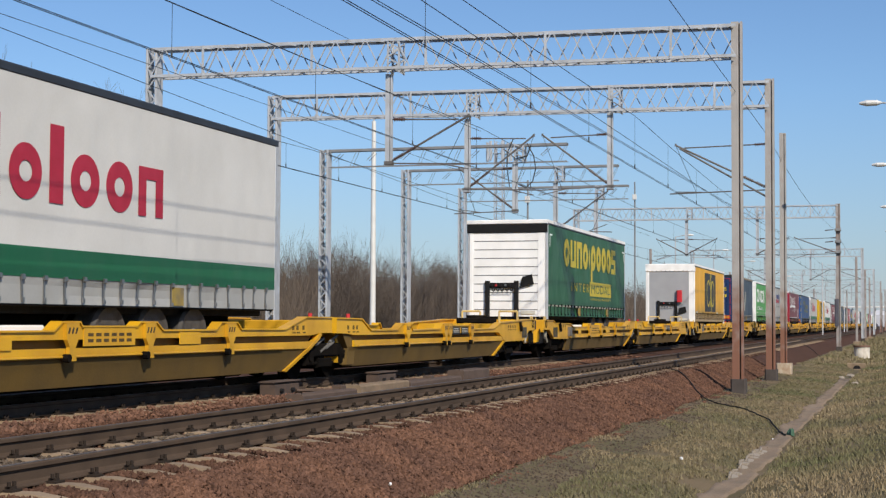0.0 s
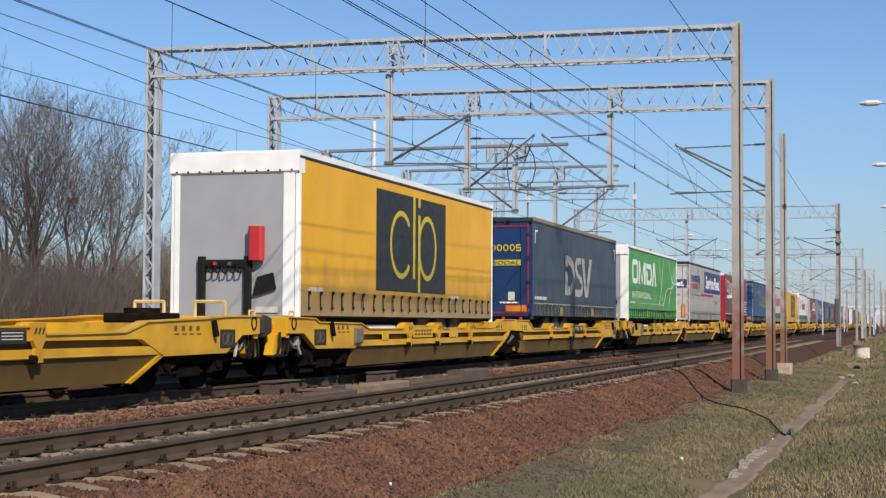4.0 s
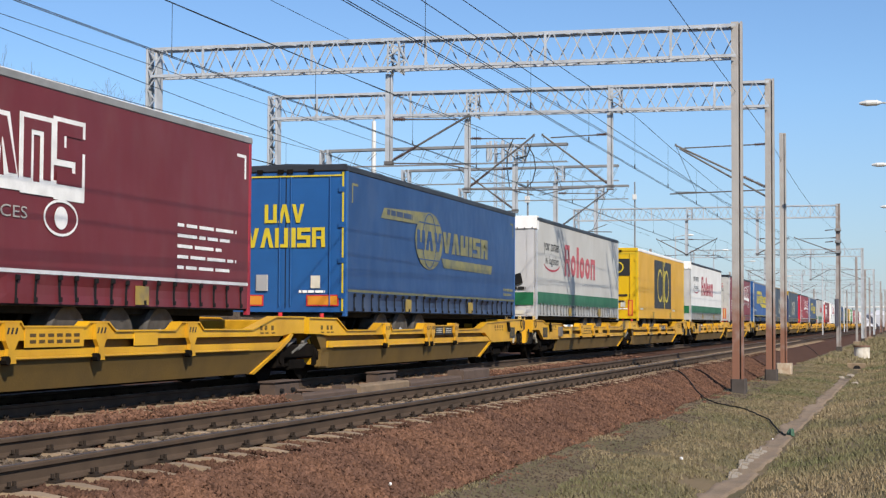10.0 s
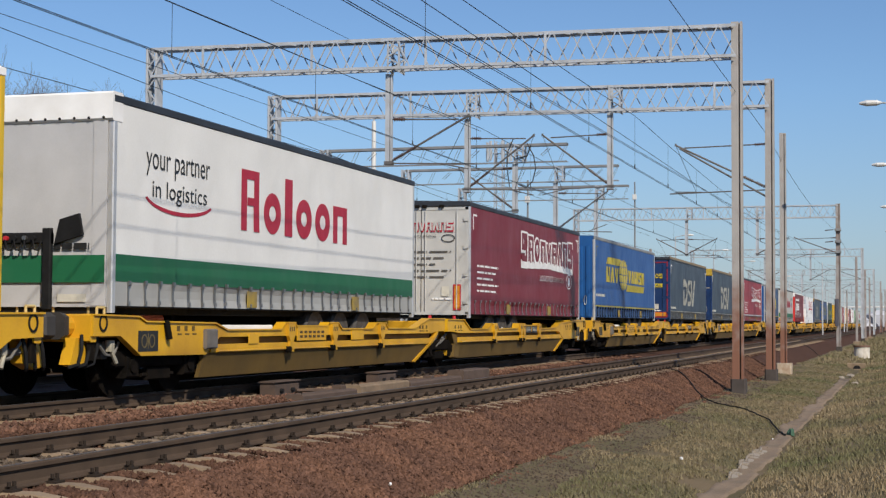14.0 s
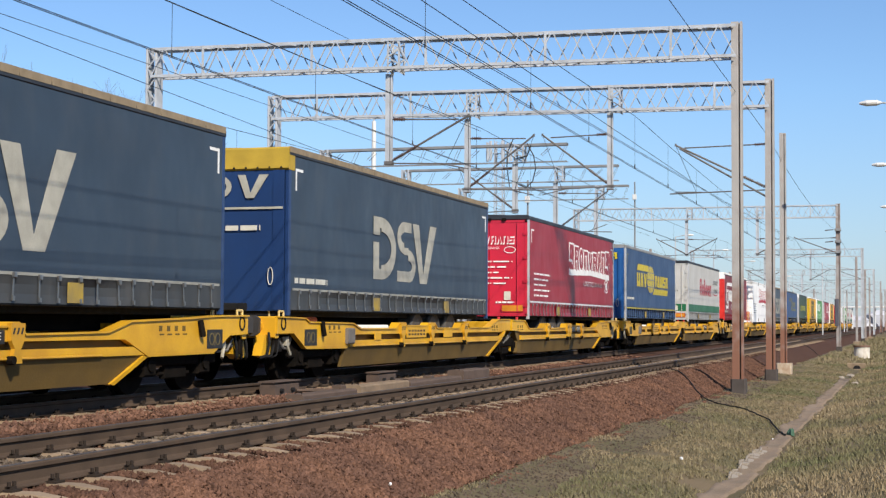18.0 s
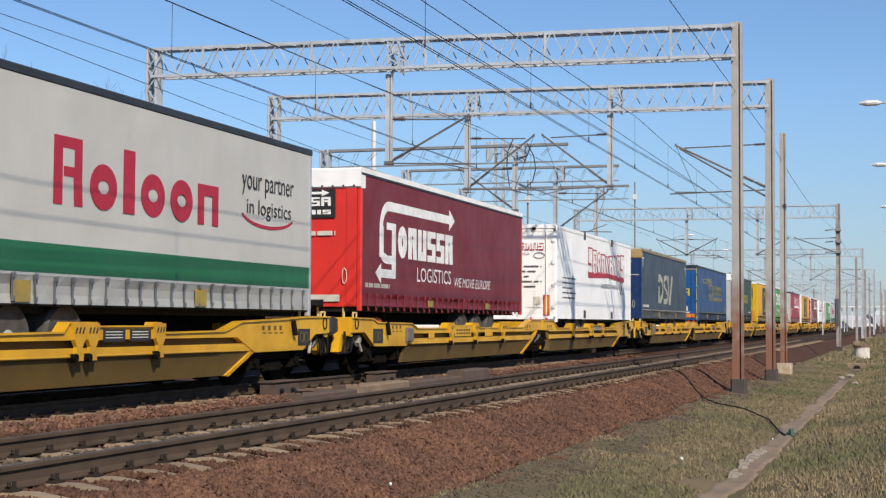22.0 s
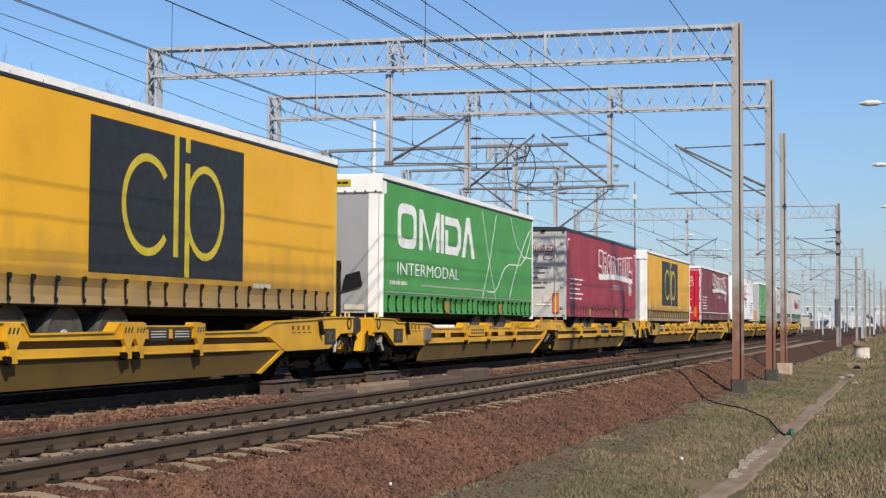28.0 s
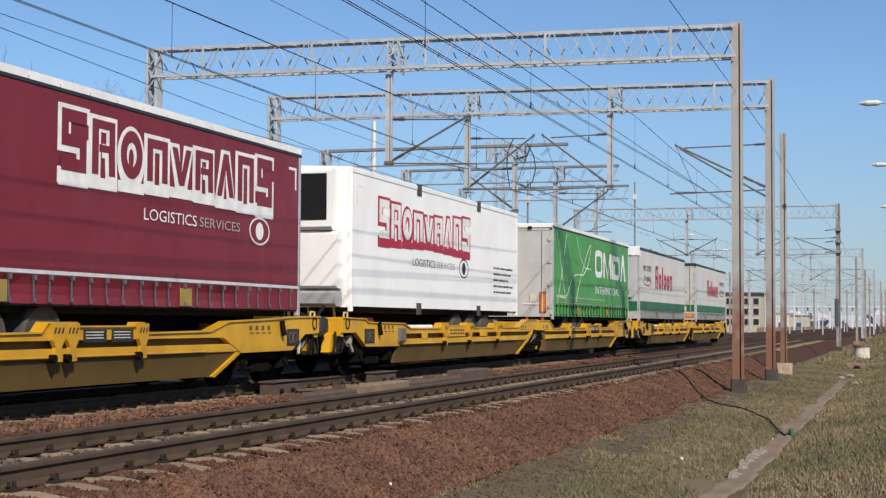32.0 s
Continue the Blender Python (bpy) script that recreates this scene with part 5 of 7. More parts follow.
def marks_square(z0=1.75, z1=3.88, a0=4.2, a1=9.15):
    def make(t):
        Mark("side").rect(a0, z0, a1, z1).put(t, DECAL, "black_field")
        w, h = a1 - a0, z1 - z0
        Mark("side", 0.004).ring(a0 + 0.33 * w, z0 + 0.48 * h, 0.155 * w, 0.35 * h, 0.024 * w, 40, 320).ring(a0 + 0.71 * w, z0 + 0.48 * h, 0.14 * w, 0.35 * h, 0.024 * w).rect(a0 + 0.495 * w, z0 + 0.14 * h, a0 + 0.525 * w, z1).rect(a0 + 0.57 * w, z0, a0 + 0.6 * w, z0 + 0.82 * h).rect(a0 + 0.57 * w, z0 + 0.9 * h, a0 + 0.6 * w, z1).put(t, M_YELLOW, label="yellow rings and bars on a black field")
        for y in (0.5, 9.6):
            Mark("side").bars(y, y + 0.7, [z0 - 0.1], 0.08).put(t, PALE, "number_marking")
    return make


def end_square(t):
    Mark("end", 0.012).rect(-0.95, 3.05, 0.95, 3.75).put(t, DECAL, "black_field")
    Mark("end", 0.016).ring(-0.32, 3.4, 0.26, 0.24, 0.05, 40, 320).ring(0.42, 3.4, 0.26, 0.24, 0.05).rect(-0.02, 3.16, 0.03, 3.75).rect(0.13, 3.05, 0.18, 3.6).put(t, M_YELLOW, label="yellow rings and bars on a black field")
    Mark("end", 0.012).bars(-0.95, 0.95, [2.2, 1.95], 0.08).put(t, INK, "small_writing")


def marks_three(m=None):
    def make(t):
        mm = m or M_CREAM
        g = Mark("side")
        g.rect(4.5, 2.9, 4.9, 3.28).rect(4.5, 1.98, 4.85, 2.75).ring(5.0, 2.63, 0.95, 0.65, 0.3, -90, 90, 14).rect(4.5, 3.05, 5.05, 3.28).rect(4.5, 1.98, 5.05, 2.2)
        g.ring(6.5, 2.93, 0.46, 0.35, 0.24, 90, 270, 12).rect(6.5, 3.06, 7.0, 3.28).rect(6.5, 2.56, 6.8, 2.72).ring(6.8, 2.32, 0.52, 0.36, 0.24, -90, 90, 12).rect(6.05, 1.97, 6.8, 2.2)
        g.poly([(7.1, 3.28), (7.55, 3.28), (7.95, 1.96), (7.65, 1.96)]).poly([(8.4, 3.3), (8.88, 3.3), (8.15, 1.96), (7.8, 1.96)])
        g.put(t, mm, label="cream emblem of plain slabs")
        Mark("side").rect(0.2, 1.65, 13.3, 1.69).put(t, M_CREAM, "pale_line")
        Mark("side").bars(0.3, 1.9, [1.78], 0.1).put(t, PALE, "number_marking")
        corner_marks(t, 3.85)
    return make


def end_yellow_row(t):
    Mark("end", 0.012).row("ouno", -0.9, 3.2, -0.12, 3.5, 0.2, 0.035).row("oooos", 0.0, 3.2, 0.95, 3.5, 0.2, 0.035).rect(0.0, 3.1, 0.035, 3.32).put(t, M_YELLOW, label="yellow emblem of plain blocks")
    lettering(t, "INTER", "end", -0.9, 2.8, -0.1, 2.92, M_YELLOW, 0.2)
    Mark("end", 0.012).rect(-0.05, 2.78, 0.95, 2.95).put(t, M_YELLOW, "yellow_field")
    lettering(t, "MODAL", "end", 0.02, 2.81, 0.88, 2.92, P_NAVY, 0.2)
    part("red_edge", Geo().box(1.13, 1.18, -0.03, -0.02, 1.4, 4.0).box(-1.18, -1.13, -0.03, -0.02, 1.4, 4.0).box(-1.13, 1.13, -0.03, -0.02, 3.92, 3.97).box(-1.13, 1.13, -0.03, -0.02, 1.36, 1.41), mat("dull_red_edge", (0.36, 0.025, 0.05), 0.5), t)


def marks_rounded(a=0.0):
    def make(t):
        g = Mark("side")
        o = a
        g.ring(o + 1.68, 3.2, 0.66, 0.49, 0.21, n=32, square=0.45).rect(o + 2.55, 2.72, o + 2.8, 3.65).poly([(o + 2.8, 3.65), (o + 3.35, 2.9), (o + 3.35, 2.72), (o + 2.8, 3.4)]).poly([(o + 3.86, 3.66), (o + 3.4, 2.9), (o + 3.4, 2.72), (o + 3.86, 3.4)]).rect(o + 3.86, 2.72, o + 4.09, 3.66).rect(o + 4.2, 2.72, o + 4.44, 3.64).poly([(o + 4.56, 3.62), (o + 5.6, 3.62), (o + 5.9, 3.4), (o + 5.9, 2.95), (o + 5.6, 2.72), (o + 4.56, 2.72), (o + 4.56, 3.3), (o + 4.8, 3.3), (o + 4.8, 2.92), (o + 5.5, 2.92), (o + 5.64, 3.05), (o + 5.64, 3.3), (o + 5.5, 3.42), (o + 4.56, 3.42)])
        g.poly([(o + 6.0, 2.7), (o + 6.27, 2.7), (o + 6.52, 3.45), (o + 6.87, 2.7), (o + 7.16, 2.7), (o + 6.66, 3.72), (o + 6.4, 3.72)]).rect(o + 6.3, 3.3, o + 6.6, 3.42)
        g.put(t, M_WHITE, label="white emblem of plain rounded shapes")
        lettering(t, "INTERMODAL", "side", o + 1.0, 2.12, o + 5.75, 2.4, M_WHITE)
        Mark("side").rect(0.2, 1.72, 13.3, 1.75).rect(2.7, 1.9, 8.5, 1.94).put(t, M_CREAM, "pale_line")
        d = 0.0 if a == 0 else -7.3
        for pts in (((7.87, 3.97), (8.57, 2.73), (9.25, 1.7)), ((9.3, 3.97), (8.57, 2.62), (7.9, 1.7)), ((8.5, 1.9), (9.1, 1.9), (9.45, 2.03), (9.89, 2.4), (10.22, 2.59), (10.74, 2.7), (11.98, 2.72), (12.64, 2.99), (13.04, 3.37), (13.3, 3.7)), ((10.85, 4.0), (11.17, 3.6), (11.58, 3.25), (12.3, 2.97), (13.3, 2.96)), ((10.7, 1.7), (11.06, 2.17), (11.66, 2.72), (12.46, 3.39), (12.96, 3.7), (13.3, 3.82))):
            g = Mark("side")
            for (p, z0), (q, z1) in zip(pts, pts[1:]):
                n = Vector((z0 - z1, q - p)).normalized() * 0.016
                g.poly([(p + d - n.x, z0 - n.y), (q + d - n.x, z1 - n.y), (q + d + n.x, z1 + n.y), (p + d + n.x, z0 + n.y)])
            for h in g.gs[1:]:
                g.gs[0].add(h.v, h.f)
            part("thin_curved_line", g.gs[0], M_WHITE, t)
        if a == 0:
            Mark("end", 0.045).rect(-0.05, 3.96, 0.6, 4.1).put(t, M_YELLOW, "name_plate", "small yellow plate with dark bars")
            Mark("end", 0.05).bars(0.12, 0.56, [4.005], 0.05).put(t, INK, "small_writing")
        Mark("side").bars(0.5, 1.7, [1.9], 0.08).put(t, PALE, "number_marking")
    return make


def marks_service(t):
    Mark("side").rect(6.0, 2.78, 13.35, 3.95).put(t, M_BLUE, "blue_field")
    lettering(t, "Service.Fleet.", "side", 6.6, 3.0, 13.0, 3.72, M_WHITE, bold=0.035)
    Mark("side").rect(4.6, 2.58, 9.85, 2.7).put(t, M_RED, "red_bar")
    Mark("side").row("SONNIIS", 0.7, 3.26, 3.2, 3.6, 0.15).put(t, M_BLUE, label="blue emblem of plain blocks")
    Mark("side").row("OAQOOSUI", 0.7, 2.9, 3.2, 3.2, 0.15).put(t, M_RED, label="red emblem of plain blocks")
    Mark("side").ell(3.75, 3.45, 0.4, 0.22).rect(3.6, 2.92, 3.75, 3.4).rect(4.0, 2.92, 4.12, 3.5).ring(3.5, 3.72, 0.22, 0.2, 0.06, 60, 250).put(t, M_BLUE, "blue_figure", "blue animal emblem as plain shapes")
    lettering(t, "The TrailerCompany", "side", 0.7, 2.5, 4.2, 2.66, INK)
    lettering(t, "just more.", "side", 10.6, 2.16, 12.1, 2.4, INK, 0.2)
    Mark("end", 0.012).rect(-1.15, 2.92, 1.15, 3.35).put(t, M_BLUE, "blue_field")
    lettering(t, "Service.Fleet.", "end", -1.02, 2.99, 1.02, 3.29, M_WHITE, bold=0.035)
    Mark("end", 0.012).rect(-1.15, 2.83, 0.2, 2.9).put(t, M_RED, "red_bar")
    lettering(t, "just more.", "end", 0.1, 2.5, 0.85, 2.62, INK, 0.2)
    Mark("end", 0.012).row("SONNIIS", -0.9, 3.74, -0.1, 3.86).put(t, M_BLUE, label="blue emblem of plain blocks")


def marks_arched(a0, light, shade, txt=None, line=True, text_at=None, z=0.0):
    """Arched row of plain blocks with a drop shade, a caption, a round badge and small writing."""
    def make(t):
        for layer in (0, 1):
            g = Mark("side", 0.005 * layer)
            w = 7.0 / 9.4
            for i, c in enumerate("SQONVQANS"):
                y = a0 + i * w * 1.045
                up = 0.17 * abs(i - 4) / 4
                if layer == 0:
                    g.block(c, y - 0.05, 2.76 - up * 0.5 + z, y + w * 1.0, 3.56 + up + z, 0.32)
                    g.rect(y - 0.02, 2.74 - up * 0.5 + z, y + w * 0.98, 2.9 - up * 0.5 + z)
                else:
                    g.block(c, y + 0.04, 2.94 - up * 0.5 + z, y + w * 0.9, 3.5 + up + z, 0.17)
            g.put(t, light if layer else shade, label="arched emblem of plain blocks with a drop shade")
        lettering(t, "LOGISTICS", "side", a0 + 2.3, 2.35 + z, a0 + 4.0, 2.52 + z, txt or light)
        lettering(t, "SERVICES", "side", a0 + 4.1, 2.36 + z, a0 + 5.6, 2.51 + z, C_SILVER)
        Mark("side").ring(a0 + 6.4, 2.42 + z, 0.42, 0.24, 0.035).ell(a0 + 6.4, 2.42 + z, 0.16, 0.15).put(t, txt or light, "badge", "round badge")
        if line:
            Mark("side").rect(0.15, 1.68, 13.4, 1.73).put(t, M_WHITE, "pale_line")
        if text_at is not None:
            Mark("side").bars(text_at, text_at + 2.1, [2.52, 2.36, 2.2, 2.04, 1.88], 0.05).put(t, FAINT if txt is INK else (txt or light), "small_writing")
        corner_marks(t, 3.85)
    return make


def end_arched(light, shade, txt):
    def make(t):
        Mark("end", 0.012).row("SQONVQANS", -0.78, 3.38, 0.86, 3.62, 0.12).put(t, shade, label="emblem of plain blocks")
        Mark("end", 0.016).row("SQONVQANS", -0.8, 3.42, 0.84, 3.66, 0.12, 0.05).put(t, light, label="emblem of plain blocks")
        lettering(t, "LOGISTICS SERVICES", "end", -0.4, 3.24, 0.4, 3.31, txt)
        Mark("end", 0.012).ring(0.72, 3.22, 0.18, 0.1, 0.02).put(t, txt, "badge")
        Mark("end", 0.012).bars(-0.75, 0.8, [2.86, 2.7, 2.54, 2.38, 2.22], 0.04).put(t, FAINT if txt is INK else txt, "small_writing")
    return make


def marks_globe(a, m, faded=False):
    def make(t):
        g = Mark("side")
        g.poly([(a, 3.28), (a + 3.3, 3.28), (a + 2.9, 3.54), (a + 0.35, 3.54)])
        g.row("UAV", a + 0.05, 2.61, a + 2.5, 3.18, 0.15, 0.28)
        g.ell(a + 3.55, 2.96, 0.95, 0.62, 28)
        g.poly([(a + 4.2, 2.34), (a + 8.3, 2.34), (a + 8.45, 2.60), (a + 4.5, 2.60)])
        g.row("VAUISQ", a + 4.65, 2.68, a + 8.45, 3.18, 0.12, 0.26)
        g.put(t, m, label="yellow emblem of a globe between plain blocks and bars")
        h = Mark("side", 0.004)
        h.ring(a + 3.55, 2.96, 0.97, 0.635, 0.03).ring(a + 3.55, 2.96, 0.5, 0.63, 0.035).rect(a + 3.53, 2.34, a + 3.57, 3.58)
        for z, k in ((2.66, 0.8), (2.96, 0.95), (3.26, 0.8)):
            h.rect(a + 3.55 - k, z - 0.012, a + 3.55 + k, z + 0.012)
        h.put(t, C_ROYAL, "globe_line")
        Mark("side").rect(0.15, 1.68, 13.4, 1.73).put(t, M_YELLOW, "yellow_line")
        Mark("side").bars(0.3, 1.9, [2.05], 0.09).put(t, PALE, "number_marking")
        corner_marks(t, 3.85, M_FADED)
    return make


def marks_faded_band(t):
    """A faded band that runs into a globe, with block rows beside it and a bar below."""
    Mark("side").poly([(2.05, 3.27), (2.25, 3.5), (4.5, 3.58), (5.3, 3.6), (5.3, 3.3), (4.5, 3.3)]).put(t, M_FADED, label="faded yellow band")
    Mark("side", 0.004).bars(2.45, 4.2, [3.37], 0.11).put(t, SKIRT_NAVY, "small_writing")
    g = Mark("side", 0.003)
    g.ell(5.43, 2.96, 1.05, 0.66, 28)
    g.put(t, M_FADED, label="faded yellow globe")
    h = Mark("side", 0.008)
    h.row("UAV", 4.5, 2.74, 6.36, 3.18, 0.14, 0.2)
    h.put(t, C_BLUE, label="blue blocks across the globe")
    h = Mark("side", 0.0075)
    h.ring(5.43, 2.96, 0.53, 0.64, 0.03)
    for z, k in ((2.52, 0.77), (3.36, 0.81)):
        h.rect(5.43 - k, z - 0.012, 5.43 + k, z + 0.012)
    h.put(t, C_BLUE, "globe_line")
    g = Mark("side")
    g.row("VAUISQ", 6.5, 2.74, 10.55, 3.24, 0.12, 0.26)
    g.put(t, M_FADED, label="faded yellow emblem of plain blocks")
    Mark("side").poly([(6.4, 2.6), (6.6, 2.38), (10.9, 2.36), (11.0, 2.58)]).put(t, M_FADED, label="faded yellow bar")
    Mark("side").rect(0.1, 1.68, 13.4, 1.73).put(t, M_FADED, "yellow_line")
    Mark("side").bars(12.2, 13.2, [1.95, 1.82], 0.07).put(t, M_FADED, "number_marking")
    corner_marks(t, 3.85, M_FADED)


def end_two_rows(t):
    Mark("end", 0.012).row("UAV", -0.45, 3.05, 0.4, 3.42, 0.12).row("VAUISQ", -0.85, 2.56, 0.85, 2.95, 0.12).put(t, M_YELLOW, label="yellow emblem of plain blocks")


def end_slabs(t):
    """A dark header band with cream slabs over the front wall."""
    Mark("end", 0.022).rect(-1.18, 3.1, 1.18, 3.14).put(t, M_CREAM, "pale_line")
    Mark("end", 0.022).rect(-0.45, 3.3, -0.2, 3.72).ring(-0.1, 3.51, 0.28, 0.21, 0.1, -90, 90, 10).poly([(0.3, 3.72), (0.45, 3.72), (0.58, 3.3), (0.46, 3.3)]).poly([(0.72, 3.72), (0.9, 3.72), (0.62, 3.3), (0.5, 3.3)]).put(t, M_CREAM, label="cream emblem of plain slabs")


def end_top_row(t):
    Mark("end", 0.05).row("AUISQ", -0.6, 3.62, 0.95, 3.88, 0.14).put(t, M_YELLOW, label="yellow emblem of plain blocks")


def end_arrow(t):
    Mark("end", 0.022).rect(-0.9, 3.2, 0.75, 3.78).put(t, DECAL, "dark_field")
    Mark("end", 0.026).rect(-0.8, 3.68, 0.45, 3.73).poly([(0.45, 3.64), (0.62, 3.705), (0.45, 3.77)]).row("OQUSSQ", -0.75, 3.44, 0.65, 3.62, 0.14).row("UOOIIS", -0.4, 3.27, 0.65, 3.36, 0.2).put(t, M_WHITE, label="white emblem of plain blocks")
    Mark("end", 0.022).rect(0.1, 1.5, 0.85, 1.64).put(t, PALE, "plate_marking")


def marks_arrow(t):
    g = Mark("side")
    g.ring(1.75, 3.05, 0.6, 0.6, 0.2, 90, 180, 10).rect(1.75, 3.45, 6.2, 3.65).poly([(6.2, 3.3), (6.65, 3.55), (6.2, 3.8)])
    g.rect(1.15, 2.45, 1.4, 3.1).ring(1.6, 2.62, 0.45, 0.3, 0.2, 180, 270, 8).rect(1.6, 2.32, 2.2, 2.5).rect(1.95, 2.1, 2.2, 3.2).rect(1.6, 3.05, 2.2, 3.2).rect(1.2, 2.02, 2.2, 2.2).poly([(1.25, 1.9), (0.9, 2.11), (1.25, 2.32)])
    g.row("OQUSSQ", 2.35, 2.48, 6.5, 3.18, 0.14, 0.26)
    g.put(t, M_WHITE, label="white emblem of plain blocks inside a bent arrow")
    lettering(t, "LOGISTICS", "side", 3.7, 2.0, 6.35, 2.32, M_WHITE)
    lettering(t, "WE MOVE EUROPE", "side", 6.65, 1.95, 10.0, 2.18, M_WHITE, 0.2)
    Mark("side").bars(0.3, 1.8, [2.0 - 0.2], 0.09).put(t, M_CREAM, "number_marking")


def marks_gold(t):
    Mark("side").row("ounooooos", 2.6, 2.5, 10.6, 3.3, 0.2, 0.17).put(t, M_OLIVE, label="yellow emblem of plain blocks")
    Mark("side").rect(0.1, 1.66, 13.45, 1.7).put(t, M_FADED, "yellow_line")
    Mark("side").bars(10.8, 12.6, [1.85], 0.09).put(t, PALE, "number_marking")


def brackets(t):
    for y in (4.35, 9.35):
        for z in (4.08, 1.4):
            part("lifting_mark", Geo().box(1.282, 1.296, y - 0.16, y + 0.16, z - 0.14, z + 0.12), mat("weathered_dark_plate", (0.09, 0.085, 0.08), 0.7, 0, 0.3, 6), t, "dark lifting patch")


def both(*fs):
    def make(t):
        for f in fs:
            f(t)
    return make


L_GREYGREEN = "grey curtain-side trailer with green band, red emblem"
L_MAROON = "maroon curtain-side trailer, white arched emblem"
L_SLATE = "slate-blue curtain-side trailer, cream emblem"
L_BLUE = "blue curtain-side trailer, faded yellow emblem"
L_YELLOW = "yellow curtain-side trailer, black square emblem"
W_FRONT = front_wall(TARP_TOP, WHITE, drop=0.42)

trailer(0, L_GREYGREEN, C_PALE, SKIRT_GREY, RAIL_DARK, RAIL_DARK, MIDGREY, front_wall(TARP_TOP, MIDGREY), 26, STEEL, marks=marks_partner_first(), y_shift=-0.3, top=4.28)
trailer(2, "dark green curtain-side trailer with a white slatted front and yellow emblem", C_GREEN, C_GREEN, RAIL_DARK, TARP_TOP, WHITE, front_wall(None, WHITE, slats=True), 26, BLACK, marks=marks_yellow_row, hood=TARP_TOP, top=4.25)
trailer(4, "dirty orange-yellow curtain-side trailer with a grey front and red box", C_ORANGE, SKIRT_YELLOW, RAIL_DARK, TARP_TOP, GREYP, front_wall(TARP_TOP, WHITE, "red", drop=0.5), 22, BLACK, marks=marks_square(), hood=TARP_TOP, pockets=False, frame=WHITE, lowz=1.2)
trailer(5, "slate-blue curtain-side trailer with navy rear doors", C_NAVY, SKIRT_DARK, RAIL_DARK, RAIL_DARK, P_NAVY, rear_doors(P_NAVY), 26, STEEL, frame=P_NAVY, marks=both(marks_three(), end_yellow_row), hood=mat("tan_roof_edge", (0.35, 0.27, 0.17), 0.7))
trailer(6, "bright green curtain-side trailer with a white and grey front", C_LIME, C_LIME, RAIL_DARK, TARP_TOP, GREYP, W_FRONT, 26, BLACK, marks=marks_rounded(), hood=TARP_TOP, frame=WHITE)
trailer(7, "silver-grey curtain-side trailer with blue fields and grey rear doors", C_SILVER, SKIRT_GREY, RAIL_DARK, RAIL_DARK, P_LGREY, rear_doors(P_LGREY, "tall", mat("dull_red_edge", (0.36, 0.025, 0.05), 0.5)), 26, STEEL, marks=marks_service, top=4.26)
trailer(8, L_MAROON + " and a ribbed red front", C_DULL, C_DULL, RAIL_GREY, TARP_TOP, P_DULLRED, front_wall(None, P_DULLRED, "red", ribs=True), 28, BLACK, marks=marks_arched(1.1, C_DULL, M_WHITE, M_WHITE, True, 10.8), frame=P_DULLRED)
trailer(9, L_BLUE + " and blue rear doors", C_BLUE, SKIRT_NAVY, RAIL_DARK, RAIL_DARK, P_BLUE, rear_doors(P_BLUE, "low", M_YELLOW), 26, BLACK, marks=both(marks_faded_band, end_two_rows), frame=P_BLUE)
trailer(10, L_GREYGREEN, C_ASH, SKIRT_GREY, RAIL_DARK, RAIL_DARK, MIDGREY, front_wall(TARP_TOP, MIDGREY), 28, STEEL, marks=marks_partner_first(M_PALERED, -0.35), top=4.28)
trailer(11, L_YELLOW + " and yellow rear doors", C_YELLOW, C_YELLOW, TARP_TOP, TARP_TOP, P_YELLOW, rear_doors(P_YELLOW, "tall", M_YELLOW), 24, BLACK, flat=True, marks=both(marks_square(), end_square), frame=P_YELLOW)
trailer(12, L_GREYGREEN, C_GREY, SKIRT_GREY, RAIL_DARK, RAIL_DARK, MIDGREY, front_wall(TARP_TOP, MIDGREY), 28, STEEL, marks=marks_partner_first(), top=4.27)
trailer(13, L_MAROON + " and pale dirty rear doors", C_MAROON, C_MAROON, RAIL_DARK, RAIL_DARK, P_LGREY, rear_doors(P_LGREY, "tall"), 26, STEEL, marks=both(marks_arched(5.4, C_MAROON, M_WHITE, M_WHITE, False, 0.7), end_arched(P_LGREY, M_RED, INK)), top=4.16)
trailer(14, "royal-blue curtain-side trailer with a yellow globe emblem", C_ROYAL, C_BLUE, RAIL_GREY, P_BLUE, P_BLUE, front_wall(None, P_BLUE, "plain", ribs=True), 26, BLACK, marks=marks_globe(2.15, M_YELLOW))
trailer(15, "slate-blue curtain-side trailer with navy rear doors", C_NAVY, SKIRT_DARK, RAIL_DARK, RAIL_DARK, P_NAVY, rear_doors(P_NAVY), 26, STEEL, frame=P_NAVY, marks=both(marks_three(), end_yellow_row), hood=mat("tan_roof_edge", (0.35, 0.27, 0.17), 0.7))
trailer(16, L_SLATE + " and a tan roof edge", C_NAVY, SKIRT_DARK, RAIL_DARK, TARP_YEL, P_NAVY, front_wall(TARP_YEL, P_NAVY, "plain"), 26, STEEL, marks=both(marks_three(), end_slabs), hood=mat("tan_roof_edge", (0.35, 0.27, 0.17), 0.7), frame=P_NAVY)
trailer(17, "crimson curtain-side trailer with red rear doors and white emblem", C_CRIM, C_CRIM, RAIL_DARK, RAIL_DARK, P_CRIM, rear_doors(P_CRIM, "low"), 28, STEEL, marks=both(marks_arched(5.6, C_CRIM, M_WHITE, M_WHITE, True, 0.67), end_arched(P_CRIM, M_WHITE, M_WHITE)), top=4.24)
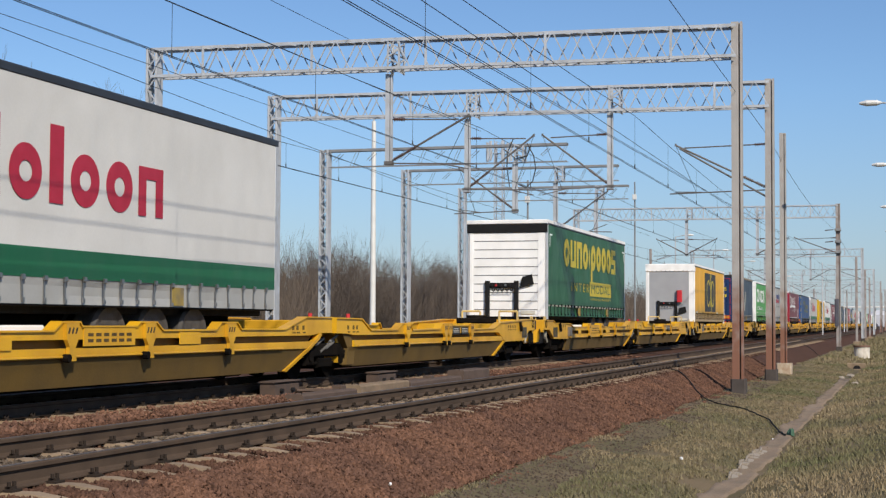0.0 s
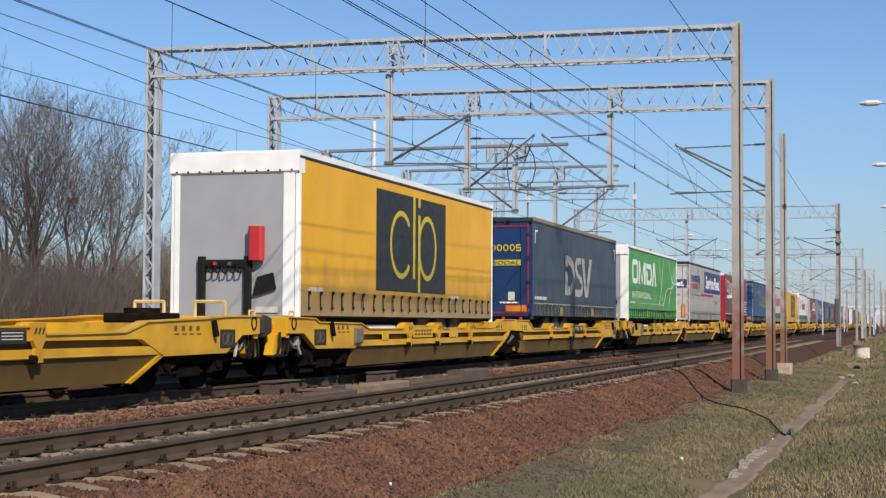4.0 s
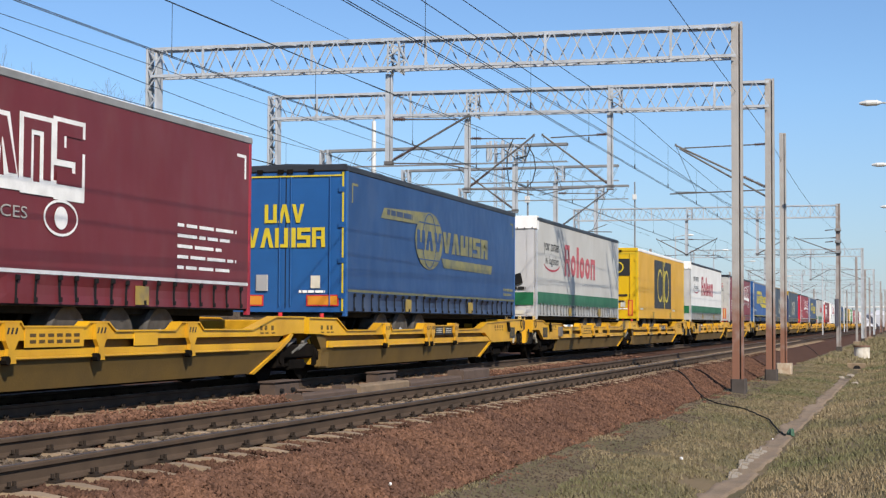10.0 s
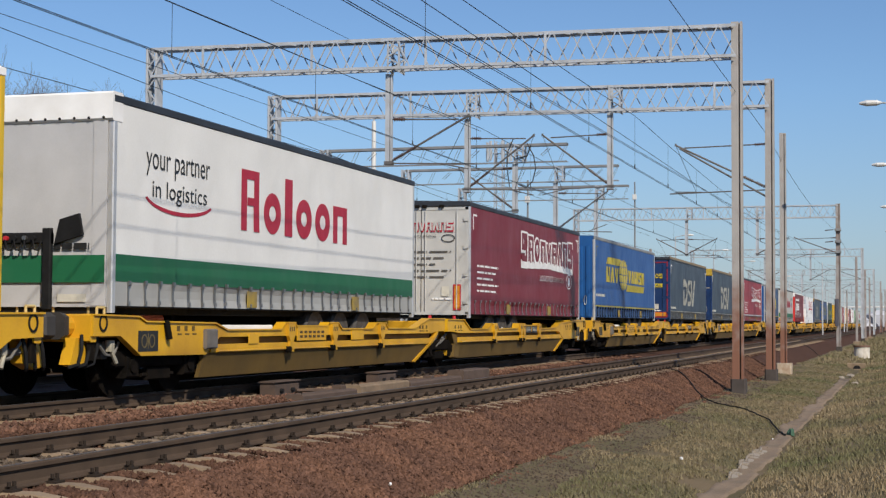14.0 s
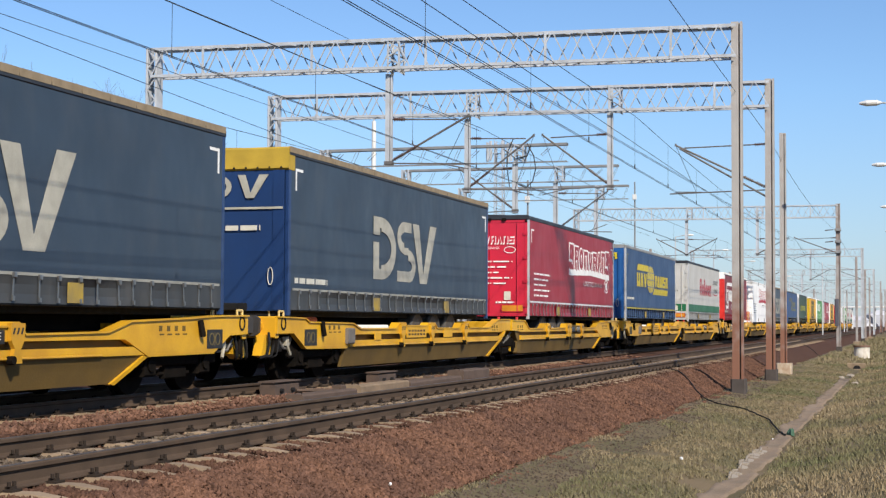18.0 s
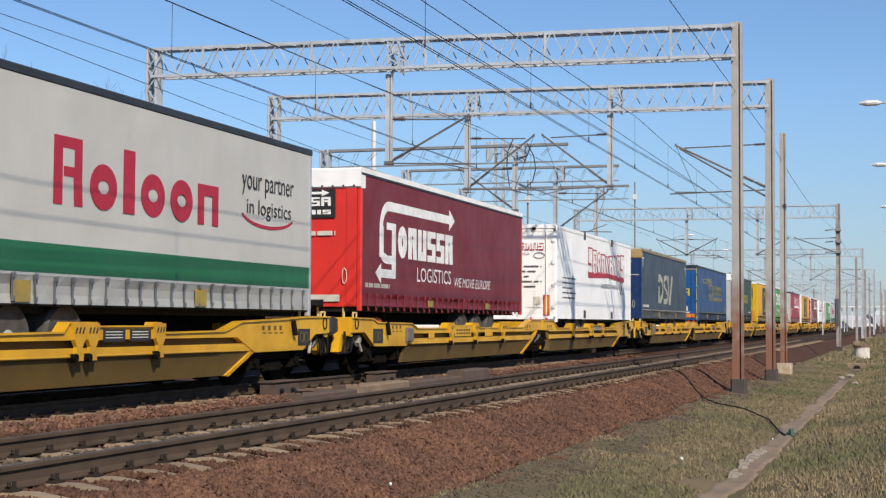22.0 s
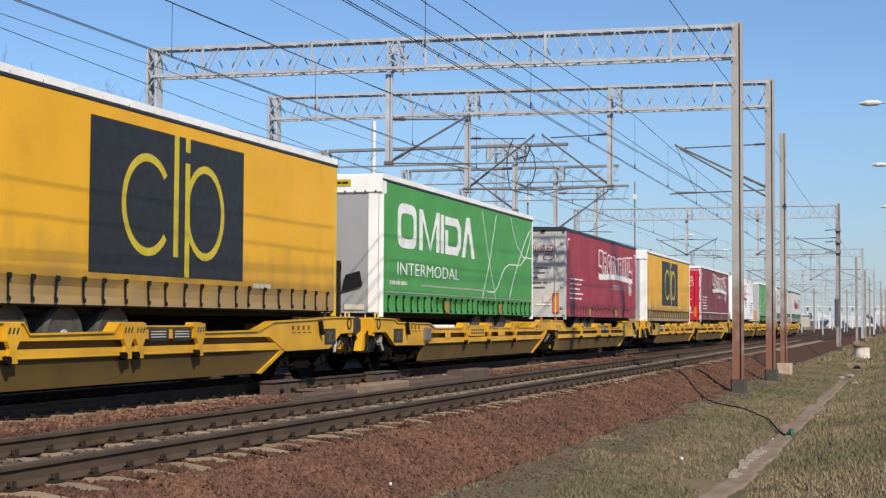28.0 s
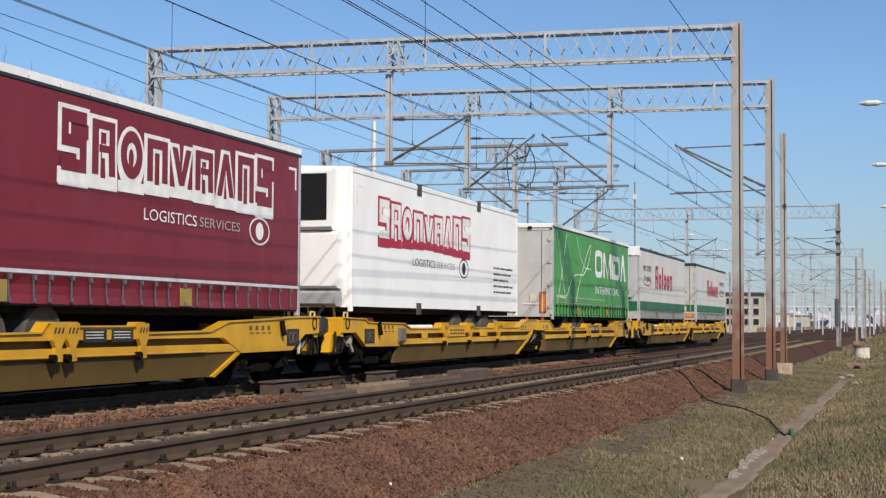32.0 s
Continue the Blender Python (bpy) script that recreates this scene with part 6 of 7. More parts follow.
trailer(18, "blue curtain-side trailer with a ribbed front and yellow globe emblem", C_DEEP, C_DEEP, RAIL_GREY, RAIL_GREY, P_BLUE, front_wall(None, P_BLUE, "plain", ribs=True), 26, BLACK, marks=both(marks_globe(2.55, M_YELLOW), end_top_row))
trailer(19, L_GREYGREEN + " and grey rear doors", C_ASH, SKIRT_GREY, RAIL_DARK, RAIL_DARK, P_LGREY, rear_doors(P_LGREY, "low"), 28, STEEL, marks=marks_big_red, top=4.29)
trailer(20, "wine-red trailer with a red front and white arrow emblem", C_WINE, C_WINE, RAIL_DARK, TARP_TOP, P_RED, front_wall(TARP_TOP, P_RED, "plain"), 28, C_MAROON, marks=both(marks_arrow, end_arrow), hood=TARP_TOP, frame=P_RED, lowz=1.42)
trailer(21, "white box trailer with a red emblem and white rear doors", C_WHITE, C_WHITE, WHITE, WHITE, WHITE, rear_doors(WHITE, "tall"), flat=True, marks=both(marks_arched(5.0, M_WHITE, M_RED, INK, False, 0.85), end_arched(WHITE, M_RED, INK), brackets), frame=WHITE, pockets=False, lowz=1.22)
trailer(22, L_SLATE + " and a tan roof edge", C_NAVY, SKIRT_DARK, RAIL_DARK, TARP_YEL, P_NAVY, front_wall(mat("tan_roof_sheet", (0.5, 0.35, 0.15), 0.7), P_NAVY, "plain"), 26, STEEL, marks=both(marks_three(), end_slabs), hood=mat("tan_roof_edge", (0.35, 0.27, 0.17), 0.7), frame=P_NAVY)
trailer(23, L_BLUE + " and blue rear doors", C_BLUE, SKIRT_NAVY, RAIL_DARK, RAIL_DARK, P_BLUE, rear_doors(P_BLUE, "low", M_YELLOW), 26, BLACK, marks=both(marks_faded_band, end_two_rows), frame=P_BLUE)
trailer(24, "forest-green curtain-side trailer with a grey front and yellow emblem", C_FOREST, C_FOREST, RAIL_DARK, RAIL_DARK, GREYP, front_wall(TARP_TOP, P_LGREY), 26, BLACK, marks=marks_gold)
trailer(25, L_YELLOW + ", worn skirt and yellow rear doors", C_ORANGE, SKIRT_YELLOW, RAIL_DARK, TARP_TOP, P_YELLOW, rear_doors(P_YELLOW, "tall", M_YELLOW), 22, BLACK, marks=both(marks_square(), end_square), hood=TARP_TOP, frame=P_YELLOW, pockets=False)
trailer(26, "bright green curtain-side trailer with a white and grey front", C_LIME, C_LIME, RAIL_DARK, TARP_TOP, GREYP, W_FRONT, 26, BLACK, marks=marks_rounded(), hood=TARP_TOP, frame=WHITE)
trailer(27, L_MAROON + " and pale dirty rear doors", C_ROSE, C_ROSE, RAIL_DARK, RAIL_DARK, P_LGREY, rear_doors(P_LGREY, "tall"), 26, STEEL, marks=both(marks_arched(5.6, C_ROSE, M_WHITE, M_WHITE, False, 0.7), end_arched(P_LGREY, M_RED, INK)))
trailer(28, "dirty orange-yellow curtain-side trailer with a grey front and red box", C_ORANGE, SKIRT_YELLOW, RAIL_DARK, TARP_TOP, GREYP, front_wall(TARP_TOP, WHITE, "red", drop=0.5), 22, BLACK, marks=marks_square(1.9, 3.92, 4.25, 9.2), hood=TARP_TOP, pockets=False, frame=WHITE, lowz=1.2)
trailer(29, L_MAROON + " and red rear doors", C_MAROON, C_MAROON, RAIL_DARK, TARP_TOP, P_CRIM, rear_doors(P_CRIM, "tall", WHITE), 28, STEEL, marks=both(marks_arched(5.25, C_MAROON, M_WHITE, M_WHITE, True, 0.7, 0.2), end_arched(P_CRIM, M_WHITE, M_WHITE)), hood=TARP_TOP)
trailer(30, "white refrigerated trailer with a red emblem and cooling unit", C_WHITE, C_WHITE, WHITE, WHITE, WHITE, reefer_front, flat=True, marks=both(marks_arched(1.6, M_WHITE, M_RED, INK, False, 10.85), brackets), frame=WHITE, pockets=False, lowz=1.4)
trailer(31, "bright green curtain-side trailer with grey rear doors", C_LIME, C_LIME, RAIL_DARK, TARP_TOP, P_LGREY, rear_doors(P_LGREY, "tall"), 26, BLACK, marks=marks_rounded(5.7), hood=TARP_TOP)
trailer(32, L_GREYGREEN, C_PALE, SKIRT_GREY, RAIL_DARK, RAIL_DARK, MIDGREY, front_wall(TARP_TOP, MIDGREY), 28, STEEL, marks=marks_partner_first(), top=4.27)
trailer(33, L_GREYGREEN + " and grey rear doors", C_PALE, SKIRT_GREY, RAIL_DARK, RAIL_DARK, P_LGREY, rear_doors(P_LGREY, "low"), 28, STEEL, marks=marks_big_red, top=4.27)

# ---- beside the line ----
BARK = mat("grey_brown_bark", (0.13, 0.1, 0.075), 0.9, 0, 0.3, 4, 0.01, (0.08, 0.06, 0.05))
TWIG = mat("brown_bare_twigs", (0.165, 0.127, 0.098), 0.9, 0, 0.3, 0.6, 0, (0.105, 0.084, 0.068), rnd=0.2)


def bare_tree(seed, height, stems=1, spread=0.45, depth=6, twig=0.016):
    """Trunk, limbs and fine twigs of a leafless tree; returns wood and twig meshes."""
    r = random.Random(seed)
    wood, fine = Geo(), Geo()

    def grow(p, d, length, rad, level):
        segs = 3 if level < 3 else 2
        for _ in range(segs):
            d = (d + Vector((r.uniform(-1, 1), r.uniform(-1, 1), r.uniform(-0.4, 0.9))) * 0.16).normalized()
            q = p + d * (length / segs)
            r2 = rad * 0.86
            (wood if level < 3 else fine).tube(p, q, rad, 5 if level < 2 else 3, r2)
            p, rad = q, r2
            if level and r.random() < (0.55 if level < 3 else 0.85) and level < depth:
                side = (d + Vector((r.uniform(-1, 1), r.uniform(-1, 1), r.uniform(-0.3, 0.6))) * 0.9).normalized()
                grow(p, side, length * r.uniform(0.5, 0.75), rad * 0.6, level + 1)
        if level < depth and rad > twig * 0.25:
            for _ in range(2 if level > 0 else 4):
                side = (d + Vector((r.uniform(-1, 1), r.uniform(-1, 1), r.uniform(-0.1, 0.7))) * spread * (1.0 + 0.15 * level)).normalized()
                grow(p, side, length * r.uniform(0.62, 0.82), max(rad * r.uniform(0.6, 0.75), 0.006), level + 1)

    for s in range(stems):
        a = 6.283 * s / stems + r.uniform(-0.4, 0.4)
        lean = 0.28 if stems > 1 else 0.03
        grow(Vector((0.25 * math.cos(a) * (stems > 1), 0.25 * math.sin(a) * (stems > 1), -0.3)), Vector((lean * math.cos(a), lean * math.sin(a), 1)).normalized(), height * 0.27, height * (0.016 if stems < 2 else 0.012), 0)
    return wood.mesh("trunk", BARK), fine.mesh("crown", TWIG)


def shrub(seed, height, n=210):
    """A thicket of upright bare stems that fork twice."""
    r = random.Random(seed)
    g = Geo()
    for _ in range(n):
        x, y = r.gauss(0, 1.5), r.gauss(0, 1.5)
        p = Vector((x, y, -0.2))
        d = Vector((r.gauss(0, 0.22) + x * 0.06, r.gauss(0, 0.22) + y * 0.06, 1)).normalized()
        h = height * r.uniform(0.5, 1.05)
        rad = 0.03
        for k in range(5):
            q = p + d * (h / 5)
            g.tube(p, q, rad, 3, rad * 0.75)
            rad *= 0.75
            for _ in range(2 if k > 0 else 1):
                e = (d + Vector((r.uniform(-1, 1), r.uniform(-1, 1), r.uniform(-0.1, 0.6))) * 0.7).normalized()
                m = q + e * h * r.uniform(0.1, 0.24)
                g.tube(q, m, rad * 0.8, 3, rad * 0.3)
                f = (e + Vector((r.uniform(-1, 1), r.uniform(-1, 1), r.uniform(0, 0.6))) * 0.6).normalized()
                g.tube(q.lerp(m, 0.6), q.lerp(m, 0.6) + f * h * 0.12, rad * 0.5, 3, rad * 0.2)
            p = q
            d = (d + Vector((r.uniform(-1, 1), r.uniform(-1, 1), 0.3)) * 0.16).normalized()
    return g.mesh("stems", TWIG)


TREES = [bare_tree(3, 15, 4), bare_tree(11, 13, 3), bare_tree(23, 10, 2, depth=5)]
for i, (x, y, sc, k) in enumerate(((-47, 73, 1.25, 0), (-45.4, 76.5, 1.35, 1), (-45, 90, 0.72, 0), (-50, 84, 1.15, 1), (-54, 68, 1.3, 0), (-49, 97, 0.7, 1), (-52, 104, 0.8, 2), (-50, 118, 0.75, 2), (-48, 134, 0.8, 2), (-46, 150, 0.85, 2), (-49, 165, 0.75, 1), (-45, 190, 0.8, 2), (-47, 215, 0.9, 2), (-50, 245, 0.9, 1), (-46, 290, 0.9, 2), (-48, 330, 0.9, 1), (-54, 141, 0.85, 1), (-57.5, 147, 0.72, 0), (-51, 139, 0.75, 1), (-60, 190, 0.95, 1), (-56, 193, 0.8, 1), (-63, 200, 0.8, 0))):
    tr = thing("tree", "leafless spring tree with many thin grey-brown branches", "tree", "bare trees", at=Matrix.Translation((x, y, -0.8)) @ Matrix.Rotation(i * 1.7, 4, "Z") @ Matrix.Scale(sc, 4))
    part("trunk", TREES[k][0], None, tr)
    part("crown", TREES[k][1], None, tr)
SHRUBS = [shrub(5, 4.7), shrub(9, 4.0), shrub(14, 5.3)]
rs = random.Random(8)
for i in range(170):
    y = 44 + 250 * (i / 169) ** 1.4
    x = -37.5 - rs.uniform(0, 14)
    sh = part("shrub", SHRUBS[i % 3], None, None, at=Matrix.Translation((x, y + rs.uniform(-1, 1), -0.8)) @ Matrix.Rotation(rs.uniform(0, 6.28), 4, "Z") @ Matrix.Scale(rs.uniform(0.7, 1.2) * (1.0 + 0.3 * min(max((y - 60) / 50, 0), 1)), 4))
    tagged(sh, "dense thicket of bare brown stems beside the line", "shrub", "bare shrubs")

# far woods as a low ragged belt, with haze put into its pale colour
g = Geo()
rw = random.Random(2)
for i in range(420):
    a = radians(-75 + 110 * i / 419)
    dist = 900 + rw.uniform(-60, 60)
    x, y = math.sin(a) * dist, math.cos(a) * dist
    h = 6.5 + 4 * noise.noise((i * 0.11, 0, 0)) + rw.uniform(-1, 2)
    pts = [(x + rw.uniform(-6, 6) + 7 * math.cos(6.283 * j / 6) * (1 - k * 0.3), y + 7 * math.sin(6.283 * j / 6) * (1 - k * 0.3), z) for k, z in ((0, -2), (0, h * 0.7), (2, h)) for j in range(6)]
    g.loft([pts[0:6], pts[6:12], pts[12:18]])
far = part("far_woods", g, mat("far_woods_haze_grey", (0.5, 0.51, 0.55), 1.0, 0, 0.2, 0.05, 0, (0.42, 0.43, 0.47)))
tagged(far, "belt of bare woods on the horizon, haze in its colour", "woods", kind="stuff")

# grass on the bank and the cess
DRY = mat("dry_grass_blades", (0.29, 0.225, 0.13), 0.9, 0, 0.3, 0.3, 0, (0.13, 0.138, 0.06), rnd=0.2)


def grass(name, n, xr, yr, h, keep):
    xs = rng.uniform(*xr, n * 2)
    ys = yr[0] * (yr[1] / yr[0]) ** rng.uniform(0, 1, n * 2)
    vs, fs = [], []
    for x, y in zip(xs, ys):
        if len(vs) >= n * 3 or not keep(x, y):
            continue
        z = ground_z(x, y) - 0.01
        a, hh = rng.uniform(0, 6.28), h * rng.uniform(0.4, 1.3)
        w = 0.006 + 0.00025 * y
        dx, dy = math.cos(a) * w, math.sin(a) * w
        b, l = rng.uniform(0, 6.28), hh * rng.uniform(0.2, 0.9)
        k = len(vs)
        vs += [(x - dx, y - dy, z), (x + dx, y + dy, z), (x + l * math.cos(b), y + l * math.sin(b), z + hh)]
        fs.append((k, k + 1, k + 2))
    me = bpy.data.meshes.new(name)
    me.from_pydata(vs, [], fs)
    me.materials.append(DRY)
    return new(name, me)


def on_path(x, y):
    return -2.34 + 0.16 * noise.noise((y * 0.3, 1, 1)) + 0.05 * noise.noise((x, y * 1.9, 3)) < x < -1.98 + 0.14 * noise.noise((y * 0.35, 7, 1)) + 0.05 * noise.noise((x, y * 2.1, 8))


tagged(grass("grass", 95000, (-1.9, 3.0), (7, 80), 0.07, lambda x, y: not (on_path(x, y) and rng.uniform() < 0.82) and noise.noise((x * 1.3, y * 0.7, 2)) > -0.7), "short dry grass on the bank", "grass", kind="stuff")
tagged(grass("grass", 60000, (-4.9, -2.2), (9, 80), 0.05, lambda x, y: not (on_path(x, y) and rng.uniform() < 0.82) and noise.noise((x * 1.1, y * 0.6, 5)) > -0.35 + 0.5 * (x < -3.9) - 0.3 * (y > 27) * (x > -3.6)), "thin dry grass on the cess", "grass", kind="stuff")
tagged(grass("grass", 26000, (-4.4, 6.0), (75, 240), 0.16, lambda x, y: noise.noise((x * 0.8, y * 0.2, 4)) > -0.5), "dry grass on the bank farther along the line", "grass", kind="stuff")
path = sheet("path", steps((-2.65, -1.7, 0.05)), steps((-58, 6, 2), (6, 60, 0.2)), lambda x, y: ground_z(x, y) + (0.03 if on_path(x, y) else -0.05), PATH)
tagged(path, "trodden strip of bare pale earth along the ditch", "path", kind="structure")

SLABM = mat("pale_broken_concrete", (0.38, 0.33, 0.27), 0.9, 0, 0.3, 5, 0.01, (0.36, 0.31, 0.25))
for i in range(9):
    y = 21.15 + 0.54 * i
    x = -2.25 + 0.012 * (i % 3)
    sl = thing("gutter_slab", "pale broken concrete gutter slab sunk in the grass", "concrete slab", "gutter slabs", at=pose(x, y, ground_z(x, y) + 0.02, 4 * (-1) ** i, 8 + 3 * (i % 3), 4 * (-1) ** i))
    part("slab", Geo().box(-0.05, 0.05, -0.16 - 0.02 * (i % 2), 0.16, -0.08, 0.02, 0.012), SLABM, sl)
    part("lip", Geo().box(-0.08, -0.05, -0.18, 0.17 - 0.03 * (i % 2), -0.03, 0.055, 0.01), SLABM, sl)
rag = part("rag", Geo().loft([[(0.07 * k * math.cos(6.283 * j / 9) * (1 + 0.35 * ((j * 4) % 3 - 1)), 0.22 * k * math.sin(6.283 * j / 9), z + 0.03 * ((j * 5) % 3)) for j in range(9)] for k, z in ((1.0, -0.03), (0.8, 0.05), (0.3, 0.09))]), mat("faded_green_cloth", (0.07, 0.16, 0.1), 0.9, 0, 0.3, 8), at=pose(-2.05, 29.2, ground_z(-2.05, 29.2)))
tagged(rag, "crumpled faded green rag lying on the path", "rag")
for x, y, k in ((-3.1, 22.0, 1.0), (-2.3, 28.0, 0.6), (-3.5, 15.6, 0.5), (-5.0, 14.6, 0.7)):
    z = max(ground_z(x, y), ballast_z(x, y) if x < -4.75 else -9)
    lt = part("paper_scrap", Geo().loft([[(0.022 * k * math.cos(6.283 * j / 6) * q, 0.04 * k * math.sin(6.283 * j / 6) * q, h) for j in range(6)] for q, h in ((0.7, 0.0), (1, 0.02 * k), (0.6, 0.04 * k))]), WHITE, at=pose(x, y, z + 0.03, 10, 20, 40))
    tagged(lt, "small crumpled white paper scrap beside the line", "paper scrap", "litter")

well = thing("concrete_well", "white-washed concrete well ring with a rusty lid beside the ditch", "well ring")
g = Geo()
g.loft([[(-2.5 + r * math.cos(6.283 * i / 24), 96 + r * math.sin(6.283 * i / 24), z) for i in range(24)] for r, z in ((0.47, -1.2), (0.47, -0.28), (0.4, -0.28), (0.4, -0.6))])
part("ring", g, mat("whitewashed_concrete", (0.7, 0.67, 0.6), 0.85, 0, 0.3, 2, 0, (0.45, 0.4, 0.33)), well)
part("lid", Geo().tube((-2.5, 96, -0.28), (-2.5, 96, -0.2), 0.53, 20), POSTRUST, well)
for a in range(3):
    part("lug", Geo().box(-2.75 + 0.22 * a, -2.68 + 0.22 * a, 95.9, 96.0, -0.2, -0.08), CONC, well)
hw = thing("culvert_headwall", "weathered concrete culvert end with a dark opening", "culvert")
part("wall", Geo().box(-2.55, -1.75, 73.0, 73.3, -1.4, -0.72, 0.03), CONC, hw)
part("opening", Geo().tube((-2.12, 72.97, -0.98), (-2.12, 73.02, -0.98), 0.17, 16), BLACK, hw)
part("apron", Geo().box(-2.7, -1.6, 72.4, 73.0, -1.2, -0.98, 0.03), CONC, hw)
for i, (x, y) in enumerate(((-2.35, 61.0), (-2.0, 62.5), (-2.15, 64.0), (-1.6, 53))):
    st = part("loose_stone", Geo().loft([[(0.12 * k * math.cos(6.283 * j / 7) * (1 + 0.2 * ((j * 5 + i) % 3)), 0.1 * k * math.sin(6.283 * j / 7), z) for j in range(7)] for k, z in ((0.8, -0.05), (1, 0.02), (0.5, 0.09))]), SLABM, None, at=pose(x, y, ground_z(x, y)))
    tagged(st, "pale loose stone lying in the ditch", "stone", "loose stones")

# bonding cables from the rails to the posts
for pts in (((-6.7, 43.6), (-6.1, 41.6), (-5.55, 40.0), (-4.9, 37.8), (-4.27, 35.9), (-3.6, 34.8), (-2.9, 32.9), (-2.4, 30.2), (-2.1, 28.6)), ((-5.9, 95), (-5.2, 92), (-4.4, 88))):
    out = []
    for (xa, ya), (xb, yb) in zip(pts, pts[1:]):
        for j in range(6):
            x, y = xa + (xb - xa) * j / 6 + random.uniform(-0.03, 0.03), ya + (yb - ya) * j / 6
            out.append((x, y, max(ballast_z(x, y) if x < -4.75 else -9, ground_z(x, y)) + 0.05))
    tagged(part("bonding_cable", Geo().pipe(out, 0.016, 6), BLACK), "black cable lying loosely over the ballast", "cable", "bonding cables")

# boxes and blocks between the two tracks
IRON = mat("dusty_cast_iron", (0.08, 0.055, 0.045), 0.9, 0.0, 0.3, 5, 0.004, (0.13, 0.085, 0.06))
for y in (24.35, 29.8):
    bx = thing("track_box", "dusty grey-brown track equipment box beside the rail", "track box", "track boxes")
    part("case", Geo().box(-10.74, -10.46, y, y + 1.1, -0.3, 0.02, 0.04), IRON, bx)
    part("cover", Geo().box(-10.77, -10.43, y - 0.03, y + 1.13, 0.02, 0.05, 0.012), IRON, bx)
    for k in (0.25, 0.75):
        part("lug", Geo().tube((-10.46, y + k, -0.12), (-10.4, y + k, -0.12), 0.04, 8), BLACK, bx)
    part("rod", Geo().tube((-10.43, y + 0.9, -0.14), (-9.9, y + 1.6, -0.15), 0.03, 6), IRON, bx)
    part("rod_end", Geo().box(-9.98, -9.8, y + 1.5, y + 1.75, -0.2, -0.06, 0.02), IRON, bx)
DUCT = mat("dusty_brown_cover", (0.13, 0.088, 0.066), 0.9, 0, 0.3, 3, 0.004, (0.095, 0.066, 0.052))
for (x0, x1, y0, y1, z, m, lb) in ((-9.95, -9.62, 23.6, 26.2, -0.13, DUCT, "dusty brown cable duct cover"), (-9.95, -9.6, 26.35, 29.2, -0.08, CONC, "pale concrete duct cover"), (-9.95, -9.6, 29.3, 33.0, -0.12, DUCT, "dusty brown cable duct cover"), (-10.0, -9.6, 33.2, 35.4, 0.0, DUCT, "raised dusty brown cable duct cover")):
    c = thing("duct_cover", lb + " lying between the tracks", "duct cover", "duct covers")
    part("slab", Geo().box(x0, x1, y0, y1, -0.35, z, 0.03), m, c)
    part("handle", Geo().pipe([(x0 + 0.1, y0 + 0.2, z), (x0 + 0.1, y0 + 0.2, z + 0.03), (x0 + 0.22, y0 + 0.2, z + 0.03), (x0 + 0.22, y0 + 0.2, z)], 0.01, 5), GEARBLACK, c)

# ---- masts and lamps ----
WMAST = mat("white_mast_paint", (0.68, 0.68, 0.66), 0.5, 0, 0.12, 2)
m1 = thing("mast", "tall slim white tapered mast behind the tracks", "mast")
part("pole", Geo().tube((-24, 67.4, -0.8), (-24, 67.4, 10.6), 0.15, 12, 0.1), WMAST, m1)
part("cap", Geo().tube((-24, 67.4, 10.6), (-24, 67.4, 10.9), 0.05, 8), GALV, m1)
m2 = thing("telecom_mast", "grey lattice telecom mast carrying white panel antennas", "telecom mast")
part("lattice", lattice(Geo(), (-30, 113, -0.8), (-30, 113, 15.2), 0.7, 0.7, 26, 0.06, 0.035, Vector((0, 1, 0))), GALV, m2)
for i in range(6):
    a = 6.283 * i / 6
    part("panel_antenna", Geo().box(-30 + 0.95 * math.cos(a) - 0.1, -30 + 0.95 * math.cos(a) + 0.1, 113.3 + 0.95 * math.sin(a) - 0.08, 113.3 + 0.95 * math.sin(a) + 0.08, 13.6, 15.1, 0.03), GALV, m2)
    part("antenna_bracket", Geo().tube((-30, 113.3, 14.2), (-30 + 0.95 * math.cos(a), 113.3 + 0.95 * math.sin(a), 14.2), 0.03, 5), GALV, m2)
for x, y, h in ((-20.2, 118, 12.2), (-22.5, 92, 10.0)):
    mm = thing("mast", "grey slim mast with a small white box", "mast")
    part("pole", Geo().tube((x, y, -0.8), (x, y, h), 0.08, 8, 0.055), GALV_OLD, mm)
    part("box", Geo().box(x - 0.16, x + 0.16, y - 0.2, y - 0.06, h - 1.4, h - 1.0, 0.02), WMAST, mm)


def street_lamp(x, y, h, arm, rust=False):
    l = thing("street_lamp", "grey lamp post with a white luminaire on an arm", "street lamp", "lamp posts")
    part("pole", Geo().tube((x, y, -0.8), (x, y, h), 0.09, 8, 0.05), GALV, l)
    part("arm", Geo().tube((x, y, h - 0.05), (x + arm, y, h + 0.12), 0.03, 6), GALV, l)
    e = x + arm
    s = 1 if arm > 0 else -1
    part("luminaire", Geo().loft([[(e + s * d, y + w * math.cos(6.283 * i / 10), h + 0.12 + t * math.sin(6.283 * i / 10)) for i in range(10)] for d, w, t in ((0, 0.06, 0.04), (0.15, 0.14, 0.1), (0.5, 0.15, 0.11), (0.75, 0.05, 0.04))]), WMAST, l)


for y in (55, 76.5, 104, 131, 159, 187, 215, 243):
    street_lamp(0.8, y, 8.75, -1.5)
for y in (138, 167, 198, 230, 262):
    street_lamp(-19.9, y, 9.0, 0.9)
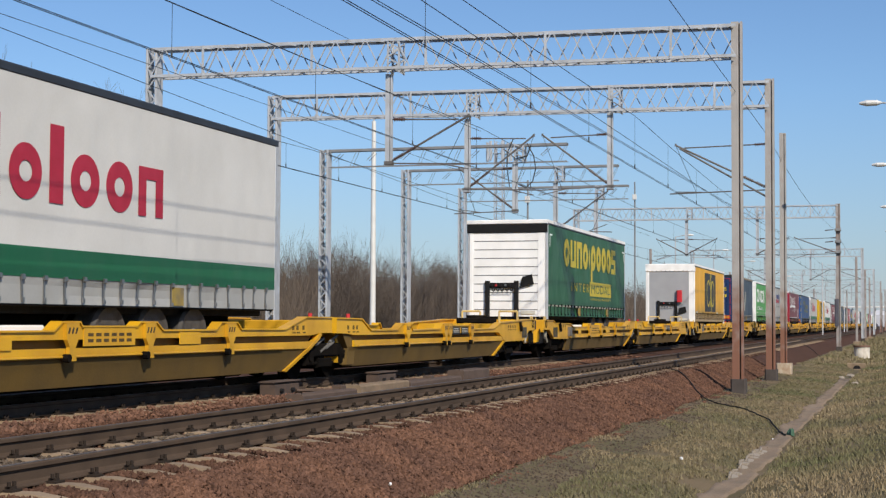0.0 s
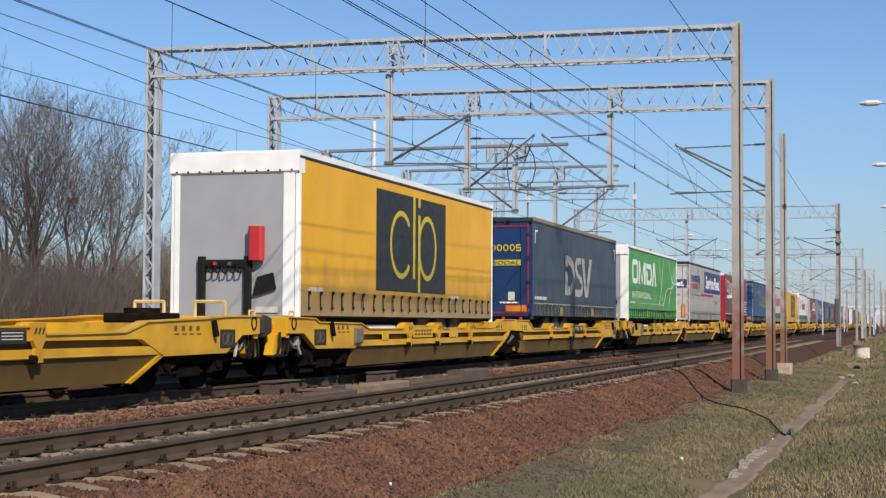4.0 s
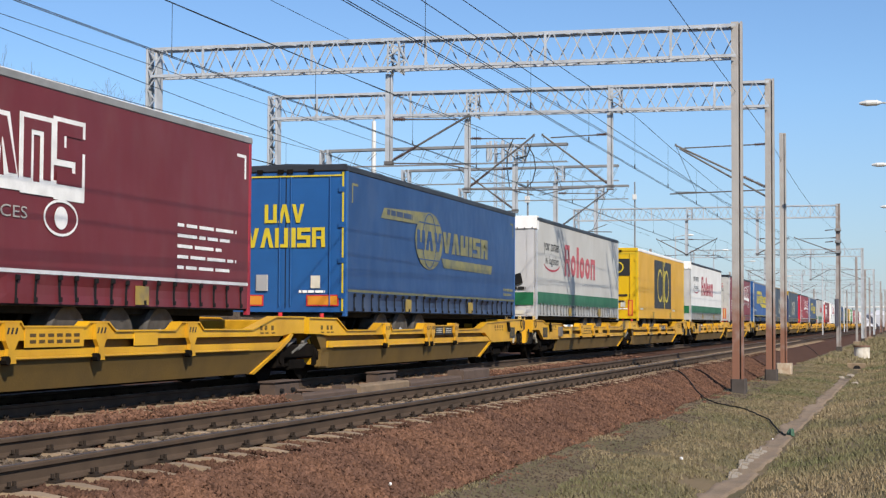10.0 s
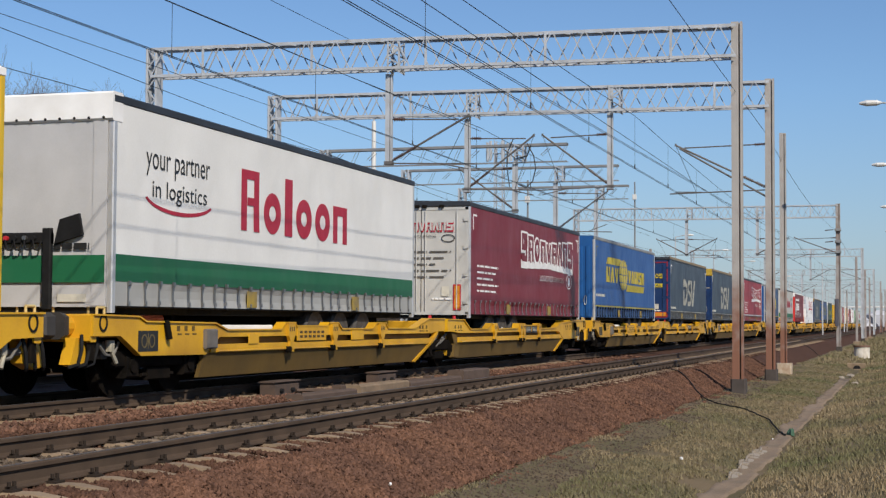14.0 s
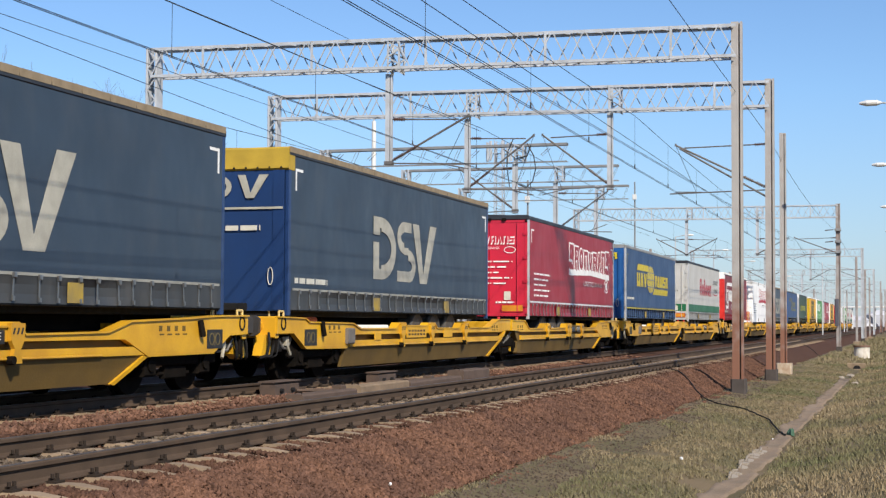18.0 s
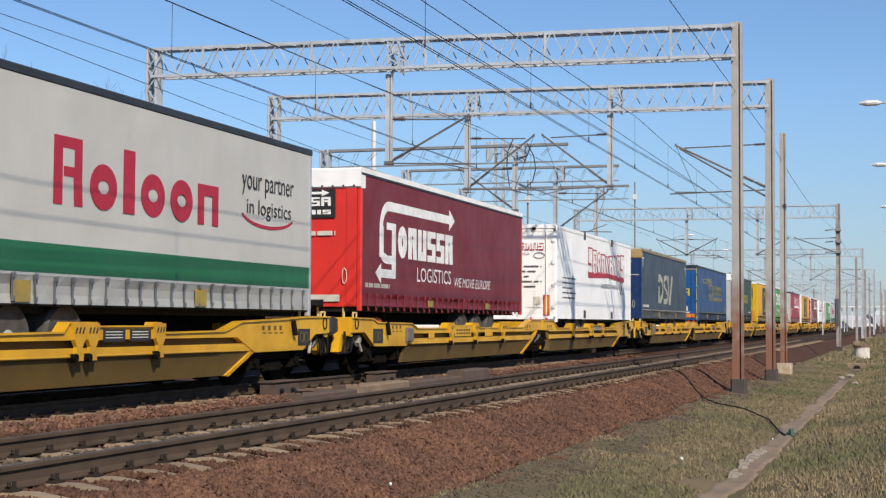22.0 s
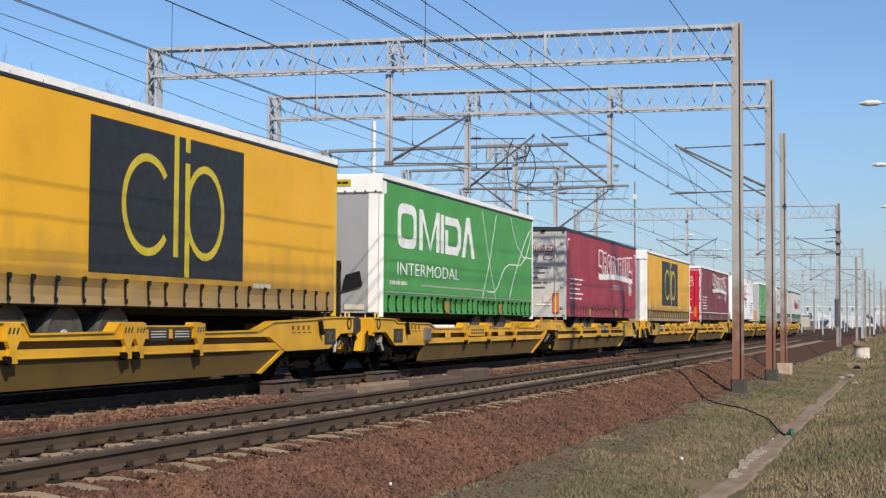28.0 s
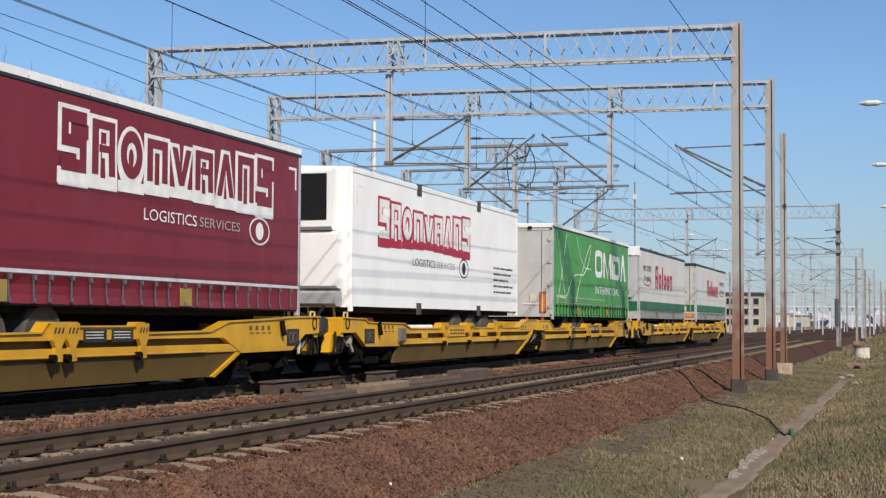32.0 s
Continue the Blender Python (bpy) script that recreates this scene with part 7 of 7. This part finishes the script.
for x, y, h in ((-4.2, 145, 7.3), (-4.3, 182, 7.4), (-4.3, 205, 7.2), (-22.5, 140, 8), (-22.3, 205, 8), (-14.4, 260, 7), (-9.6, 275, 7), (-22.4, 300, 8), (-4.3, 320, 7.5), (-14.4, 345, 7.5), (-26, 250, 8), (-30, 280, 8)):
    mm = thing("line_post", "grey steel post beside the far tracks", "steel post", "far line posts")
    part("post", Geo().box(x - 0.11, x + 0.11, y - 0.11, y + 0.11, -0.8, h, 0.02), POSTPAINT, mm)
    part("foot", Geo().box(x - 0.3, x + 0.3, y - 0.3, y + 0.3, -1.0, -0.5), CONC, mm)
    part("bracket", Geo().tube((x, y, h - 1.2), (x + (1.9 if x < -6 else -2.6), y, h - 0.7), 0.035, 5), GALV, mm)
# paler than the near posts: the haze of distance is put into the paint
HAZEPOST = mat("mast_grey_paled_by_haze", (0.5, 0.52, 0.55), 0.6, 0, 0.12, 2)
rm = random.Random(31)
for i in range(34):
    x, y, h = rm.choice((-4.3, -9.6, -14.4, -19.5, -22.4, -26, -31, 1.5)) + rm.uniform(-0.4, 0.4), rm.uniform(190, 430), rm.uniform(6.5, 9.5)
    mm = thing("line_post", "thin grey steel mast beside the far station tracks, haze painted in", "steel post", "far station masts")
    part("post", Geo().tube((x, y, -0.8), (x, y, h), 0.1, 6, 0.06), HAZEPOST if i % 3 else WMAST, mm)
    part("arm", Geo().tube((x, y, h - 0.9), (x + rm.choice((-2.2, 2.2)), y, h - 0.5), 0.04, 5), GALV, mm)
portal(300.0, -4.25, -22.35, 9.2, 0.88, [(-14.5, 5.8), (-9.64, 5.8)], bays=14)
portal(368.0, -4.25, -22.35, 9.2, 0.88, [(-14.5, 5.8), (-9.64, 5.8)], bays=14)

# ---- the far station ----
bl = thing("station_building", "pale cream two-storey railway building in the distance", "building")
CREAM = mat("cream_render", (0.62, 0.56, 0.42), 0.85, 0, 0.12, 0.5, 0, (0.5, 0.45, 0.34))
part("wall", Geo().box(-37.5, -29.5, 330, 342, -0.8, 7.4), CREAM, bl)
part("roof", Geo().box(-38, -29, 329.5, 342.5, 7.4, 7.8, 0.05), mat("dark_roof_felt", (0.08, 0.07, 0.07), 0.9), bl)
for i in range(4):
    for j in range(3):
        wn = part("window", Geo().box(-36.6 + 1.9 * i, -35.5 + 1.9 * i, 329.93, 330.0, 0.8 + 2.2 * j, 2.1 + 2.2 * j), mat("dark_window_glass", (0.03, 0.04, 0.05), 0.15), bl)
        part("sill", Geo().box(-36.7 + 1.9 * i, -35.4 + 1.9 * i, 329.85, 330.0, 0.7 + 2.2 * j, 0.78 + 2.2 * j), WMAST, wn)
fb = thing("footbridge", "pale steel footbridge crossing the tracks at the far station", "footbridge")
part("deck", Geo().box(-44, -2.0, 430, 433, 5.6, 6.0, 0.05), WMAST, fb)
part("railing", Geo().box(-44, -2.0, 429.9, 430, 6.9, 7.05).box(-44, -2.0, 429.9, 430, 6.45, 6.5), GALV, fb)
for i in range(15):
    part("pier", Geo().box(-43.8 + 3 * i, -43.4 + 3 * i, 431, 432, -0.8, 5.6), WMAST, fb)
for i, (x, y, w, h) in enumerate(((-26, 400, 5, 3.2), (-48, 420, 14, 5.5), (-60, 440, 16, 7), (-34, 445, 7, 4))):
    sh = thing("shed", "small pale station shed beside the far tracks", "shed", "station sheds")
    part("wall", Geo().box(x - w / 2, x + w / 2, y, y + 6, -0.8, h), WMAST if i % 2 else CREAM, sh)
    part("roof", Geo().box(x - w / 2 - 0.3, x + w / 2 + 0.3, y - 0.3, y + 6.3, h, h + 0.3), GREYP, sh)
    part("door", Geo().box(x - 0.6, x + 0.6, y - 0.05, y, -0.8, 1.4), P_BLUE, sh)
pf = part("platform", Geo().box(-27.5, -23.0, 300, 520, -0.8, 0.35, 0.03), CONC)
tagged(pf, "long concrete platform at the far station", "platform", kind="structure")


def motions():
    """The train passes from far off towards the camera's left."""
    for ob, y0, z in MOVERS:
        walk(ob, [(t, pose(TRAIN_X, y0 - s, z)) for t, s in RUN])


motions()
